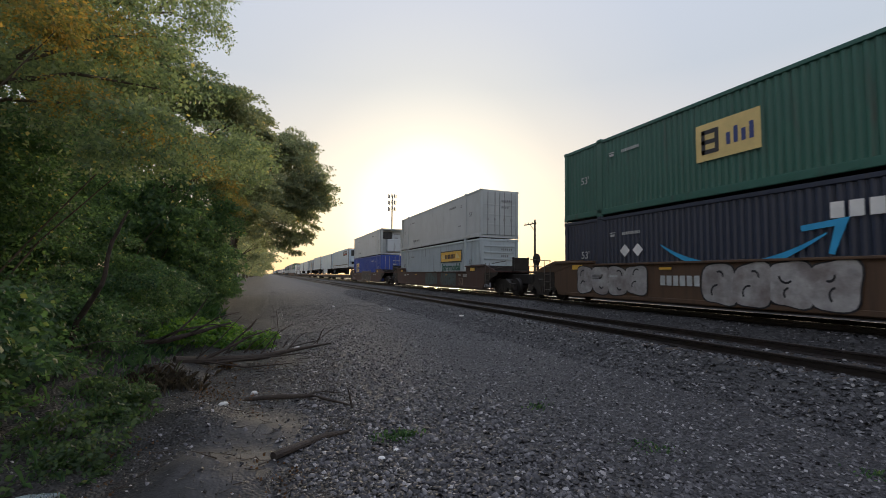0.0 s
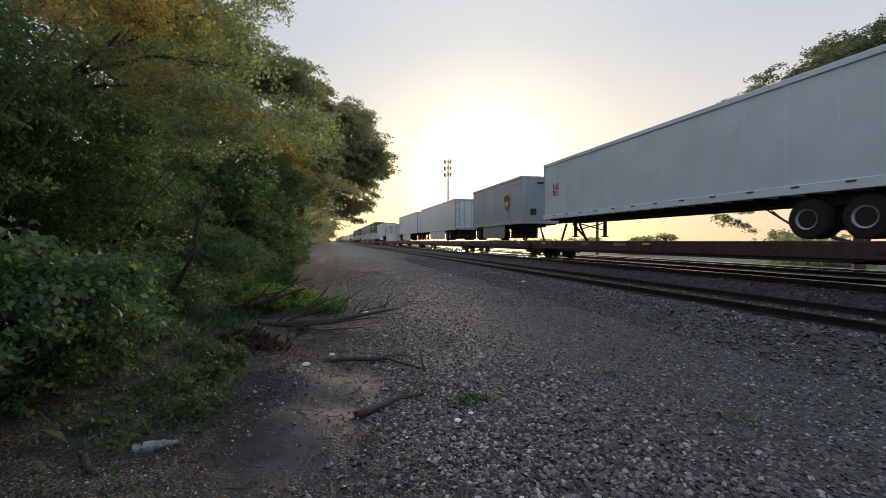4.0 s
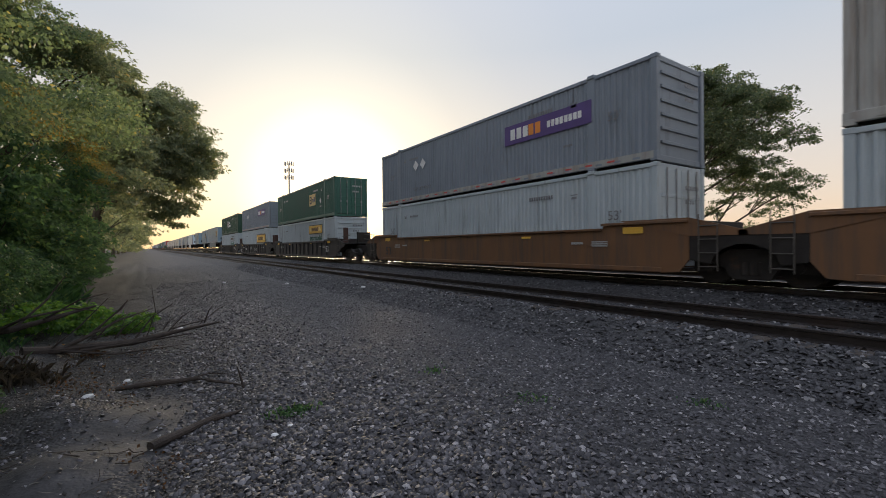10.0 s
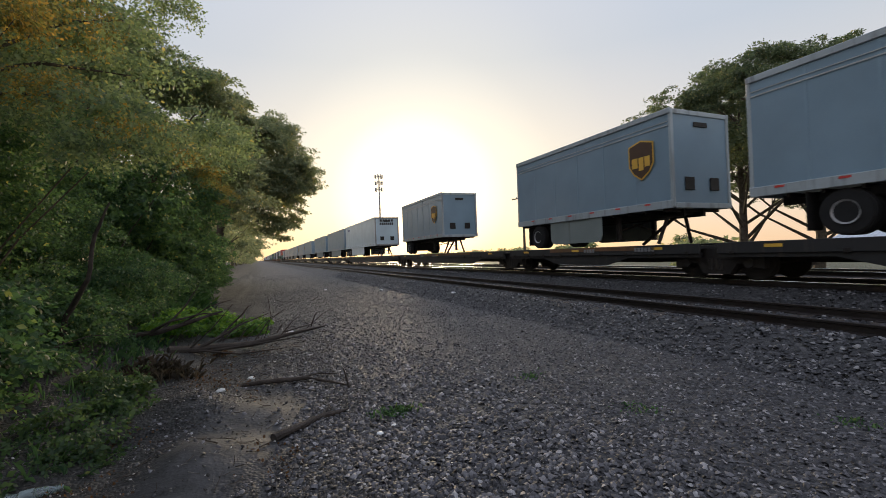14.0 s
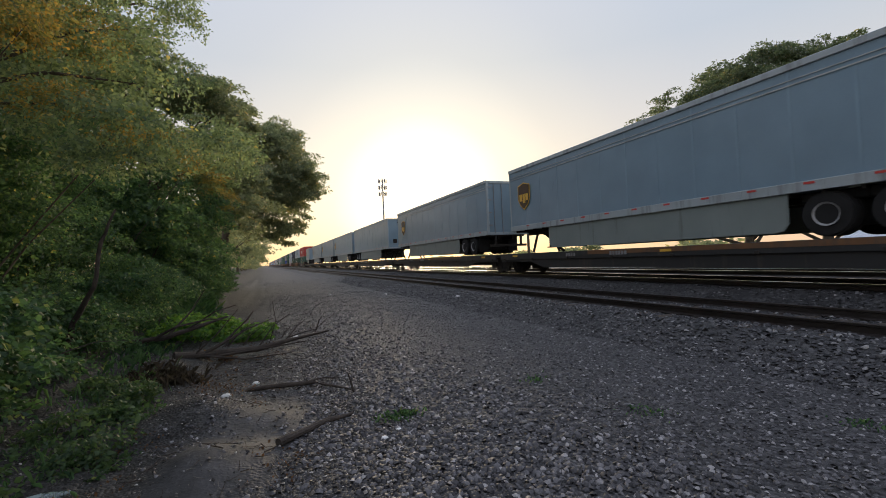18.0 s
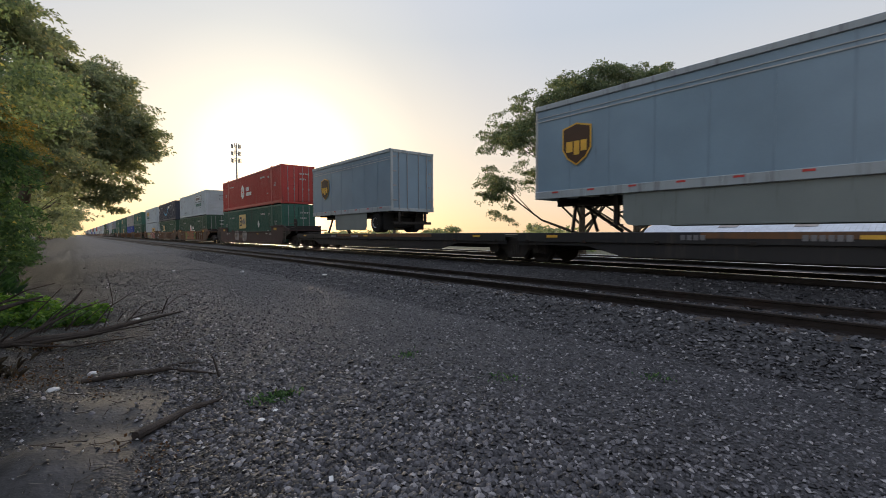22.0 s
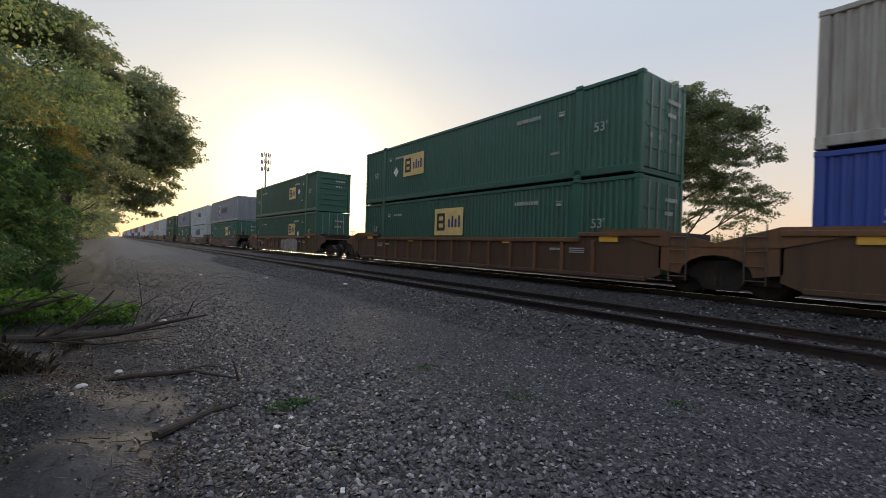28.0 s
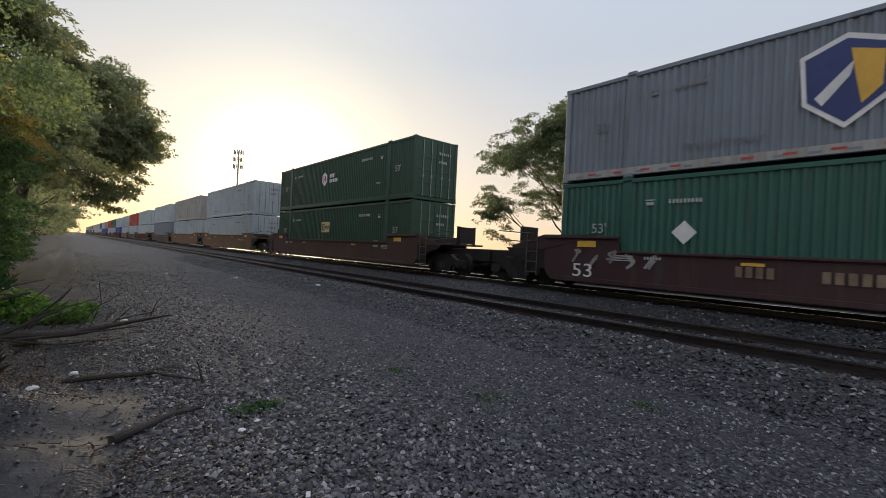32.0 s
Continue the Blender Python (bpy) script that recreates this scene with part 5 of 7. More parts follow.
def nose_bars(c, h):
    """Two lines of dark bars on the flat nose, for a name that is not lettered."""
    for z, n in ((4.62, 5), (4.28, 7)):
        bm = bmesh.new()
        w = 1.5 / n
        for i in range(n):
            box(bm, -0.75 + i * w, -0.75 + i * w + w * 0.72, -h - 0.012, -h + 0.02, z, z + 0.24)
        part("marking", bm, M["mark_black"], c)


def door_mark(c):
    bm = bmesh.new()
    box(bm, -0.95, -0.35, -8.63, -8.60, 3.7, 4.9, 0.004)
    part("door_panel", bm, M["red"], c, "flat red patch on the door")


def shield_mark(c, y, z, s=1.0):
    logo_brown(c, y, z, s, FACE - 0.02)


LOADS = []  # every load in the order of the train: kind, front, rear, build


def stack(f, r, lower, upper, well, low_flip=False, high_flip=False, low_marks=(), high_marks=(), spray=None):
    LOADS.append(("well", f, r, dict(lower=lower, upper=upper, well=well, lf=low_flip, hf=high_flip, lm=low_marks, hm=high_marks, spray=spray)))


def road(f, r, deck="red_deck", **kw):
    LOADS.append(("flat", f, r, dict(deck=deck, kw=kw)))


def spray_letters(text, y, size, material="graffiti_white", z=0.85, stretch=1.3, lean=0.0, bold=0.0):
    return lambda c, X: lettering(text, size, M[material], c, -X - 0.006, y, z, name="sprayed_letters", stretch=stretch, lean=lean, bold=bold)


def spray_blobs(y, n, w, h, material="graffiti_white", z=0.85, seed=1, second=None, edge="spray_black"):
    """Bulging sprayed shapes, as letters that nobody can read."""
    def tag(c, X):
        """Thin scrawled strokes."""
        rnd = random.Random(seed)
        bm = bmesh.new()
        for i in range(n):
            cy = y - i * w * 0.98
            line = [(cy + w * 0.5 * q, z + h * rnd.uniform(-0.45, 0.45)) for q in (0.5, -0.35, 0.3, -0.5, 0.1, -0.45)]
            for k, ((p, q), (e, f)) in enumerate(zip(line, line[1:])):
                l = math.hypot(e - p, f - q) + 1e-6
                u, v = -(f - q) / l * 0.035, (e - p) / l * 0.035
                prism(bm, [(p + u, q + v), (e + u, f + v), (e - u, f - v), (p - u, q - v)], -0.002 - 0.001 * k, 0.0)
        ob = part("sprayed_tag", bm, M[material], c)
        ob["kind"] = "stuff"
        ob.location.x = -X - 0.004
    if w < 0.6 and not second:
        return tag

    def put(c, X):
        rnd = random.Random(seed)
        for i in range(n):
            cy, cz = y - i * w * 0.98, z + rnd.uniform(-0.03, 0.03)
            p2, p3, o = rnd.uniform(0, 6), rnd.uniform(0, 6), []
            for k in range(30):
                a = k * math.tau / 30
                e = 1 + 0.05 * math.sin(2 * a + p2) + 0.06 * math.sin(3 * a + p3)
                sq = (abs(math.cos(a)) ** 4 + abs(math.sin(a)) ** 4) ** -0.25
                o.append((cy + w * 0.53 * e * sq * math.cos(a), cz + h * 0.5 * e * sq * math.sin(a)))
            mt = second if second and i % 2 else material
            shape("sprayed_edge", c, M[edge], -X - 0.002 - 0.0015 * (i % 2), [(cy + (p - cy) * 1.09, cz + (q - cz) * 1.06) for p, q in o], 0.002)
            shape("sprayed_shape", c, M[mt], -X - 0.0055 - 0.0015 * (i % 2), o, 0.002)
            # the short curls and bars inside a letter
            for k in range(2):
                a0, r0 = rnd.uniform(0, 6.28), rnd.uniform(0.14, 0.22)
                q0, q1 = cy + w * rnd.uniform(-0.12, 0.12), cz + h * (0.2 - 0.4 * k)
                arc = [a0 + m * 0.45 for m in range(6)]
                ring = [(q0 + r0 * w * math.cos(b), q1 + r0 * h * math.sin(b)) for b in arc] + [(q0 + (r0 - 0.05) * w * math.cos(b), q1 + (r0 - 0.05) * h * math.sin(b)) for b in arc[::-1]]
                shape("sprayed_line", c, M[edge], -X - 0.010 - 0.001 * k, ring, 0.003)
    return put


def spray_word(text, y0, y1, z0, z1, fill, edge=None, bold=0.04, lean=0.0, width=0.07, turn=0.0):
    """A sprayed word that fills a stretch of the side, with an outline round each letter."""
    def put(c, X):
        step = (y1 - y0) / len(text)
        for i, ch in enumerate(text):
            thin = 0.28 if ch in "I'" else 0.0
            a, b = y0 + step * (i + 0.04 + thin), y0 + step * (i + 0.96 - thin)
            low = z0 if ch != "'" else z0 + 0.7 * (z1 - z0)
            if edge:
                fitted(ch, M[edge], c, -X - 0.003, a, b, low, z1, bold, lean, "sprayed_edge", width, turn)
            fitted(ch, M[fill], c, -X - 0.008, a, b, low, z1, bold, lean, "sprayed_letter", 0.0, turn)
    return put


def spray_field(y0, y1, z0, z1, material, seed=1):
    """A flat sprayed background with an uneven rim."""
    def put(c, X):
        rnd = random.Random(seed)
        top = [(y0 + (y1 - y0) * k / 14, z1 + rnd.uniform(-0.08, 0.0)) for k in range(15)]
        low = [(y0 + (y1 - y0) * k / 14, z0 + rnd.uniform(0.0, 0.08)) for k in range(15)]
        shape("sprayed_field", c, M[material], -X - 0.0015, top + low[::-1], 0.0012)
    return put


def spray_spots(y0, y1, z0, z1, n, colours, seed, size=0.16):
    def put(c, X):
        rnd = random.Random(seed)
        for i in range(n):
            cy, cz, r = rnd.uniform(y1, y0), rnd.uniform(z0, z1), size * rnd.uniform(0.5, 1.3)
            shape("sprayed_spot", c, M[colours[i % len(colours)]], -X - 0.0025 - 0.0002 * i, [(cy + r * 1.2 * math.cos(k * math.tau / 14), cz + r * math.sin(k * math.tau / 14)) for k in range(14)], 0.0015)
    return put


def both(*puts):
    def put(c, X):
        for p in puts:
            p(c, X)
    return put


H = LENGTH / 2
CREAM, HEXA, SMILE, YEL, PUR, SHD = logo_cream, logo_hex, logo_smile, logo_panel_yellow, logo_purple, logo_shield

stack(-1.6, 15.2, "navy", "green", "brown", low_marks=[(SMILE, 1.2, 1.55, 0.85), (diamonds, 4.9, 1.6, 0.22, 2)], high_marks=[(CREAM, 1.2, 1.6, 0.86)], spray=both(spray_blobs(1.55, 4, 0.88, 1.08, seed=4, z=0.87), spray_blobs(6.9, 4, 0.85, 0.95, seed=5, z=0.9), lambda c, X: bars(c, M["code_pale"], -X - 0.006, 2.8, 0.93, 6, 0.17, 0.30)))
stack(22.6, 39.5, "white", "smooth_reefer", "rust", low_flip=True, low_marks=[(YEL, -3.8, 1.95, 0.85, "mark_green")], spray=both(spray_blobs(0.6, 4, 0.62, 0.9, "spray_teal", seed=7, z=0.8), spray_blobs(-2.6, 4, 0.68, 0.9, "spray_teal", seed=6, z=0.8), spray_letters("53", -5.75, 0.6, "code_tan", z=0.63)))
stack(47.0, 63.8, "blue", "smooth_reefer", "rust", high_flip=True, low_marks=[(CREAM, 5.0, 1.6, 0.9)], spray=both(spray_blobs(7.1, 3, 0.55, 0.6, seed=9, z=0.57), spray_blobs(4.95, 3, 0.35, 0.3, z=1.3, seed=8), spray_blobs(0.9, 6, 0.92, 1.12, "spray_black", seed=10, z=0.9, edge="graffiti_white")))
road(68.8, 86.1, doors=False, reefer=True, skirt=False, marks=[(stripes, 8.6, 5.1)])
road(89.0, 105.3, doors=False, reefer=True)
road(108.3, 125.5, doors=True, marks=[(small_mark, 7.2, 3.75), (door_mark,)], skirt=False, bottom=2.2, top=5.25)
road(128.3, 138.1, style="grey", doors=False, pup=True, marks=[(shield_mark, -2.4, 3.6, 0.75)])
road(143.7, 160.3, doors=True)
road(163.0, 179.6, doors=False, marks=[(small_mark, 6.6, 3.9)])
road(182.8, 198.7, "black_deck", doors=False, reefer=True, marks=[(big_words, -0.3, 3.58), (deck_box_marks,), (lambda c: lettering("INTERMODAL", 0.58, M["mark_purple"], c, FACE - 0.02, -0.3, 2.78, stretch=1.45),)], bottom=1.015, top=4.14, on_deck=True)
road(201.0, 217.5, "black_deck", doors=True, marks=[(lambda c: sheet("logo_panel", c, M["mark_white"], FACE - 0.02, [(5.6, 7.6, 4.1, 4.7)]),)])
stack(222.9, 239.6, "white", "green", "orange", high_marks=[(CREAM, 0.3, 1.55, 0.95), (diamonds, -4.2, 1.6, 0.26, 1)], spray=both(spray_word("E", 5.3, 4.1, 0.42, 1.35, "spray_black", bold=0.06, turn=8), spray_word("K", 4.0, 2.75, 0.32, 1.28, "spray_black", bold=0.06, turn=-9), spray_letters("53", 7.9, 0.62, "mark_black", stretch=1.1, z=0.63), lambda c, X: bars(c, M["mark_black"], -X - 0.006, -3.0, 0.9, 10, 0.16, 0.26)))
stack(243.1, 259.8, "white", "dirty_white", "orange", spray=spray_blobs(-3.0, 3, 0.7, 0.8, seed=12))
stack(263.1, 280.0, "white", "grey", "orange", high_flip=True, high_marks=[(PUR, -4.2, 1.85, 0.85), (diamonds, 4.4, 1.82, 0.26, 2)], spray=spray_letters("53", 7.3, 0.62, "mark_black", stretch=1.1, z=0.75))
stack(287.4, 304.2, "white", "green", "ribbed_black", low_flip=True, low_marks=[(YEL, -3.9, 2.1, 0.8, "mark_green")], high_marks=[(CREAM, -3.2, 1.6, 0.75), (diamonds, -5.2, 1.4, 0.22, 1)], spray=spray_letters("53", -7.1, 0.6, "mark_white", stretch=1.1))
stack(307.8, 324.4, "white", "grey", "ribbed_black", low_flip=True, high_flip=True, low_marks=[(YEL, -3.9, 1.75, 1.15)], high_marks=[(PUR, -4.3, 1.9, 0.85), (diamonds, 4.4, 1.82, 0.26, 2)], spray=both(spray_letters("125T", 7.6, 0.45, "mark_white", z=0.62), spray_blobs(1.45, 3, 0.42, 0.5, "code_pale", seed=51, z=0.9), spray_blobs(-1.2, 4, 0.4, 0.4, "code_pale", seed=52, z=0.8), lambda c, X: bars(c, M["code_pale"], -X - 0.004, 4.0, 0.85, 6, 0.13, 0.22)))
stack(327.8, 344.6, "white", "dark_green", "ribbed_black", low_flip=True, high_flip=True, low_marks=[(YEL, -3.3, 2.1, 0.85, "mark_green", "white")], high_marks=[(HEXA, 0.8, 1.6, 0.9)], spray=spray_letters("53", -7.0, 0.6, "mark_white", stretch=1.1))
road(350.4, 367.0, "dark_deck", style="grey", doors=False, marks=[(shield_mark, -6.8, 3.75, 0.8)])
road(369.2, 377.6, "dark_deck", style="grey", doors=False, pup=True, marks=[(shield_mark, -3.1, 3.75, 0.8)])
road(386.8, 395.5, "dark_deck", style="grey", doors=False, pup=True, skirt=False, marks=[(shield_mark, -2.9, 3.75, 0.8)])
road(405.0, 421.7, "dark_deck", doors=False, marks=[(nose_bars, 8.35), (lambda c: bars(c, M["mark_blue"], FACE - 0.02, 5.9, 4.5, 5, 0.2, 0.25),)])
road(423.2, 438.9, "dark_deck", style="grey", doors=False)
road(441.9, 458.4, "dark_deck", style="grey", doors=True)
road(465.2, 481.4, "dark_deck", style="grey", doors=True, marks=[(shield_mark, 6.8, 3.7, 0.8)])
road(483.8, 500.8, "dark_deck", style="grey", doors=True, marks=[(shield_mark, 6.8, 3.7, 0.8)])
road(504.4, 521.4, "dark_deck", style="grey", doors=False)
road(523.1, 539.1, "dark_deck", style="grey", doors=True, marks=[(shield_mark, 6.8, 3.7, 0.8)])
road(540.3, 556.5, "dark_deck", style="grey", doors=True, marks=[(shield_mark, 6.3, 3.7, 0.8)])
road(557.9, 574.6, "dark_deck", style="grey", doors=True, marks=[(shield_mark, 6.8, 3.7, 0.8)])
road(583.2, 592.2, "dark_deck", style="grey", doors=True, pup=True, marks=[(shield_mark, 2.7, 3.7, 0.8)])
stack(597.6, 614.2, "green", "red", "maroon", high_marks=[(HEXA, 1.4, 1.5, 0.9)], low_marks=[(CREAM, 1.6, 1.8, 1.0), (diamonds, -2.9, 1.5, 0.3, 1)], spray=spray_blobs(4.0, 4, 1.2, 0.9, "rust", seed=15, second="graffiti_white"))
stack(621.55, 638.2, "dark_green", "white", "ribbed", high_flip=True, high_marks=[(YEL, -4.1, 2.05, 0.8, "mark_green", "white")], low_marks=[(HEXA, 0.8, 1.3, 0.9)], spray=both(spray_field(3.15, -3.07, 0.36, 1.28, "spray_green", 3), spray_word("CRUE", 2.36, -2.18, 0.36, 1.4, "spray_rust", "spray_black", bold=0.05, width=0.05), spray_blobs(2.95, 1, 0.5, 0.6, "spray_black", seed=3), spray_blobs(-2.6, 2, 0.4, 0.4, "spray_black", seed=2, z=0.9)))
stack(641.8, 658.5, "dark_green", "navy", "ribbed", high_flip=True, high_marks=[(SMILE, 0.7, 1.5, 0.8), (diamonds, H - 0.7, 2.0, 0.2, 1), (diamonds, H - 0.7, 1.3, 0.2, 1)], low_marks=[(CREAM, 3.0, 1.7, 0.7), (diamonds, 5.0, 1.2, 0.25, 1)], spray=both(spray_letters("125T", 7.9, 0.4, "mark_white"), spray_word("WAD", 2.08, -1.34, 0.3, 1.22, "code_tan", bold=0.0)))
stack(661.5, 678.2, "white", "white", "ribbed", high_marks=[(YEL, 3.75, 1.85, 0.84, "mark_green")], low_marks=[(YEL, -3.5, 1.55, 0.85)], spray=both(spray_field(3.6, -1.7, 0.34, 1.40, "spray_yellow", 5), spray_spots(3.4, -1.6, 0.45, 1.2, 26, ("spray_rust", "spray_pale", "spray_yellow", "mark_green"), 8, 0.2), spray_blobs(3.15, 6, 0.72, 0.80, "spray_yellow", seed=24, z=0.84, second="spray_pale", edge="spray_blue"), spray_field(-1.72, -7.9, 0.32, 1.36, "spray_black", 6), spray_word("FIXER", -1.85, -7.0, 0.36, 1.36, "spray_red", "mark_white", bold=0.07, width=0.06), spray_spots(-7.1, -7.8, 0.4, 1.2, 5, ("spray_pale",), 9, 0.12)))
stack(685.7, 702.4, "dark_green", "green", "ribbed", high_flip=True, high_marks=[(CREAM, -0.2, 1.6, 0.75), (diamonds, -4.0, 1.7, 0.25, 1)], low_marks=[(HEXA, 0.6, 1.2, 0.7)])
stack(705.6, 722.3, "blue", "dirty_white", "ribbed")
stack(725.8, 742.5, "green", "green", "ribbed", high_marks=[(CREAM, 3.3, 1.7, 0.85), (diamonds, 4.9, 1.5, 0.25, 1)], low_marks=[(CREAM, 0.4, 1.75, 0.95)])
stack(749.8, 766.5, "green", "green", "ribbed", high_marks=[(CREAM, -3.0, 1.65, 0.75), (diamonds, -4.5, 1.65, 0.25, 1)], low_marks=[(CREAM, -3.0, 1.65, 0.75), (diamonds, -4.5, 1.3, 0.25, 1)], high_flip=True, spray=both(spray_blobs(-1.5, 4, 1.0, 0.98, "graffiti_white", seed=31, z=0.72), spray_blobs(2.2, 2, 0.5, 0.4, seed=32, z=0.7), spray_blobs(5.0, 3, 0.4, 0.4, seed=33, z=0.8)))
stack(774.3, 791.0, "green", "grey", "maroon", high_marks=[(SHD, 2.1, 1.5, 1.1)], low_marks=[(CREAM, -2.6, 1.72, 0.85), (diamonds, -4.2, 1.5, 0.3, 1)], spray=both(spray_word("TOPK", -0.35, -5.4, 0.38, 1.18, "spray_dust", None, bold=0.05, lean=0.15), spray_letters("53", 7.3, 0.6, "mark_white", stretch=1.1)))
stack(794.4, 811.1, "white", "white", "maroon", high_marks=[(SHD, 1.5, 1.6, 1.05)], low_marks=[(SHD, 3.9, 1.75, 1.48, False)], low_flip=True, spray=both(spray_word("TOPC", 6.5, 1.0, 0.32, 1.18, "spray_pale", "spray_black", bold=0.06, width=0.04), spray_blobs(-0.6, 3, 0.55, 0.4, "code_pale", seed=35, z=0.95), lambda c, X: bars(c, M["orange"], -X - 0.006, -3.05, 0.84, 4, 0.6, 0.30, 0.28, lean=-0.1), lambda c, X: sheet("logo_rule", c, M["orange"], -X - 0.006, [(-4.5, -1.5, 0.58, 0.63)])))
stack(813.8, 830.5, "green", "grey", "maroon", high_flip=True, high_marks=[(SHD, 1.7, 1.55, 1.2)], low_marks=[(CREAM, 0.1, 1.72, 0.8), (diamonds, 4.6, 1.4, 0.3, 1)], spray=both(spray_word("TOP'S", -0.65, -5.55, 0.38, 1.18, "graffiti_white", "spray_black", bold=0.02, width=0.03), spray_blobs(7.6, 5, 0.55, 0.6, seed=36, z=0.95), spray_letters("53", 7.4, 0.55, "mark_white", z=0.6)))
stack(838.1, 854.8, "dark_green", "dark_green", "rust", high_marks=[(HEXA, 0.9, 1.7, 0.6)], low_marks=[(CREAM, 0.5, 1.7, 0.5)])


def far_end():
    """The rest of the train, far down the line."""
    rnd = random.Random(5)
    f = 861.0
    for i in range(24):
        lo, hi = (("white", "white"), ("white", "dirty_white"), ("grey", "white"), ("white", "white"))[i] if i < 4 else (rnd.choice(["white", "white", "green", "blue"]), rnd.choice(["white", "white", "dirty_white", "grey", "green", "red"]))
        stack(f, f + LENGTH, lo, hi, rnd.choice(["rust", "maroon", "orange", "ribbed"]))
        f += 20.2 if (i + 1) % 3 else 24.6


far_end()


def build_train():
    n = len(LOADS)
    for i, (kind, f, r, q) in enumerate(LOADS):
        gap0 = f - LOADS[i - 1][2] if i else 7.0
        gap1 = LOADS[i + 1][1] - r if i + 1 < n else 7.0
        b0, b1 = f - gap0 / 2, r + gap1 / 2
        if kind == "flat":
            if gap0 > 7:
                b0 = f - gap0 + 1.0
            flat_car(b0, b1 if gap1 < 7 else r + 0.9, q["deck"], f, r, LOADS[i + 1][0] != "flat")
            trailer(f, r, **q["kw"])
            continue
        j0 = gap0 < 4.5 and i > 0 and LOADS[i - 1][0] == "well"
        j1 = gap1 < 4.5 and i + 1 < n and LOADS[i + 1][0] == "well"
        car = well_car(f, r, b0, b1, q["well"], j0, j1, i == n - 1)
        if q["spray"]:
            q["spray"](car, 1.53 if q["well"].startswith("ribbed") else 1.497)
        mid = r - LENGTH / 2
        container(q["lower"], mid, 0.34, q["lf"], q["lm"], f < 940)
        container(q["upper"], mid, 0.34 + BOX_H + 0.02, q["hf"], q["hm"], f < 940)
    for t in CONTAINERS.values():
        for o in (*t.children_recursive, t):
            bpy.data.objects.remove(o)


build_train()


# ---- plants ----
def leaf_cloud(name, parent, material, blobs, clusters, per, leaf, spread, seed, hollow=0.55, droop=0.0, keep=None, kind="", inner=0.10, flat=False):
    """Thousands of small folded leaves: sprays gathered on drooping pads, with shade between the pads and a thin fill of big leaves within."""
    g = np.random.default_rng(seed)
    bl = np.array(blobs, float)
    area = bl[:, 3] * bl[:, 4] + bl[:, 4] * bl[:, 5] + bl[:, 3] * bl[:, 5]
    pads = max(4, clusters // 22)
    pick = g.choice(len(bl), pads, p=area / area.sum())
    d = g.normal(size=(pads, 3))
    d /= np.linalg.norm(d, axis=1)[:, None]
    rad = hollow + (1.0 - hollow) * g.random(pads) ** 0.6
    c = bl[pick, :3] + d * bl[pick, 3:] * rad[:, None]
    wide = spread * 2.4 * g.uniform(0.55, 1.45, pads)
    # each pad reaches outwards and hangs at its rim
    o = d * np.array([1, 1, 0.0]) + 1e-3 + 0.25 * g.normal(size=(pads, 3)) * np.array([1, 1, 0])
    o /= np.linalg.norm(o, axis=1)[:, None]
    if keep is not None:
        ok = keep(c + o * wide[:, None] * 0.7)
        pads, c, d, rad, wide, o = int(ok.sum()), c[ok], d[ok], rad[ok], wide[ok], o[ok]
    tan = np.stack([-o[:, 1], o[:, 0], np.zeros(pads)], 1)
    own = np.repeat(np.arange(pads), 22)
    m = len(own)
    ang, rr = g.uniform(0, math.tau, m), np.sqrt(g.random(m)) * g.uniform(0.85, 1.2, m)
    u, w = rr * np.cos(ang) * 1.15, rr * np.sin(ang) * 0.8
    W = wide[own]
    tilt = g.uniform(-0.1, 0.55, pads)[own]
    k = c[own] + tan[own] * (u * W)[:, None] + o[own] * (w * W)[:, None]
    k[:, 2] += -W * (0.38 * (u * u + w * w) + tilt * w) * (0.3 if flat else 1.0) + g.normal(size=m) * 0.22 * spread
    away = o[own] * (0.5 + w)[:, None] + tan[own] * u[:, None]
    n = m * per
    ball = g.normal(size=(n, 3))
    ball *= (g.random(n) ** 0.4 / np.linalg.norm(ball, axis=1))[:, None]
    p = np.repeat(k, per, 0) + ball * (0.95 * spread * np.repeat(g.uniform(0.6, 1.3, m), per))[:, None] * np.array([1, 1, 0.5])
    out = np.repeat(away, per, 0) + 0.8 * ball
    out[:, 2] -= 0.45
    nor = 0.5 * np.repeat(d[own], per, 0) + np.array([0.15, -0.12, 0.42]) + 0.62 * g.normal(size=(n, 3))
    s = leaf * g.uniform(0.65, 1.45, n)
    # fewer and bigger leaves deep within
    q = int(n * inner)
    pick = g.choice(len(bl), q, p=area / area.sum())
    e = g.normal(size=(q, 3))
    e *= (g.uniform(0.15, max(hollow, 0.3) + 0.2, q) / np.linalg.norm(e, axis=1))[:, None]
    deep = bl[pick, :3] + e * bl[pick, 3:]
    if keep is not None:
        deep = deep[keep(deep + np.array([0.5, 0.0, 0.3]))]
    q = len(deep)
    p, out = np.concatenate([p, deep]), np.concatenate([out, g.normal(size=(q, 3))])
    nor, s = np.concatenate([nor, g.normal(size=(q, 3))]), np.concatenate([s, leaf * g.uniform(1.1, 1.8, q)])
    n = len(p)
    p[:, 2] -= droop * g.random(n) ** 2
    p[:, 2] = np.maximum(p[:, 2], 0.03)
    nor /= np.linalg.norm(nor, axis=1)[:, None]
    side = np.cross(nor, out)
    side /= np.linalg.norm(side, axis=1)[:, None] + 1e-9
    axis = np.cross(side, nor)
    s = s[:, None]
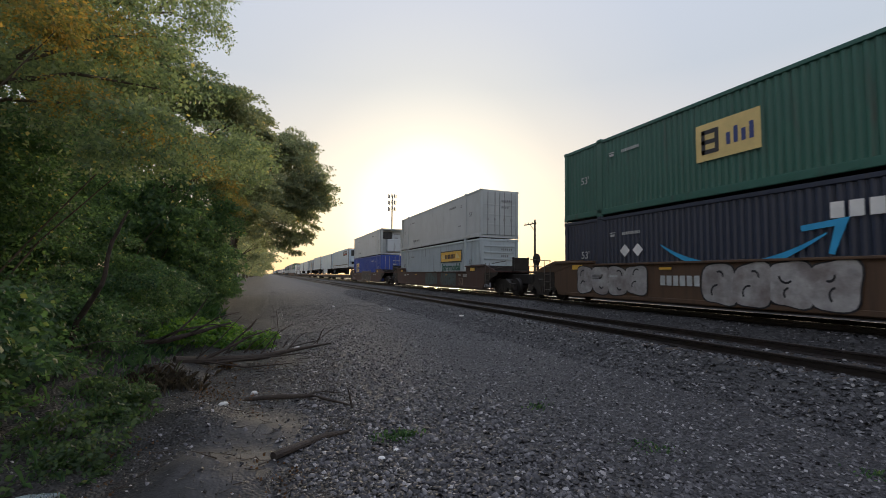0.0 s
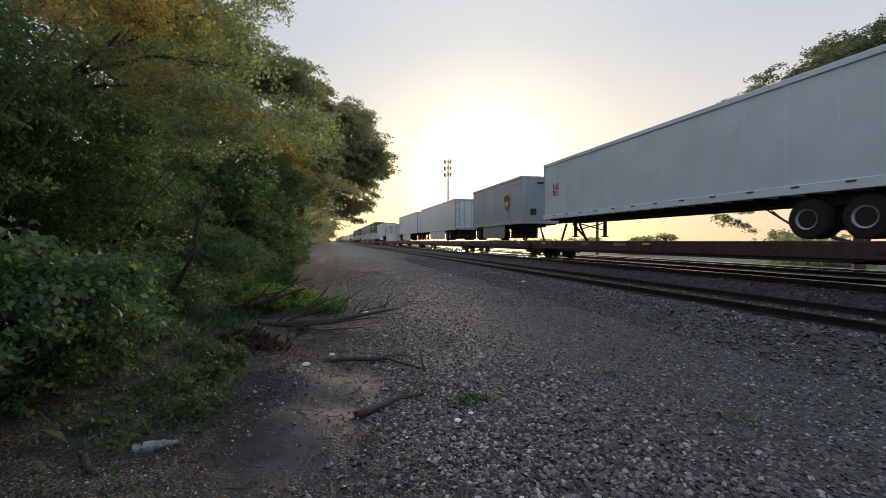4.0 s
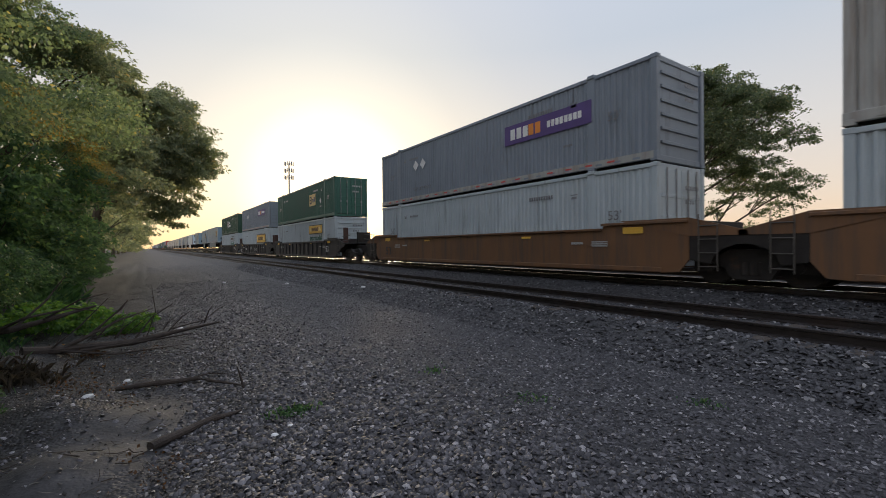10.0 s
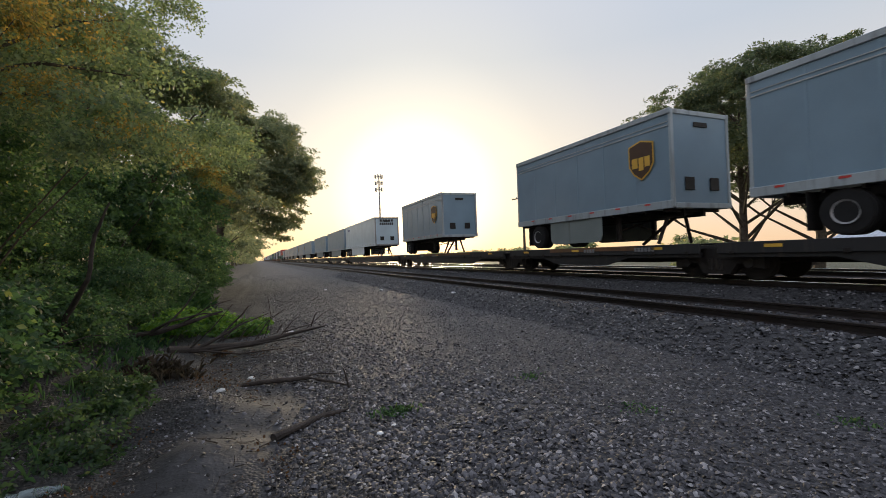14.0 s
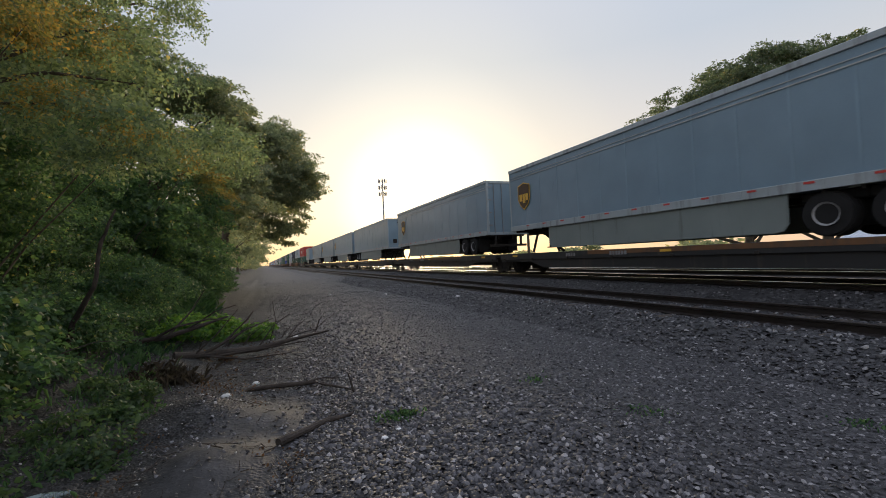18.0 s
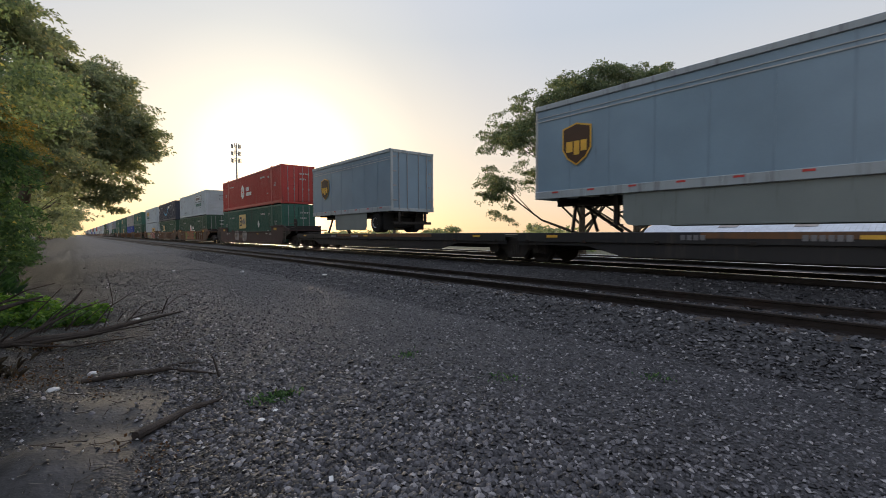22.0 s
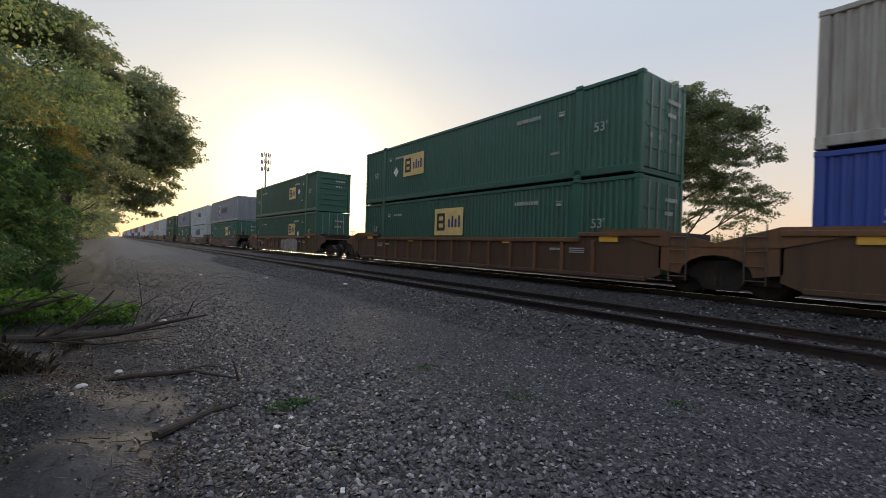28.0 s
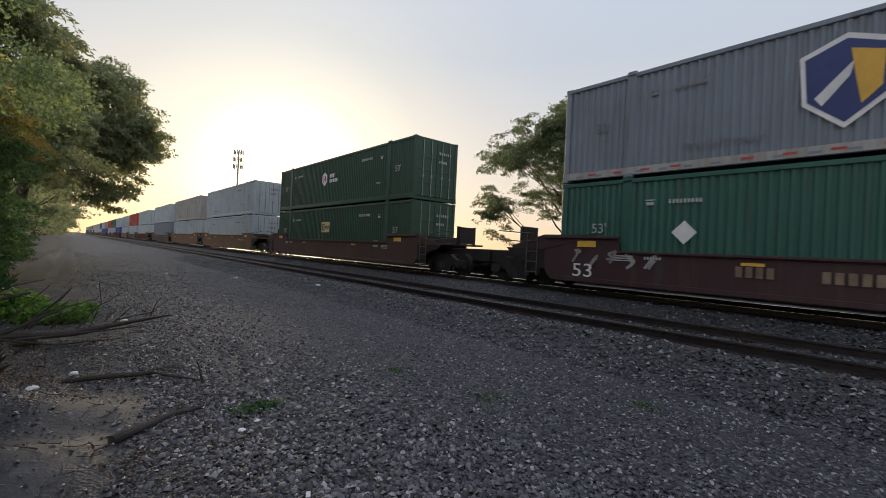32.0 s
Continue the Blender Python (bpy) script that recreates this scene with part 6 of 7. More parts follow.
    # four-cornered folded leaves near by, three-cornered ones on the farther trees
    if leaf < 0.09:
        v, k = np.stack([p, p + axis * s * 0.42 + side * s * 0.33 + nor * s * 0.09, p + axis * s, p + axis * s * 0.42 - side * s * 0.33 + nor * s * 0.09], 1).reshape(-1, 3), 4
    else:
        v, k = np.stack([p + side * s * 0.36, p + axis * s * 1.05, p - side * s * 0.36], 1).reshape(-1, 3), 3
    me = bpy.data.meshes.new(name)
    me.vertices.add(len(v))
    me.vertices.foreach_set("co", v.astype(np.float32).ravel())
    me.loops.add(len(v))
    me.loops.foreach_set("vertex_index", np.arange(len(v), dtype=np.int32))
    me.polygons.add(n)
    me.polygons.foreach_set("loop_start", np.arange(0, len(v), k, dtype=np.int32))
    me.update(calc_edges=True)
    me.materials.append(material)
    ob = new(name, me)
    ob.parent = parent
    if kind:
        ob["kind"] = kind
    return ob


def limbs(bm, base, top, r, rnd, spread, count, lean=(0, 0), rise=(0.45, 0.95), taper=0.6, low=0.18, keep=None):
    """A trunk from base to top with forking limbs; gives the tips."""
    base, top = Vector(base), Vector(top)
    pts = [base.lerp(top, f) + Vector((rnd.uniform(-1, 1), rnd.uniform(-1, 1), 0)) * 0.25 * (0 < f < 1) for f in (0, 0.2, 0.45, 0.7, 1)]
    tube(bm, pts, [r * k for k in (1.25, 1.0, 0.8, 0.55, 0.2)], 9)
    tips = []

    def inside(s, e):
        """Draw a limb's end back until it lies within the crown."""
        for k in range(14):
            if keep is None or keep(np.array([s + (e - s) * 1.12]))[0]:
                break
            e = s.lerp(e, 0.9)
        return e
    for i in range(count):
        f = low + (0.93 - low) * i / count
        s = base.lerp(top, f)
        a = i * 2.4 + rnd.uniform(-0.5, 0.5)
        L = spread * (1.1 - taper * f) * rnd.uniform(0.8, 1.2)
        e = s + Vector((math.cos(a) * L + lean[0] * L, math.sin(a) * L + lean[1] * L, L * rnd.uniform(*rise)))
        e = inside(s, e)
        m = s.lerp(e, 0.5) + Vector((0, 0, -0.08 * L))
        tube(bm, [s, m, e], [r * 0.5 * (1.1 - f), r * 0.3 * (1.1 - f), r * 0.06], 6)
        tips.append(e)
        for k in range(3):
            b = a + rnd.uniform(-1.0, 1.0)
            q = m.lerp(e, rnd.uniform(0.1, 0.8))
            w = inside(q, q + Vector((math.cos(b), math.sin(b), rnd.uniform(0.2, 0.9))) * L * 0.5)
            tube(bm, [q, q.lerp(w, 0.5) + Vector((0, 0, 0.05 * L)), w], [r * 0.17, r * 0.1, r * 0.025], 5)
            tips.append(w)
    return tips


def tree(label, base, top, r, spread, count, leaves, material, seed, clusters, per=9, leaf=0.13, fluff=0.42, extra=(), lean=(0, 0), squash=0.7, group="", hollow=0.4, limb_blob=0.34, rise=(0.45, 0.95), taper=0.6, keep=None, low=0.18):
    """A tapered trunk with limbs, and a crown of leaf sprays round the limbs' ends."""
    rnd = random.Random(seed)
    t = thing("tree", label, "tree", group)
    bm = bmesh.new()
    tips = limbs(bm, base, top, r, rnd, spread, count, lean, rise, taper, low, keep)
    part("trunk", bm, M["bark"], t)
    blobs = [(*p, *(spread * limb_blob * rnd.uniform(0.75, 1.25) * k for k in (1, 1, squash))) for p in tips] + list(extra)
    leaf_cloud("crown", t, LEAF[material], blobs, clusters, per, leaf, fluff, seed, hollow, keep=keep)
    return t


def bush(label, blobs, clusters, material, seed, per=8, leaf=0.075, fluff=0.16, stems=6, root=-0.35):
    b = thing("bush", label, "bush", "bushes along the gravel")
    rnd = random.Random(seed)
    bm = bmesh.new()
    for i in range(stems):
        x, y, z, rx, ry, rz = blobs[i % len(blobs)]
        p0 = Vector((x + root + rnd.uniform(-0.3, 0.2), y + rnd.uniform(-0.4, 0.4), ground_z(x + root, y) - 0.05))
        p2 = Vector((x + rnd.uniform(-0.5, 0.2) * rx, y + rnd.uniform(-0.4, 0.4) * ry, z + rz * 0.2))
        tube(bm, [p0, p0.lerp(p2, 0.5) + Vector((rnd.uniform(-0.2, 0.2), rnd.uniform(-0.2, 0.2), 0.1)), p2], [0.02, 0.014, 0.005], 5)
    part("stem", bm, M["bark"], b)["kind"] = "stuff"
    leaf_cloud("foliage", b, LEAF[material], blobs, clusters, per, leaf, fluff, seed, 0.72)
    return b


def tree_line(c):
    """The ragged side that the tall trees turn to the open gravel, stepping back with height."""
    k = c[:, 1] / 25.0
    edge = np.interp(c[:, 2] / k, [0, 9.5, 10.5, 12, 15, 20], [0.6, 0.1, -0.7, -1.7, -2.6, -3.6]) * k
    bump = 0.45 * np.sin(2.3 * c[:, 2] + 1.3 * c[:, 1]) * np.cos(1.7 * c[:, 1]) + 0.25 * np.sin(5.1 * c[:, 2])
    return c[:, 0] < edge + 0.15 + bump


def leaning_crown(c):
    d = (c - np.array([0.4, 38.0, 8.7])) / np.array([4.5, 5.2, 5.4])
    bump = 0.2 * np.sin(2.1 * c[:, 0] + 1.9 * c[:, 2]) * np.cos(1.3 * c[:, 1] + 0.9 * c[:, 2])
    return (d ** 2).sum(1) < 1 + bump


def left_side():
    rnd = random.Random(3)
    # tall trees behind the bushes
    tree("tall leafy tree with golden-tinged leaves over the bushes", (-7.0, 9.0, 0.5), (-6.4, 9.5, 12.5), 0.28, 4.6, 12, 0, "tall", 11, 9500, 19, 0.055, 0.23, keep=tree_line, group="trees along the gravel", hollow=0.6, extra=[(-4.3, 8.5, 5.6, 1.6, 2.2, 1.8), (-4.0, 6.5, 4.6, 1.2, 1.6, 1.3), (-4.6, 11.5, 6.2, 1.8, 2.2, 2.0), (-4.2, 9.5, 8.2, 1.6, 2.2, 1.6)])
    tree("tall leafy tree over the bushes", (-6.6, 16.5, 0.5), (-6.0, 17.0, 14.0), 0.3, 4.8, 13, 0, "tall", 12, 9500, 15, 0.082, 0.25, keep=tree_line, group="trees along the gravel", hollow=0.6)
    tree("leafy tree with an uneven crown beside the gravel", (-5.6, 25.0, 0.4), (-4.6, 25.5, 12.2), 0.28, 4.4, 13, 0, "tree", 13, 8500, 11, 0.125, 0.28, keep=tree_line, group="trees along the gravel", hollow=0.6)
    tree("dense dark tree leaning out over the gravel", (-3.6, 38.0, 0.3), (-0.6, 38.0, 12.6), 0.32, 5.0, 15, 0, "tree", 14, 12500, 10, 0.155, 0.32, keep=leaning_crown, hollow=0.45, extra=[(0.3, 38, 8.2, 4.2, 4.5, 4.6), (1.7, 38, 6.6, 2.9, 3.2, 3.2), (-1.7, 37, 10, 3.5, 3.5, 3.6), (2.0, 38, 4.7, 1.9, 2.0, 0.8), (0.2, 37, 5.2, 2.2, 2.4, 1.4), (0.3, 36.5, 8.8, 3.0, 3.0, 3.6)], group="trees along the gravel", lean=(0.15, 0), low=0.36)
    for i in range(14):
        y = 52 + i * 17 + rnd.uniform(-3, 3)
        tree("distant leafy tree along the line", (-6.0 + rnd.uniform(-1, 1), y, 0.4), (-5.0, y, rnd.uniform(8, 12)), 0.28, 4.4, 9, 0, "tree", 30 + i, 620, 7, 0.30, 0.6, extra=[(-4.5, y, 5, 4, 5, 4.5)], group="trees along the gravel")
    # bushes: two rows, low in front and high behind, thick with creepers
    y, k = 3.4, 0
    while y < 40:
        near = y < 15
        low = [(-3.2 + rnd.uniform(-0.5, 0.4), y + rnd.uniform(-0.4, 0.4) + j * 0.5, rnd.uniform(0.45, 1.5), *(rnd.uniform(0.5, 0.85),) * 2, rnd.uniform(0.45, 0.75)) for j in range(6)]
        bush("dense green bush at the edge of the gravel", low, (2300 if y < 8 else 2700) if near else 900, "bush", 60 + k, 8, (0.062 if y < 8 else 0.052) if near else 0.09, 0.13 if near else 0.2)
        high = [(-4.2 + rnd.uniform(-0.6, 0.5), y + j * 0.6, rnd.uniform(3.1, 4.5) if y < 9 and j < 4 else rnd.uniform(1.6, 4.2), *(rnd.uniform(0.8, 1.35),) * 2, rnd.uniform(0.7, 1.2)) for j in range(6)]
        bush("tall bush overgrown with creepers", high, 2900 if near else 1100, "creeper", 90 + k, 11 if near else 6, 0.050 if near else 0.12, 0.17 if near else 0.24)
        y += 2.9
        k += 1
    # added backing row blocks sky light so the hollow behind the creepers stays dark
    for i, y in enumerate((4.5, 9.0, 13.5, 18.0)):
        bush("added thick bush blocking sky behind the creepers", [(-7.2 + rnd.uniform(-0.4, 0.4), y + 1.5 * j, rnd.uniform(1.0, 4.2), 1.4, 1.4, 1.4) for j in range(-1, 4)], 900, "bush", 170 + i, 9, 0.19, 0.32)
    bush("high mound of creepers with golden tips", [(-2.9, 20.5, 3.6, 1.5, 2.6, 2.4), (-2.8, 24.0, 2.8, 1.3, 2.5, 2.3), (-3.6, 16.5, 4.4, 1.6, 2.5, 2.4)], 3000, "creeper", 140, 8, 0.11, 0.24)
    for blobs, n in (([(-2.35, 5.6, 4.45, 0.5, 0.5, 0.22), (-2.4, 6.4, 4.65, 0.5, 0.6, 0.25), (-2.5, 7.3, 5.0, 0.5, 0.6, 0.25), (-2.5, 8.6, 5.5, 0.5, 0.7, 0.25), (-2.3, 6.75, 3.95, 0.22, 0.26, 0.16), (-2.4, 5.0, 3.75, 0.3, 0.3, 0.18)], 520), ([(-1.9, 8.4, 4.2, 0.2, 0.3, 0.25), (-1.9, 8.5, 3.75, 0.18, 0.25, 0.2), (-1.8, 11.0, 4.5, 0.25, 0.5, 0.25), (-1.8, 12.4, 4.55, 0.25, 0.5, 0.25)], 300), ([(-1.75, 14.6, 4.75, 0.3, 0.8, 0.3), (-1.6, 16.6, 4.9, 0.3, 0.8, 0.35), (-1.5, 18.8, 4.95, 0.3, 0.9, 0.4), (-1.3, 20.8, 4.6, 0.3, 0.8, 0.4)], 420)):
        bush("creeper with golden sunlight coloured into its leaves, hanging in trees", blobs, n, "golden", 141 + n, 15, 0.036, 0.15, stems=2, root=-2.6)
    bush("bright green low plants by the fallen branch", [(-1.7, 11.5, 0.35, 0.7, 0.8, 0.36), (-1.0, 11.7, 0.28, 0.6, 0.6, 0.3), (-0.3, 11.6, 0.2, 0.5, 0.4, 0.22)], 900, "bright", 142, 8, 0.075, 0.10)


left_side()


def crown_edge(c):
    """The rounded, uneven outline that the two open trees share."""
    d = c - np.array([25.7, 15.3, 6.15])
    q = (0.86 * d[:, 0] + 0.51 * d[:, 1]) / 6.0
    w = (-0.51 * d[:, 0] + 0.86 * d[:, 1]) / 8.7
    h = d[:, 2] / 6.0
    bump = 0.13 * np.sin(3.1 * c[:, 0] + 1.7 * c[:, 2]) * np.cos(2.3 * c[:, 1] - 1.1 * c[:, 2])
    return q * q + w * w + h * h < 1 + bump


def right_side():
    tree("spreading tree with open twigs beyond the tracks", (25.4, 16.3, 0.0), (25.7, 16.5, 9.6), 0.22, 5.9, 26, 0, "dark_tree", 201, 12500, 10, 0.095, 0.22, keep=crown_edge, extra=[(25.2, 16.2, 7.4, 4.3, 5.2, 3.9), (22.0, 20.6, 5.2, 1.8, 2.0, 1.5), (21.6, 20.6, 2.9, 1.3, 1.6, 0.8), (23.0, 18.6, 9.2, 2.0, 2.2, 1.7), (24.6, 16.4, 10.6, 2.6, 2.6, 1.2), (26.2, 14.0, 10.8, 2.6, 2.6, 1.1)], group="trees beyond the tracks", squash=0.75, hollow=0.2, limb_blob=0.22, rise=(0.5, 1.25), taper=0.45, low=0.13)
    tree("open-crowned tree with forked limbs beyond the tracks", (26.6, 13.4, 0.0), (26.9, 13.3, 9.8), 0.22, 5.2, 26, 0, "dark_tree", 202, 11500, 10, 0.095, 0.22, extra=[(26.6, 13.6, 7.0, 3.9, 4.6, 3.8), (29.0, 10.6, 5.0, 1.8, 2.2, 1.6), (29.2, 9.8, 3.0, 1.3, 1.6, 0.8), (27.5, 11.2, 9.0, 2.2, 2.4, 1.6)], keep=crown_edge, group="trees beyond the tracks", squash=0.75, hollow=0.2, limb_blob=0.22, rise=(0.5, 1.25), taper=0.45, low=0.13)
    tree("dark leafy tree beyond the tracks", (29.0, -0.4, 0.0), (29.0, -0.6, 9.0), 0.3, 3.6, 12, 0, "dark_tree", 203, 5000, 11, 0.13, 0.32, group="trees beyond the tracks", extra=[(29, -0.5, 5.5, 2.6, 2.6, 3.5)])
    rnd = random.Random(8)
    for i in range(26):
        y = 25 + i * 14
        x = 40 + i * 4 + rnd.uniform(-6, 6)
        bush("distant bush on the skyline", [(x, y, 0.9, 3.5, 4, 1.7), (x + 4, y + 3, 0.8, 3, 3, 2.0)], 260, "tree", 300 + i, 7, 0.4, 0.7)


right_side()


# ---- beyond the tracks: mast, pole, shed ----
def mast():
    t = thing("radio_mast", "tall slim radio mast with antenna panels", "mast", m=pose(61.2, 230, -0.3))
    bm = bmesh.new()
    tube(bm, [(0, 0, 0), (0, 0, 22), (0, 0, 45.5)], [0.55, 0.42, 0.3], 12)
    part("pole", bm, M["galvanised"], t)
    for z in (45.0, 41.5, 38.0):
        bm = bmesh.new()
        for k in range(3):
            a = k * math.tau / 3 + 0.4
            d = Vector((math.cos(a), math.sin(a), 0))
            bar(bm, d * 0.3 + Vector((0, 0, z)), d * 1.8 + Vector((0, 0, z)), 0.07)
        r = part("antenna_mount", bm, M["galvanised"], t)
        for k in range(3):
            a = k * math.tau / 3 + 0.4
            d, s = Vector((math.cos(a), math.sin(a), 0)), Vector((-math.sin(a), math.cos(a), 0))
            for q in (-0.9, 0.0, 0.9):
                c = d * 1.9 + s * q
                bm = bmesh.new()
                box(bm, c.x - 0.16, c.x + 0.16, c.y - 0.16, c.y + 0.16, z - 1.1, z + 0.9, 0.03)
                part("antenna_panel", bm, M["galvanised"], r)



mast()


def shed():
    t = thing("long_shed", "long low shed with a pale sheet metal roof", "shed", m=pose(75, 12, -0.3))
    bm = bmesh.new()
    box(bm, 0, 14, -34, 24, 0, 1.7)
    part("wall", bm, M["wall_paint"], t)
    bm = bmesh.new()
    prism(bm, [(-34.5, 0), (24.5, 0), (24.5, 0.06), (-34.5, 0.06)], 0, 1)
    for v in bm.verts:
        f = v.co.x
        v.co.x, v.co.z = -0.8 + f * 8.0, v.co.z + 1.5 + f * 2.4
    roof = part("roof", bm, M["metal_roof"], t)
    bm = bmesh.new()
    a, b = Vector((-0.8, 0, 1.58)), Vector((7.2, 0, 3.98))
    for k in range(98):
        y = -34.2 + k * 0.6
        bar(bm, a + Vector((0, y, 0)), b + Vector((0, y, 0)), 0.035, 4)
    part("seam", bm, M["metal_roof"], roof)["kind"] = "stuff"
    # dull grey skylight sheets along the slope
    for y in (10.6, 1.0, -9.0, -19.0):
        bm = bmesh.new()
        prism(bm, [(y, 0), (y + 2.6, 0), (y + 2.6, 0.05), (y, 0.05)], 0, 1)
        for v in bm.verts:
            f = 0.45 + 0.4 * v.co.x
            v.co.x, v.co.z = -0.8 + f * 8.0, v.co.z + 1.6 + f * 2.4
        part("skylight", bm, M["wall_paint"], roof, "dull grey skylight sheet")
    t2 = thing("warehouse", "dull flat-roofed warehouse with roof units", "warehouse", m=pose(105, 8, -0.3))
    bm = bmesh.new()
    box(bm, 0, 25, -60, 26, 0, 6.0)
    box(bm, -0.3, 25.3, -60.3, 26.3, 6.0, 6.35)
    part("wall", bm, M["wall_paint"], t2)
    for y in (17, 7, -14, -30):
        bm = bmesh.new()
        box(bm, 2, 5, y - 2, y + 2, 6.35, 7.0, 0.05)
        part("roof_unit", bm, M["galvanised"], t2)


shed()


def poles():
    for x, y in ((30.0, 45.5), (30.0, -6.0)):
        t = thing("utility_pole", "timber utility pole with one crossarm", "utility pole", "poles beyond the tracks", m=pose(x, y, -0.2))
        bm = bmesh.new()
        tube(bm, [(0, 0, 0), (0, 0, 4), (0, 0, 8.9)], [0.17, 0.15, 0.11], 10)
        part("pole", bm, M["bark"], t)
        bm = bmesh.new()
        box(bm, -0.05, 0.05, -0.3, 2.4, 8.4, 8.52, 0.01)
        bar(bm, (0, 0, 7.5), (0, 1.1, 8.42), 0.03)
        part("crossarm", bm, M["bark"], t)
        for q in (0.6, 1.4, 2.2):
            bm = bmesh.new()
            drum(bm, (0, q, 8.6), (0, 0, 1), 0.05, 0.16, 10)
            part("insulator", bm, M["galvanised"], t)


poles()


# ---- loose stone ----
def stones(name, label, places, sizes, material, seed):
    """Thousands of small angular stones, each an uneven lump with a flat top."""
    g = np.random.default_rng(seed)
    n = len(places)
    base = np.array([(1, 0.1, -0.1), (0.3, 0.95, 0.1), (-0.75, 0.7, -0.1), (-0.85, -0.6, 0.1), (0.35, -1, -0.1), (0.45, 0.1, 0.8), (-0.35, 0.3, 0.8), (-0.15, -0.45, 0.8)], float)
    v = base[None] * g.uniform(0.75, 1.2, (n, 8, 1)) + g.uniform(-0.18, 0.18, (n, 8, 3))
    v *= (sizes[:, None] * np.stack([np.ones(n), g.uniform(0.5, 0.95, n), g.uniform(0.4, 0.8, n)], 1))[:, None, :]
    a, t = g.uniform(0, math.tau, n), g.normal(0, 0.45, n)
    c, s, ct, st = np.cos(a), np.sin(a), np.cos(t), np.sin(t)
    x, y, z = v[..., 0] * ct[:, None] - v[..., 2] * st[:, None], v[..., 1], v[..., 0] * st[:, None] + v[..., 2] * ct[:, None]
    v = np.stack([x * c[:, None] - y * s[:, None], x * s[:, None] + y * c[:, None], z], -1) + places[:, None, :]
    # five corners below, a three-cornered flat top
    tri = np.array([(5, 6, 7), (0, 1, 5), (1, 6, 5), (1, 2, 6), (2, 3, 6), (3, 7, 6), (3, 4, 7), (4, 5, 7), (4, 0, 5)])
    f = (tri[None] + 8 * np.arange(n)[:, None, None]).reshape(-1)
    me = bpy.data.meshes.new(name)
    me.vertices.add(n * 8)
    me.vertices.foreach_set("co", v.astype(np.float32).ravel())
    me.loops.add(len(f))
    me.loops.foreach_set("vertex_index", f.astype(np.int32))
    me.polygons.add(len(f) // 3)
    me.polygons.foreach_set("loop_start", np.arange(0, len(f), 3, dtype=np.int32))
    me.update(calc_edges=True)
    me.materials.append(M[material])
    tagged(new(name, me), label, "gravel", kind="stuff")


def loose_stone():
    g = np.random.default_rng(77)

    def lay(x, y, r, lift=0.2):
        return np.stack([x, y, np.array([ground_z(a, b) for a, b in zip(x, y)]) + r * lift], 1)
    # the gravel strip: coarse by the dirt, fine where wheels have run
    n = 120000
    d, a = 2.0 + 24.0 * g.random(n) ** 1.6, g.uniform(-0.62, 1.75, n)
    x, y = d * np.sin(a), d * np.cos(a)
    edge = np.array([noise.noise((p * 0.7, q * 0.7, 3)) for p, q in zip(x, y)])
    dusty = ((x + 0.25 + 0.41 * (4.75 - y)) / 0.55) ** 2 + ((y - 4.75) / 1.5) ** 2 < 0.8 + 0.5 * edge
    keep = (~dusty | (g.random(n) < 0.12)) & (x > -0.9 + 0.9 * edge) & (x < 6.6) & ((x > 0.35 + 0.8 * edge) | (g.random(n) < 0.22))
    x, y = x[keep], y[keep]
    coarse = np.clip(1.4 - np.abs(x - 1.3) / 2.6, 0.55, 1.0)
    r = (0.010 + 0.028 * coarse * g.random(len(x)) ** 1.3 + 0.004 * g.random(len(x)))
    stones("gravel", "loose grey crushed stone", lay(x, y, r), r, "stone", 1)
    n = 26000
    d, a = 12.0 + 40 * g.random(n) ** 1.1, g.uniform(-0.12, 0.75, n)
    x, y = d * np.sin(a), d * np.cos(a)
    keep = (x > 0.0) & (x < 6.4)
    x, y = x[keep], y[keep]
    r = 0.016 + 0.02 * g.random(len(x)) ** 2
    stones("gravel", "loose grey crushed stone farther along", lay(x, y, r), r, "stone", 2)
    n = 34000
    x, y = g.uniform(-2.4, 1.2, n), 2.8 + 11 * g.random(n) ** 1.3
    bare = np.array([noise.noise((p * 0.9, q * 0.9, 7)) for p, q in zip(x, y)]) < 0.12 + 0.3 * g.random(n)
    dusty = ((x + 0.25 + 0.41 * (4.75 - y)) / 0.55) ** 2 + ((y - 4.75) / 1.5) ** 2 < 0.9
    bare &= ~dusty | (g.random(n) < 0.15)
    x, y = x[bare], y[bare]
    n = len(x)
    r = np.where(x < 0.0, 0.004 + 0.011 * g.random(n) ** 2.2, 0.006 + 0.018 * g.random(n) ** 2.0)
    stones("dirt_debris", "wood chips, clods and small stones on the dirt", lay(x, y, r, 0.5), r, "debris", 4)
    # the shoulders of the ballast
    n = 34000
    x = np.where(g.random(n) < 0.55, g.uniform(5.9, 8.0, n), g.uniform(8.6, 11.6, n))
    y = -1.5 + 42 * g.random(n) ** 1.5
    keep = (np.abs(x - NEAR_X - HALF_GAUGE) > 0.1) & (np.abs(x - NEAR_X + HALF_GAUGE) > 0.1)
    x, y = x[keep], y[keep]
    r = 0.02 + 0.028 * g.random(len(x)) ** 1.3
    stones("ballast", "coarse dark ballast stones along the rails", lay(x, y, r), r, "ballast", 3)


loose_stone()


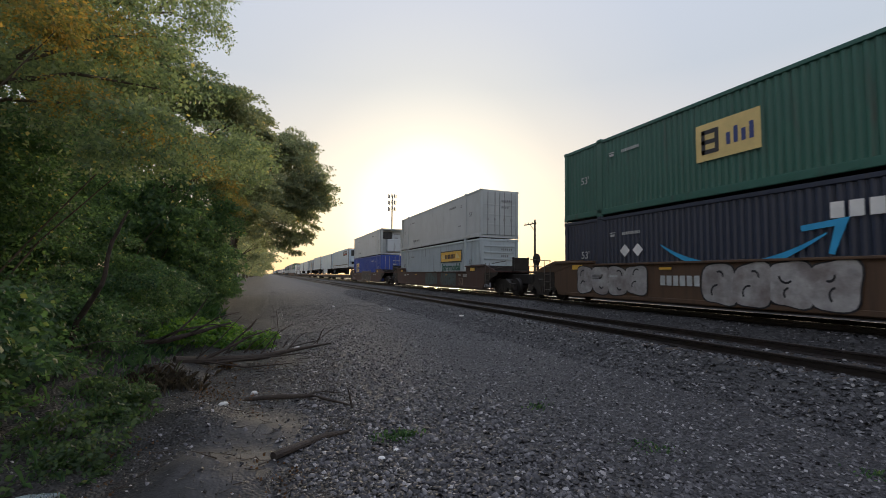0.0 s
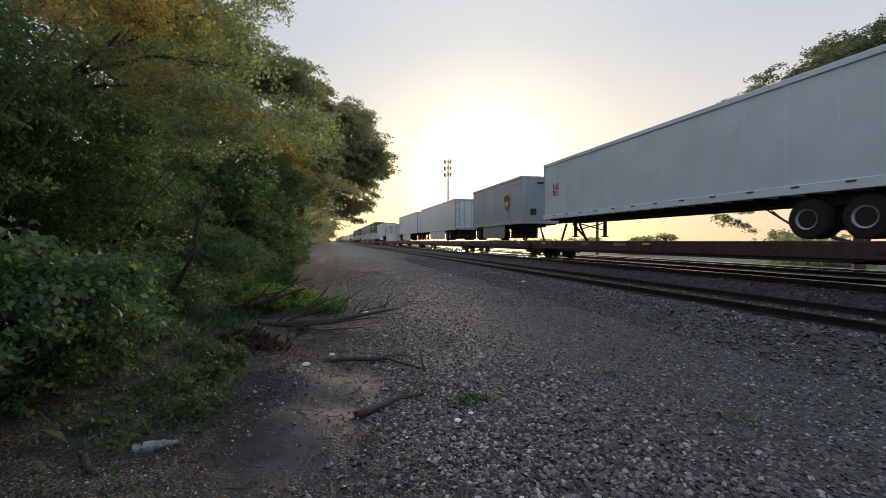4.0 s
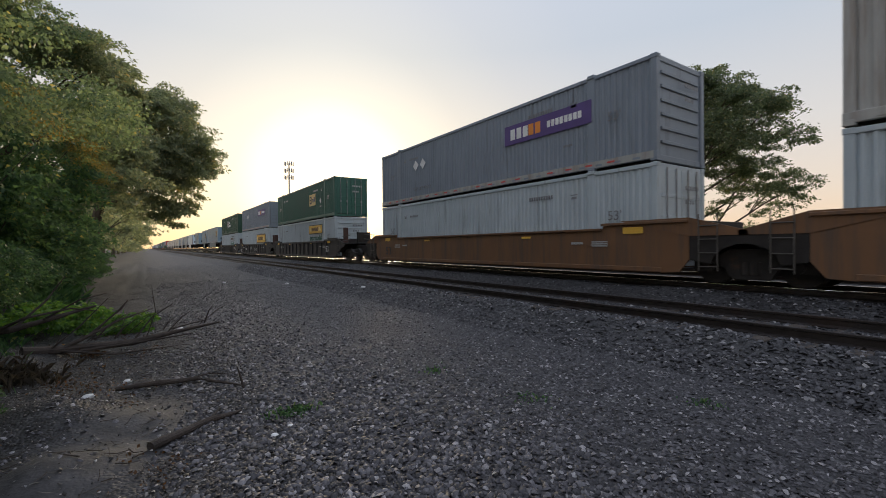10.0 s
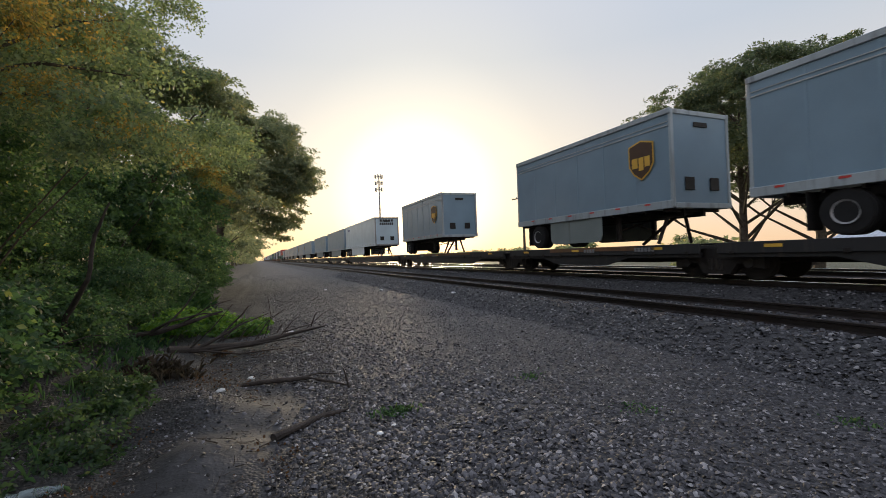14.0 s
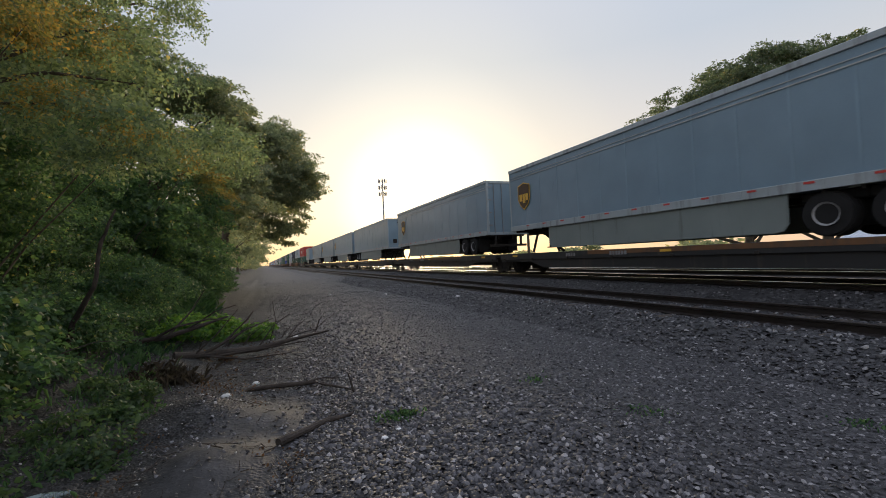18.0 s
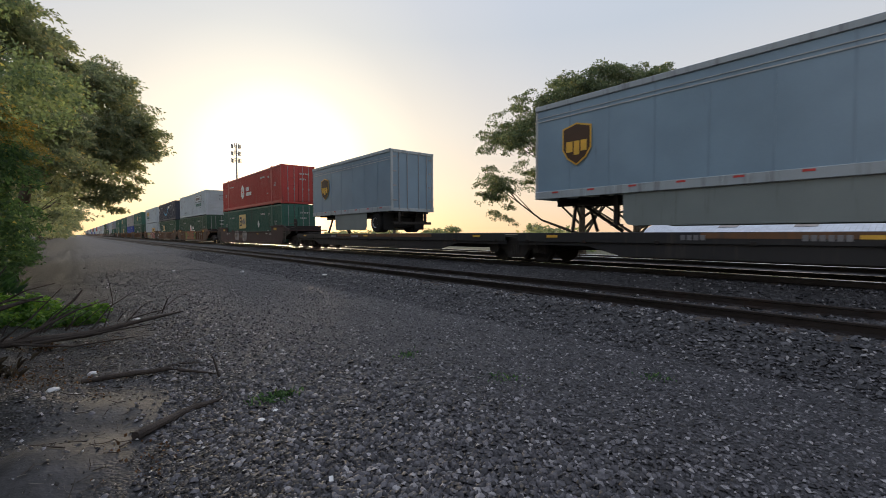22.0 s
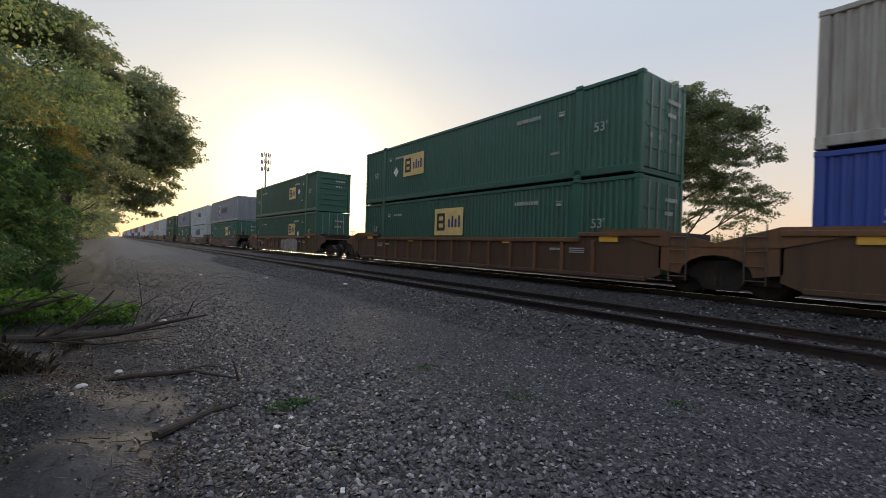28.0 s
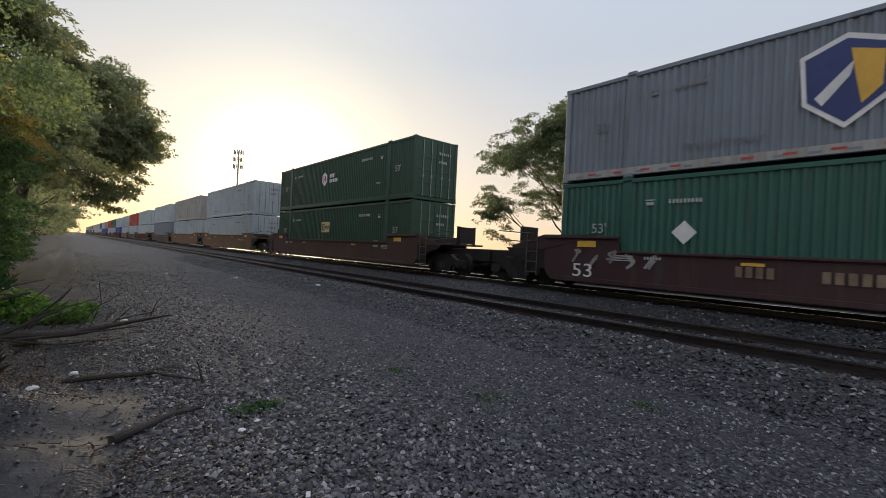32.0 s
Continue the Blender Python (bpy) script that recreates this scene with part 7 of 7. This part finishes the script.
# ---- small things at the edge of the gravel ----
def branch(name, label, pts, radii, twigs=(), material="dead_wood"):
    t = thing(name, label, "branch")
    pts = [(x, y, ground_z(x, y) + z) for x, y, z in pts]
    bm = bmesh.new()
    # bend each stretch a little
    fine, rr = [], []
    for i in range(len(pts) - 1):
        for k in range(4):
            f = k / 4
            p = Vector(pts[i]).lerp(Vector(pts[i + 1]), f)
            j = noise.noise_vector((p.x * 3, p.y * 3, p.z * 3)) * 0.035 * min(1, i + k)
            fine.append(p + Vector((j.x, j.y, abs(j.z) * 0.5)))
            rr.append((radii[i] * (1 - f) + radii[i + 1] * f) * (1 + 0.12 * noise.noise((p.x * 9, p.y * 9, 1))))
    fine.append(Vector(pts[-1]))
    rr.append(radii[-1])
    tube(bm, fine, rr, 9)
    part("limb", bm, M[material], t)
    for tw in twigs:
        *line, r = tw
        bm = bmesh.new()
        q = [Vector((x, y, ground_z(x, y) + z)) for x, y, z in line]
        tube(bm, q, [r * (1 - 0.75 * i / (len(q) - 1)) for i in range(len(q))], 6)
        part("twig", bm, M[material], t)
    return t


def sprigs(name, label, x, y, rx, ry, n, height, material, seed, category="weed"):
    """Thin upright blades and leaves that grow from the ground."""
    g = random.Random(seed)
    bm = bmesh.new()
    for i in range(n):
        px, py = x + g.gauss(0, rx * 0.5), y + g.gauss(0, ry * 0.5)
        z = ground_z(px, py) - 0.01
        a, h, w = g.uniform(0, math.tau), height * g.uniform(0.5, 1.3), g.uniform(0.004, 0.009) * (1 + height)
        d = Vector((math.cos(a), math.sin(a), 0))
        s = Vector((-d.y, d.x, 0)) * w
        p = Vector((px, py, z))
        m, e = p + d * h * 0.25 + Vector((0, 0, h * 0.6)), p + d * h * g.uniform(0.4, 0.9) + Vector((0, 0, h * g.uniform(0.6, 1.0)))
        v = [bm.verts.new(k) for k in (p - s, p + s, m + s * 1.4, e, m - s * 1.4)]
        bm.faces.new(v)
    me = finish(bm, name, LEAF[material])
    return tagged(new(name, me), label, category, kind="stuff")


def strewn(name, label, n, x0, x1, y0, y1, length, thick, material, seed):
    """Broken twigs and stalks lying every way on the ground, three-sided and bent once."""
    g = random.Random(seed)
    bm = bmesh.new()
    for i in range(n):
        x, y = g.uniform(x0, x1), y0 + (y1 - y0) * g.random() ** 1.3
        a, l, b = g.uniform(0, math.tau), length * g.uniform(0.25, 1.2), g.uniform(-0.5, 0.5)
        p = [Vector((x, y, 0)), Vector((x + l * 0.5 * math.cos(a), y + l * 0.5 * math.sin(a), 0)), Vector((x + l * 0.5 * (math.cos(a) + math.cos(a + b)), y + l * 0.5 * (math.sin(a) + math.sin(a + b)), 0))]
        r = thick * g.uniform(0.5, 1.5)
        for k, q in enumerate(p):
            q.z = ground_z(q.x, q.y) + r + (g.uniform(0.0, 0.05) if k == 2 else 0.008)
        tube(bm, p, [r, r * 0.8, r * 0.4], 3)
    return tagged(new(name, finish(bm, name, M[material])), label, "twig litter", kind="stuff")


def edge_things():
    strewn("twig_litter", "dark broken twigs strewn over the dirt", 420, -2.2, 0.9, 3.2, 12.0, 0.20, 0.004, "dead_wood", 41)
    strewn("stalk_litter", "pale dry stalks and wood splinters on the dirt", 380, -2.0, 0.8, 3.2, 11.0, 0.10, 0.0035, "bleached", 42)
    strewn("wood_chips", "grey wood chips by the fallen branch", 420, -1.0, 1.6, 7.0, 11.0, 0.09, 0.007, "bleached", 43)
    branch("fallen_branch", "forked dead branch fanning over the dirt", [(-1.5, 8.8, 0.04), (-1.15, 8.95, 0.06), (-0.2, 9.3, 0.12), (0.5, 9.5, 0.2), (1.2, 9.65, 0.28)], [0.075, 0.07, 0.055, 0.035, 0.014], [
        ((-1.1, 8.95, 0.08), (-0.75, 9.1, 0.35), (-0.35, 9.3, 0.72), (-0.25, 9.4, 0.84), 0.042), ((-0.75, 9.1, 0.35), (-0.35, 9.2, 0.55), (0.1, 9.4, 0.66), 0.026), ((-1.2, 8.9, 0.06), (-0.85, 8.9, 0.5), (-0.5, 9.0, 0.95), 0.02),
        ((-0.9, 9.0, 0.08), (-0.1, 9.0, 0.16), (0.7, 9.1, 0.2), 0.03), ((-0.2, 9.3, 0.12), (0.1, 9.5, 0.5), (0.42, 9.6, 0.7), 0.018), ((0.0, 9.35, 0.14), (0.15, 9.4, 0.6), (0.1, 9.45, 1.0), 0.01), ((0.3, 9.45, 0.18), (0.55, 9.5, 0.45), (0.7, 9.55, 0.55), 0.012), ((-1.2, 8.95, 0.05), (-0.4, 8.85, 0.06), (0.4, 8.9, 0.05), 0.025)])
    rnd = random.Random(31)
    twigs = []
    for i in range(14):
        f = rnd.random()
        x, y = -1.3 + 2.4 * f, 10.0 + 1.3 * f
        dx, dy, up = rnd.uniform(0.1, 0.8), rnd.uniform(-0.4, 0.5), rnd.uniform(0.05, 0.55)
        twigs.append(((x, y, 0.05), (x + dx * 0.5, y + dy * 0.5, up * 0.7), (x + dx, y + dy, up), rnd.uniform(0.008, 0.02)))
    branch("fallen_branch", "bare dead branch with many twigs under the bushes", [(-2.6, 10.6, 0.05), (-1.9, 10.4, 0.25), (-1.3, 10.6, 0.45), (-0.8, 10.9, 0.62)], [0.06, 0.055, 0.04, 0.02], twigs + [
        ((-1.9, 10.4, 0.25), (-1.5, 10.7, 0.7), (-1.25, 10.9, 1.15), 0.03), ((-2.2, 10.5, 0.15), (-1.7, 10.2, 0.5), (-1.1, 10.3, 0.62), (-0.7, 10.2, 0.6), 0.03), ((-1.5, 10.5, 0.4), (-1.0, 10.4, 0.75), (-0.6, 10.5, 0.9), 0.02)])
    branch("stick", "thick broken stick on the gravel edge", [(0.03, 4.56, 0.03), (0.3, 4.78, 0.035), (0.55, 4.98, 0.03), (0.82, 5.06, 0.03)], [0.042, 0.036, 0.03, 0.012], [((0.5, 4.95, 0.03), (0.62, 5.15, 0.05), (0.66, 5.3, 0.04), 0.014)])
    branch("stick", "long thin branch lying on the dirt", [(-0.3, 6.72, 0.02), (0.15, 6.6, 0.04), (0.55, 6.5, 0.05), (0.98, 6.0, 0.02)], [0.03, 0.032, 0.024, 0.01], [((0.3, 6.57, 0.04), (0.7, 6.7, 0.05), (0.95, 6.62, 0.03), 0.016)])
    branch("stick", "short upright broken twig", [(1.0, 5.9, 0.0), (0.97, 5.93, 0.12), (0.93, 5.95, 0.26)], [0.016, 0.013, 0.006])
    branch("stick", "short dark stick by the bushes", [(-2.05, 4.1, 0.02), (-1.9, 3.9, 0.02), (-1.8, 3.78, 0.02)], [0.022, 0.022, 0.016])
    branch("stick", "pale bare twig arching from the bush", [(-2.6, 6.0, 0.55), (-2.2, 5.9, 0.62), (-1.8, 6.1, 0.85), (-1.55, 6.3, 0.88)], [0.007, 0.007, 0.005, 0.002])
    branch("sapling_stem", "thin dark crooked stem rising from the bushes", [(-2.9, 8.6, 0.0), (-2.7, 8.3, 0.7), (-2.3, 7.9, 1.35), (-2.2, 7.85, 2.0), (-2.0, 7.8, 2.5)], [0.045, 0.04, 0.032, 0.026, 0.012])
    rnd = random.Random(12)
    for i in range(26):
        x, y, a, l = rnd.uniform(-1.5, 1.3), rnd.uniform(4.2, 11), rnd.uniform(0, 3.1), rnd.uniform(0.06, 0.22)
        branch("twig", "small broken twig on the dirt", [(x, y, 0.012), (x + l * math.cos(a), y + l * math.sin(a), 0.014)], [0.007, 0.004])
    # litter
    for i, (x, y, s, lab) in enumerate(((0.97, 4.27, 0.035, "white stone chip on the gravel"), (1.16, 4.40, 0.032, "white stone chip on the gravel"), (6.55, 14.9, 0.09, "pale scrap lying by the ballast"), (5.5, 21.3, 0.10, "pale scrap lying on the gravel"), (-0.55, 6.55, 0.06, "crumpled white litter on the dirt"), (-0.2, 7.1, 0.05, "crumpled white litter on the dirt"), (3.2, 24.0, 0.08, "pale scrap lying on the gravel"), (0.62, 11.0, 0.07, "white litter by the fallen branch"))):
        bm = bmesh.new()
        bmesh.ops.create_icosphere(bm, subdivisions=2, radius=s)
        for v in bm.verts:
            v.co *= 1 + 0.35 * noise.noise(v.co * 18 + Vector((i, 0, 0)))
            v.co.z *= 0.45
        ob = part("white_scrap", bm, M["litter"])
        ob.location = (x, y, ground_z(x, y) + s * 0.35)
        tagged(ob, lab, "litter")
    bm = bmesh.new()
    box(bm, -0.016, 0.016, -0.028, 0.028, 0, 0.014, 0.004)
    ob = part("stone_chip", bm, M["litter"])
    ob.matrix_basis = pose(1.02, 2.9, ground_z(1.02, 2.9) + 0.02, 8, 0, -25)
    tagged(ob, "pale stone chip on the gravel", "litter")
    # bottle
    b = thing("plastic_bottle", "crushed clear blue plastic bottle on the dirt", "bottle", m=pose(-1.62, 4.3, ground_z(-1.62, 4.3) + 0.035, 0, 90, 12))
    bm = bmesh.new()
    tube(bm, [(0, 0, z) for z in (-0.12, -0.115, -0.06, 0.0, 0.05, 0.085, 0.10)], [0.028, 0.034, 0.026, 0.036, 0.029, 0.016, 0.013], 14)
    for v in bm.verts:
        v.co += noise.noise_vector(v.co * 26) * 0.008
    part("body", bm, BOTTLE, b)
    bm = bmesh.new()
    drum(bm, (0, 0, 0.115), (0, 0, 1), 0.015, 0.025, 12)
    part("cap", bm, M["wrapper"], b)
    bm = bmesh.new()
    tube(bm, [(0, 0, -0.06), (0, 0, 0.0)], [0.0345, 0.0372], 14)
    part("wrapper", bm, M["wrapper"], b)
    b.matrix_basis = b.matrix_basis @ Matrix.Scale(1.3, 4)
    # weeds and grass
    sprigs("weed_tuft", "small green weeds in the gravel", 1.25, 4.75, 0.22, 0.16, 160, 0.07, "bush", 1)
    sprigs("weed_tuft", "small weeds in the gravel", 3.6, 3.6, 0.2, 0.2, 70, 0.05, "bush", 2)
    sprigs("weed_tuft", "small weeds in the gravel", 3.3, 5.2, 0.2, 0.15, 60, 0.05, "bush", 6)
    sprigs("weed_tuft", "small weeds in the gravel", 5.0, 2.4, 0.2, 0.2, 60, 0.05, "bush", 7)
    sprigs("dry_brush", "dry brown twigs and stalks by the fallen branch", -1.45, 7.7, 0.42, 0.42, 520, 0.17, "straw", 8, "dry brush")
    sprigs("grass", "thin grass and weeds under the bushes", -1.9, 6.0, 0.5, 2.4, 420, 0.09, "bush", 3, "grass")
    sprigs("grass", "thin grass and weeds at the foot of the bushes", -2.2, 12.0, 0.6, 5.0, 900, 0.2, "bush", 4, "grass")
    sprigs("grass", "tall thin grass at the bushes", -2.1, 16.5, 0.4, 3.0, 700, 0.4, "bush", 5, "grass")
    bush("low leafy weeds in front of the bushes", [(-1.75, 5.5, 0.12, 0.5, 0.7, 0.22), (-1.5, 6.3, 0.12, 0.4, 0.5, 0.2), (-1.9, 7.2, 0.12, 0.5, 0.8, 0.22), (-2.3, 4.6, 0.12, 0.5, 0.6, 0.2), (-1.6, 4.9, 0.05, 0.35, 0.3, 0.1)], 1500, "weed", 151, 7, 0.045, 0.07, 4)
    bush("dry brown leaves under the bushes", [(-2.5, 4.1, 0.1, 0.4, 0.5, 0.15), (-1.1, 9.2, 0.1, 0.5, 0.4, 0.12)], 260, "dry", 152, 6, 0.035, 0.06, 3)
    leaf_cloud("leaf_litter", None, LEAF["dry"], [(-0.8, 7.0, 0.05, 1.5, 4.5, 0.06)], 500, 3, 0.03, 0.12, 21, 0.0, inner=0.0, flat=True)
    tagged(bpy.data.objects["leaf_litter"], "scattered dry brown leaves on the dirt", "leaf litter", kind="stuff")


def bottle_mat():
    m = bpy.data.materials.new("thin_clear_plastic")
    m.use_nodes = True
    b = m.node_tree.nodes["Principled BSDF"]
    b.inputs["Base Color"].default_value = (0.42, 0.52, 0.54, 1)
    b.inputs["Transmission Weight"].default_value = 0.7
    b.inputs["Roughness"].default_value = 0.15
    return m


BOTTLE = bottle_mat()
edge_things()


# ---- what moves: the whole train rolls along the line at one speed ----
def motions():
    for ob, u in MOVING:
        m = ob.matrix_basis.copy()
        walk(ob, [(t, Matrix.Translation((0, -SPEED * t, 0)) @ m) for t in (0.0, 8.0, 16.0, 24.0, 32.0)])


motions()
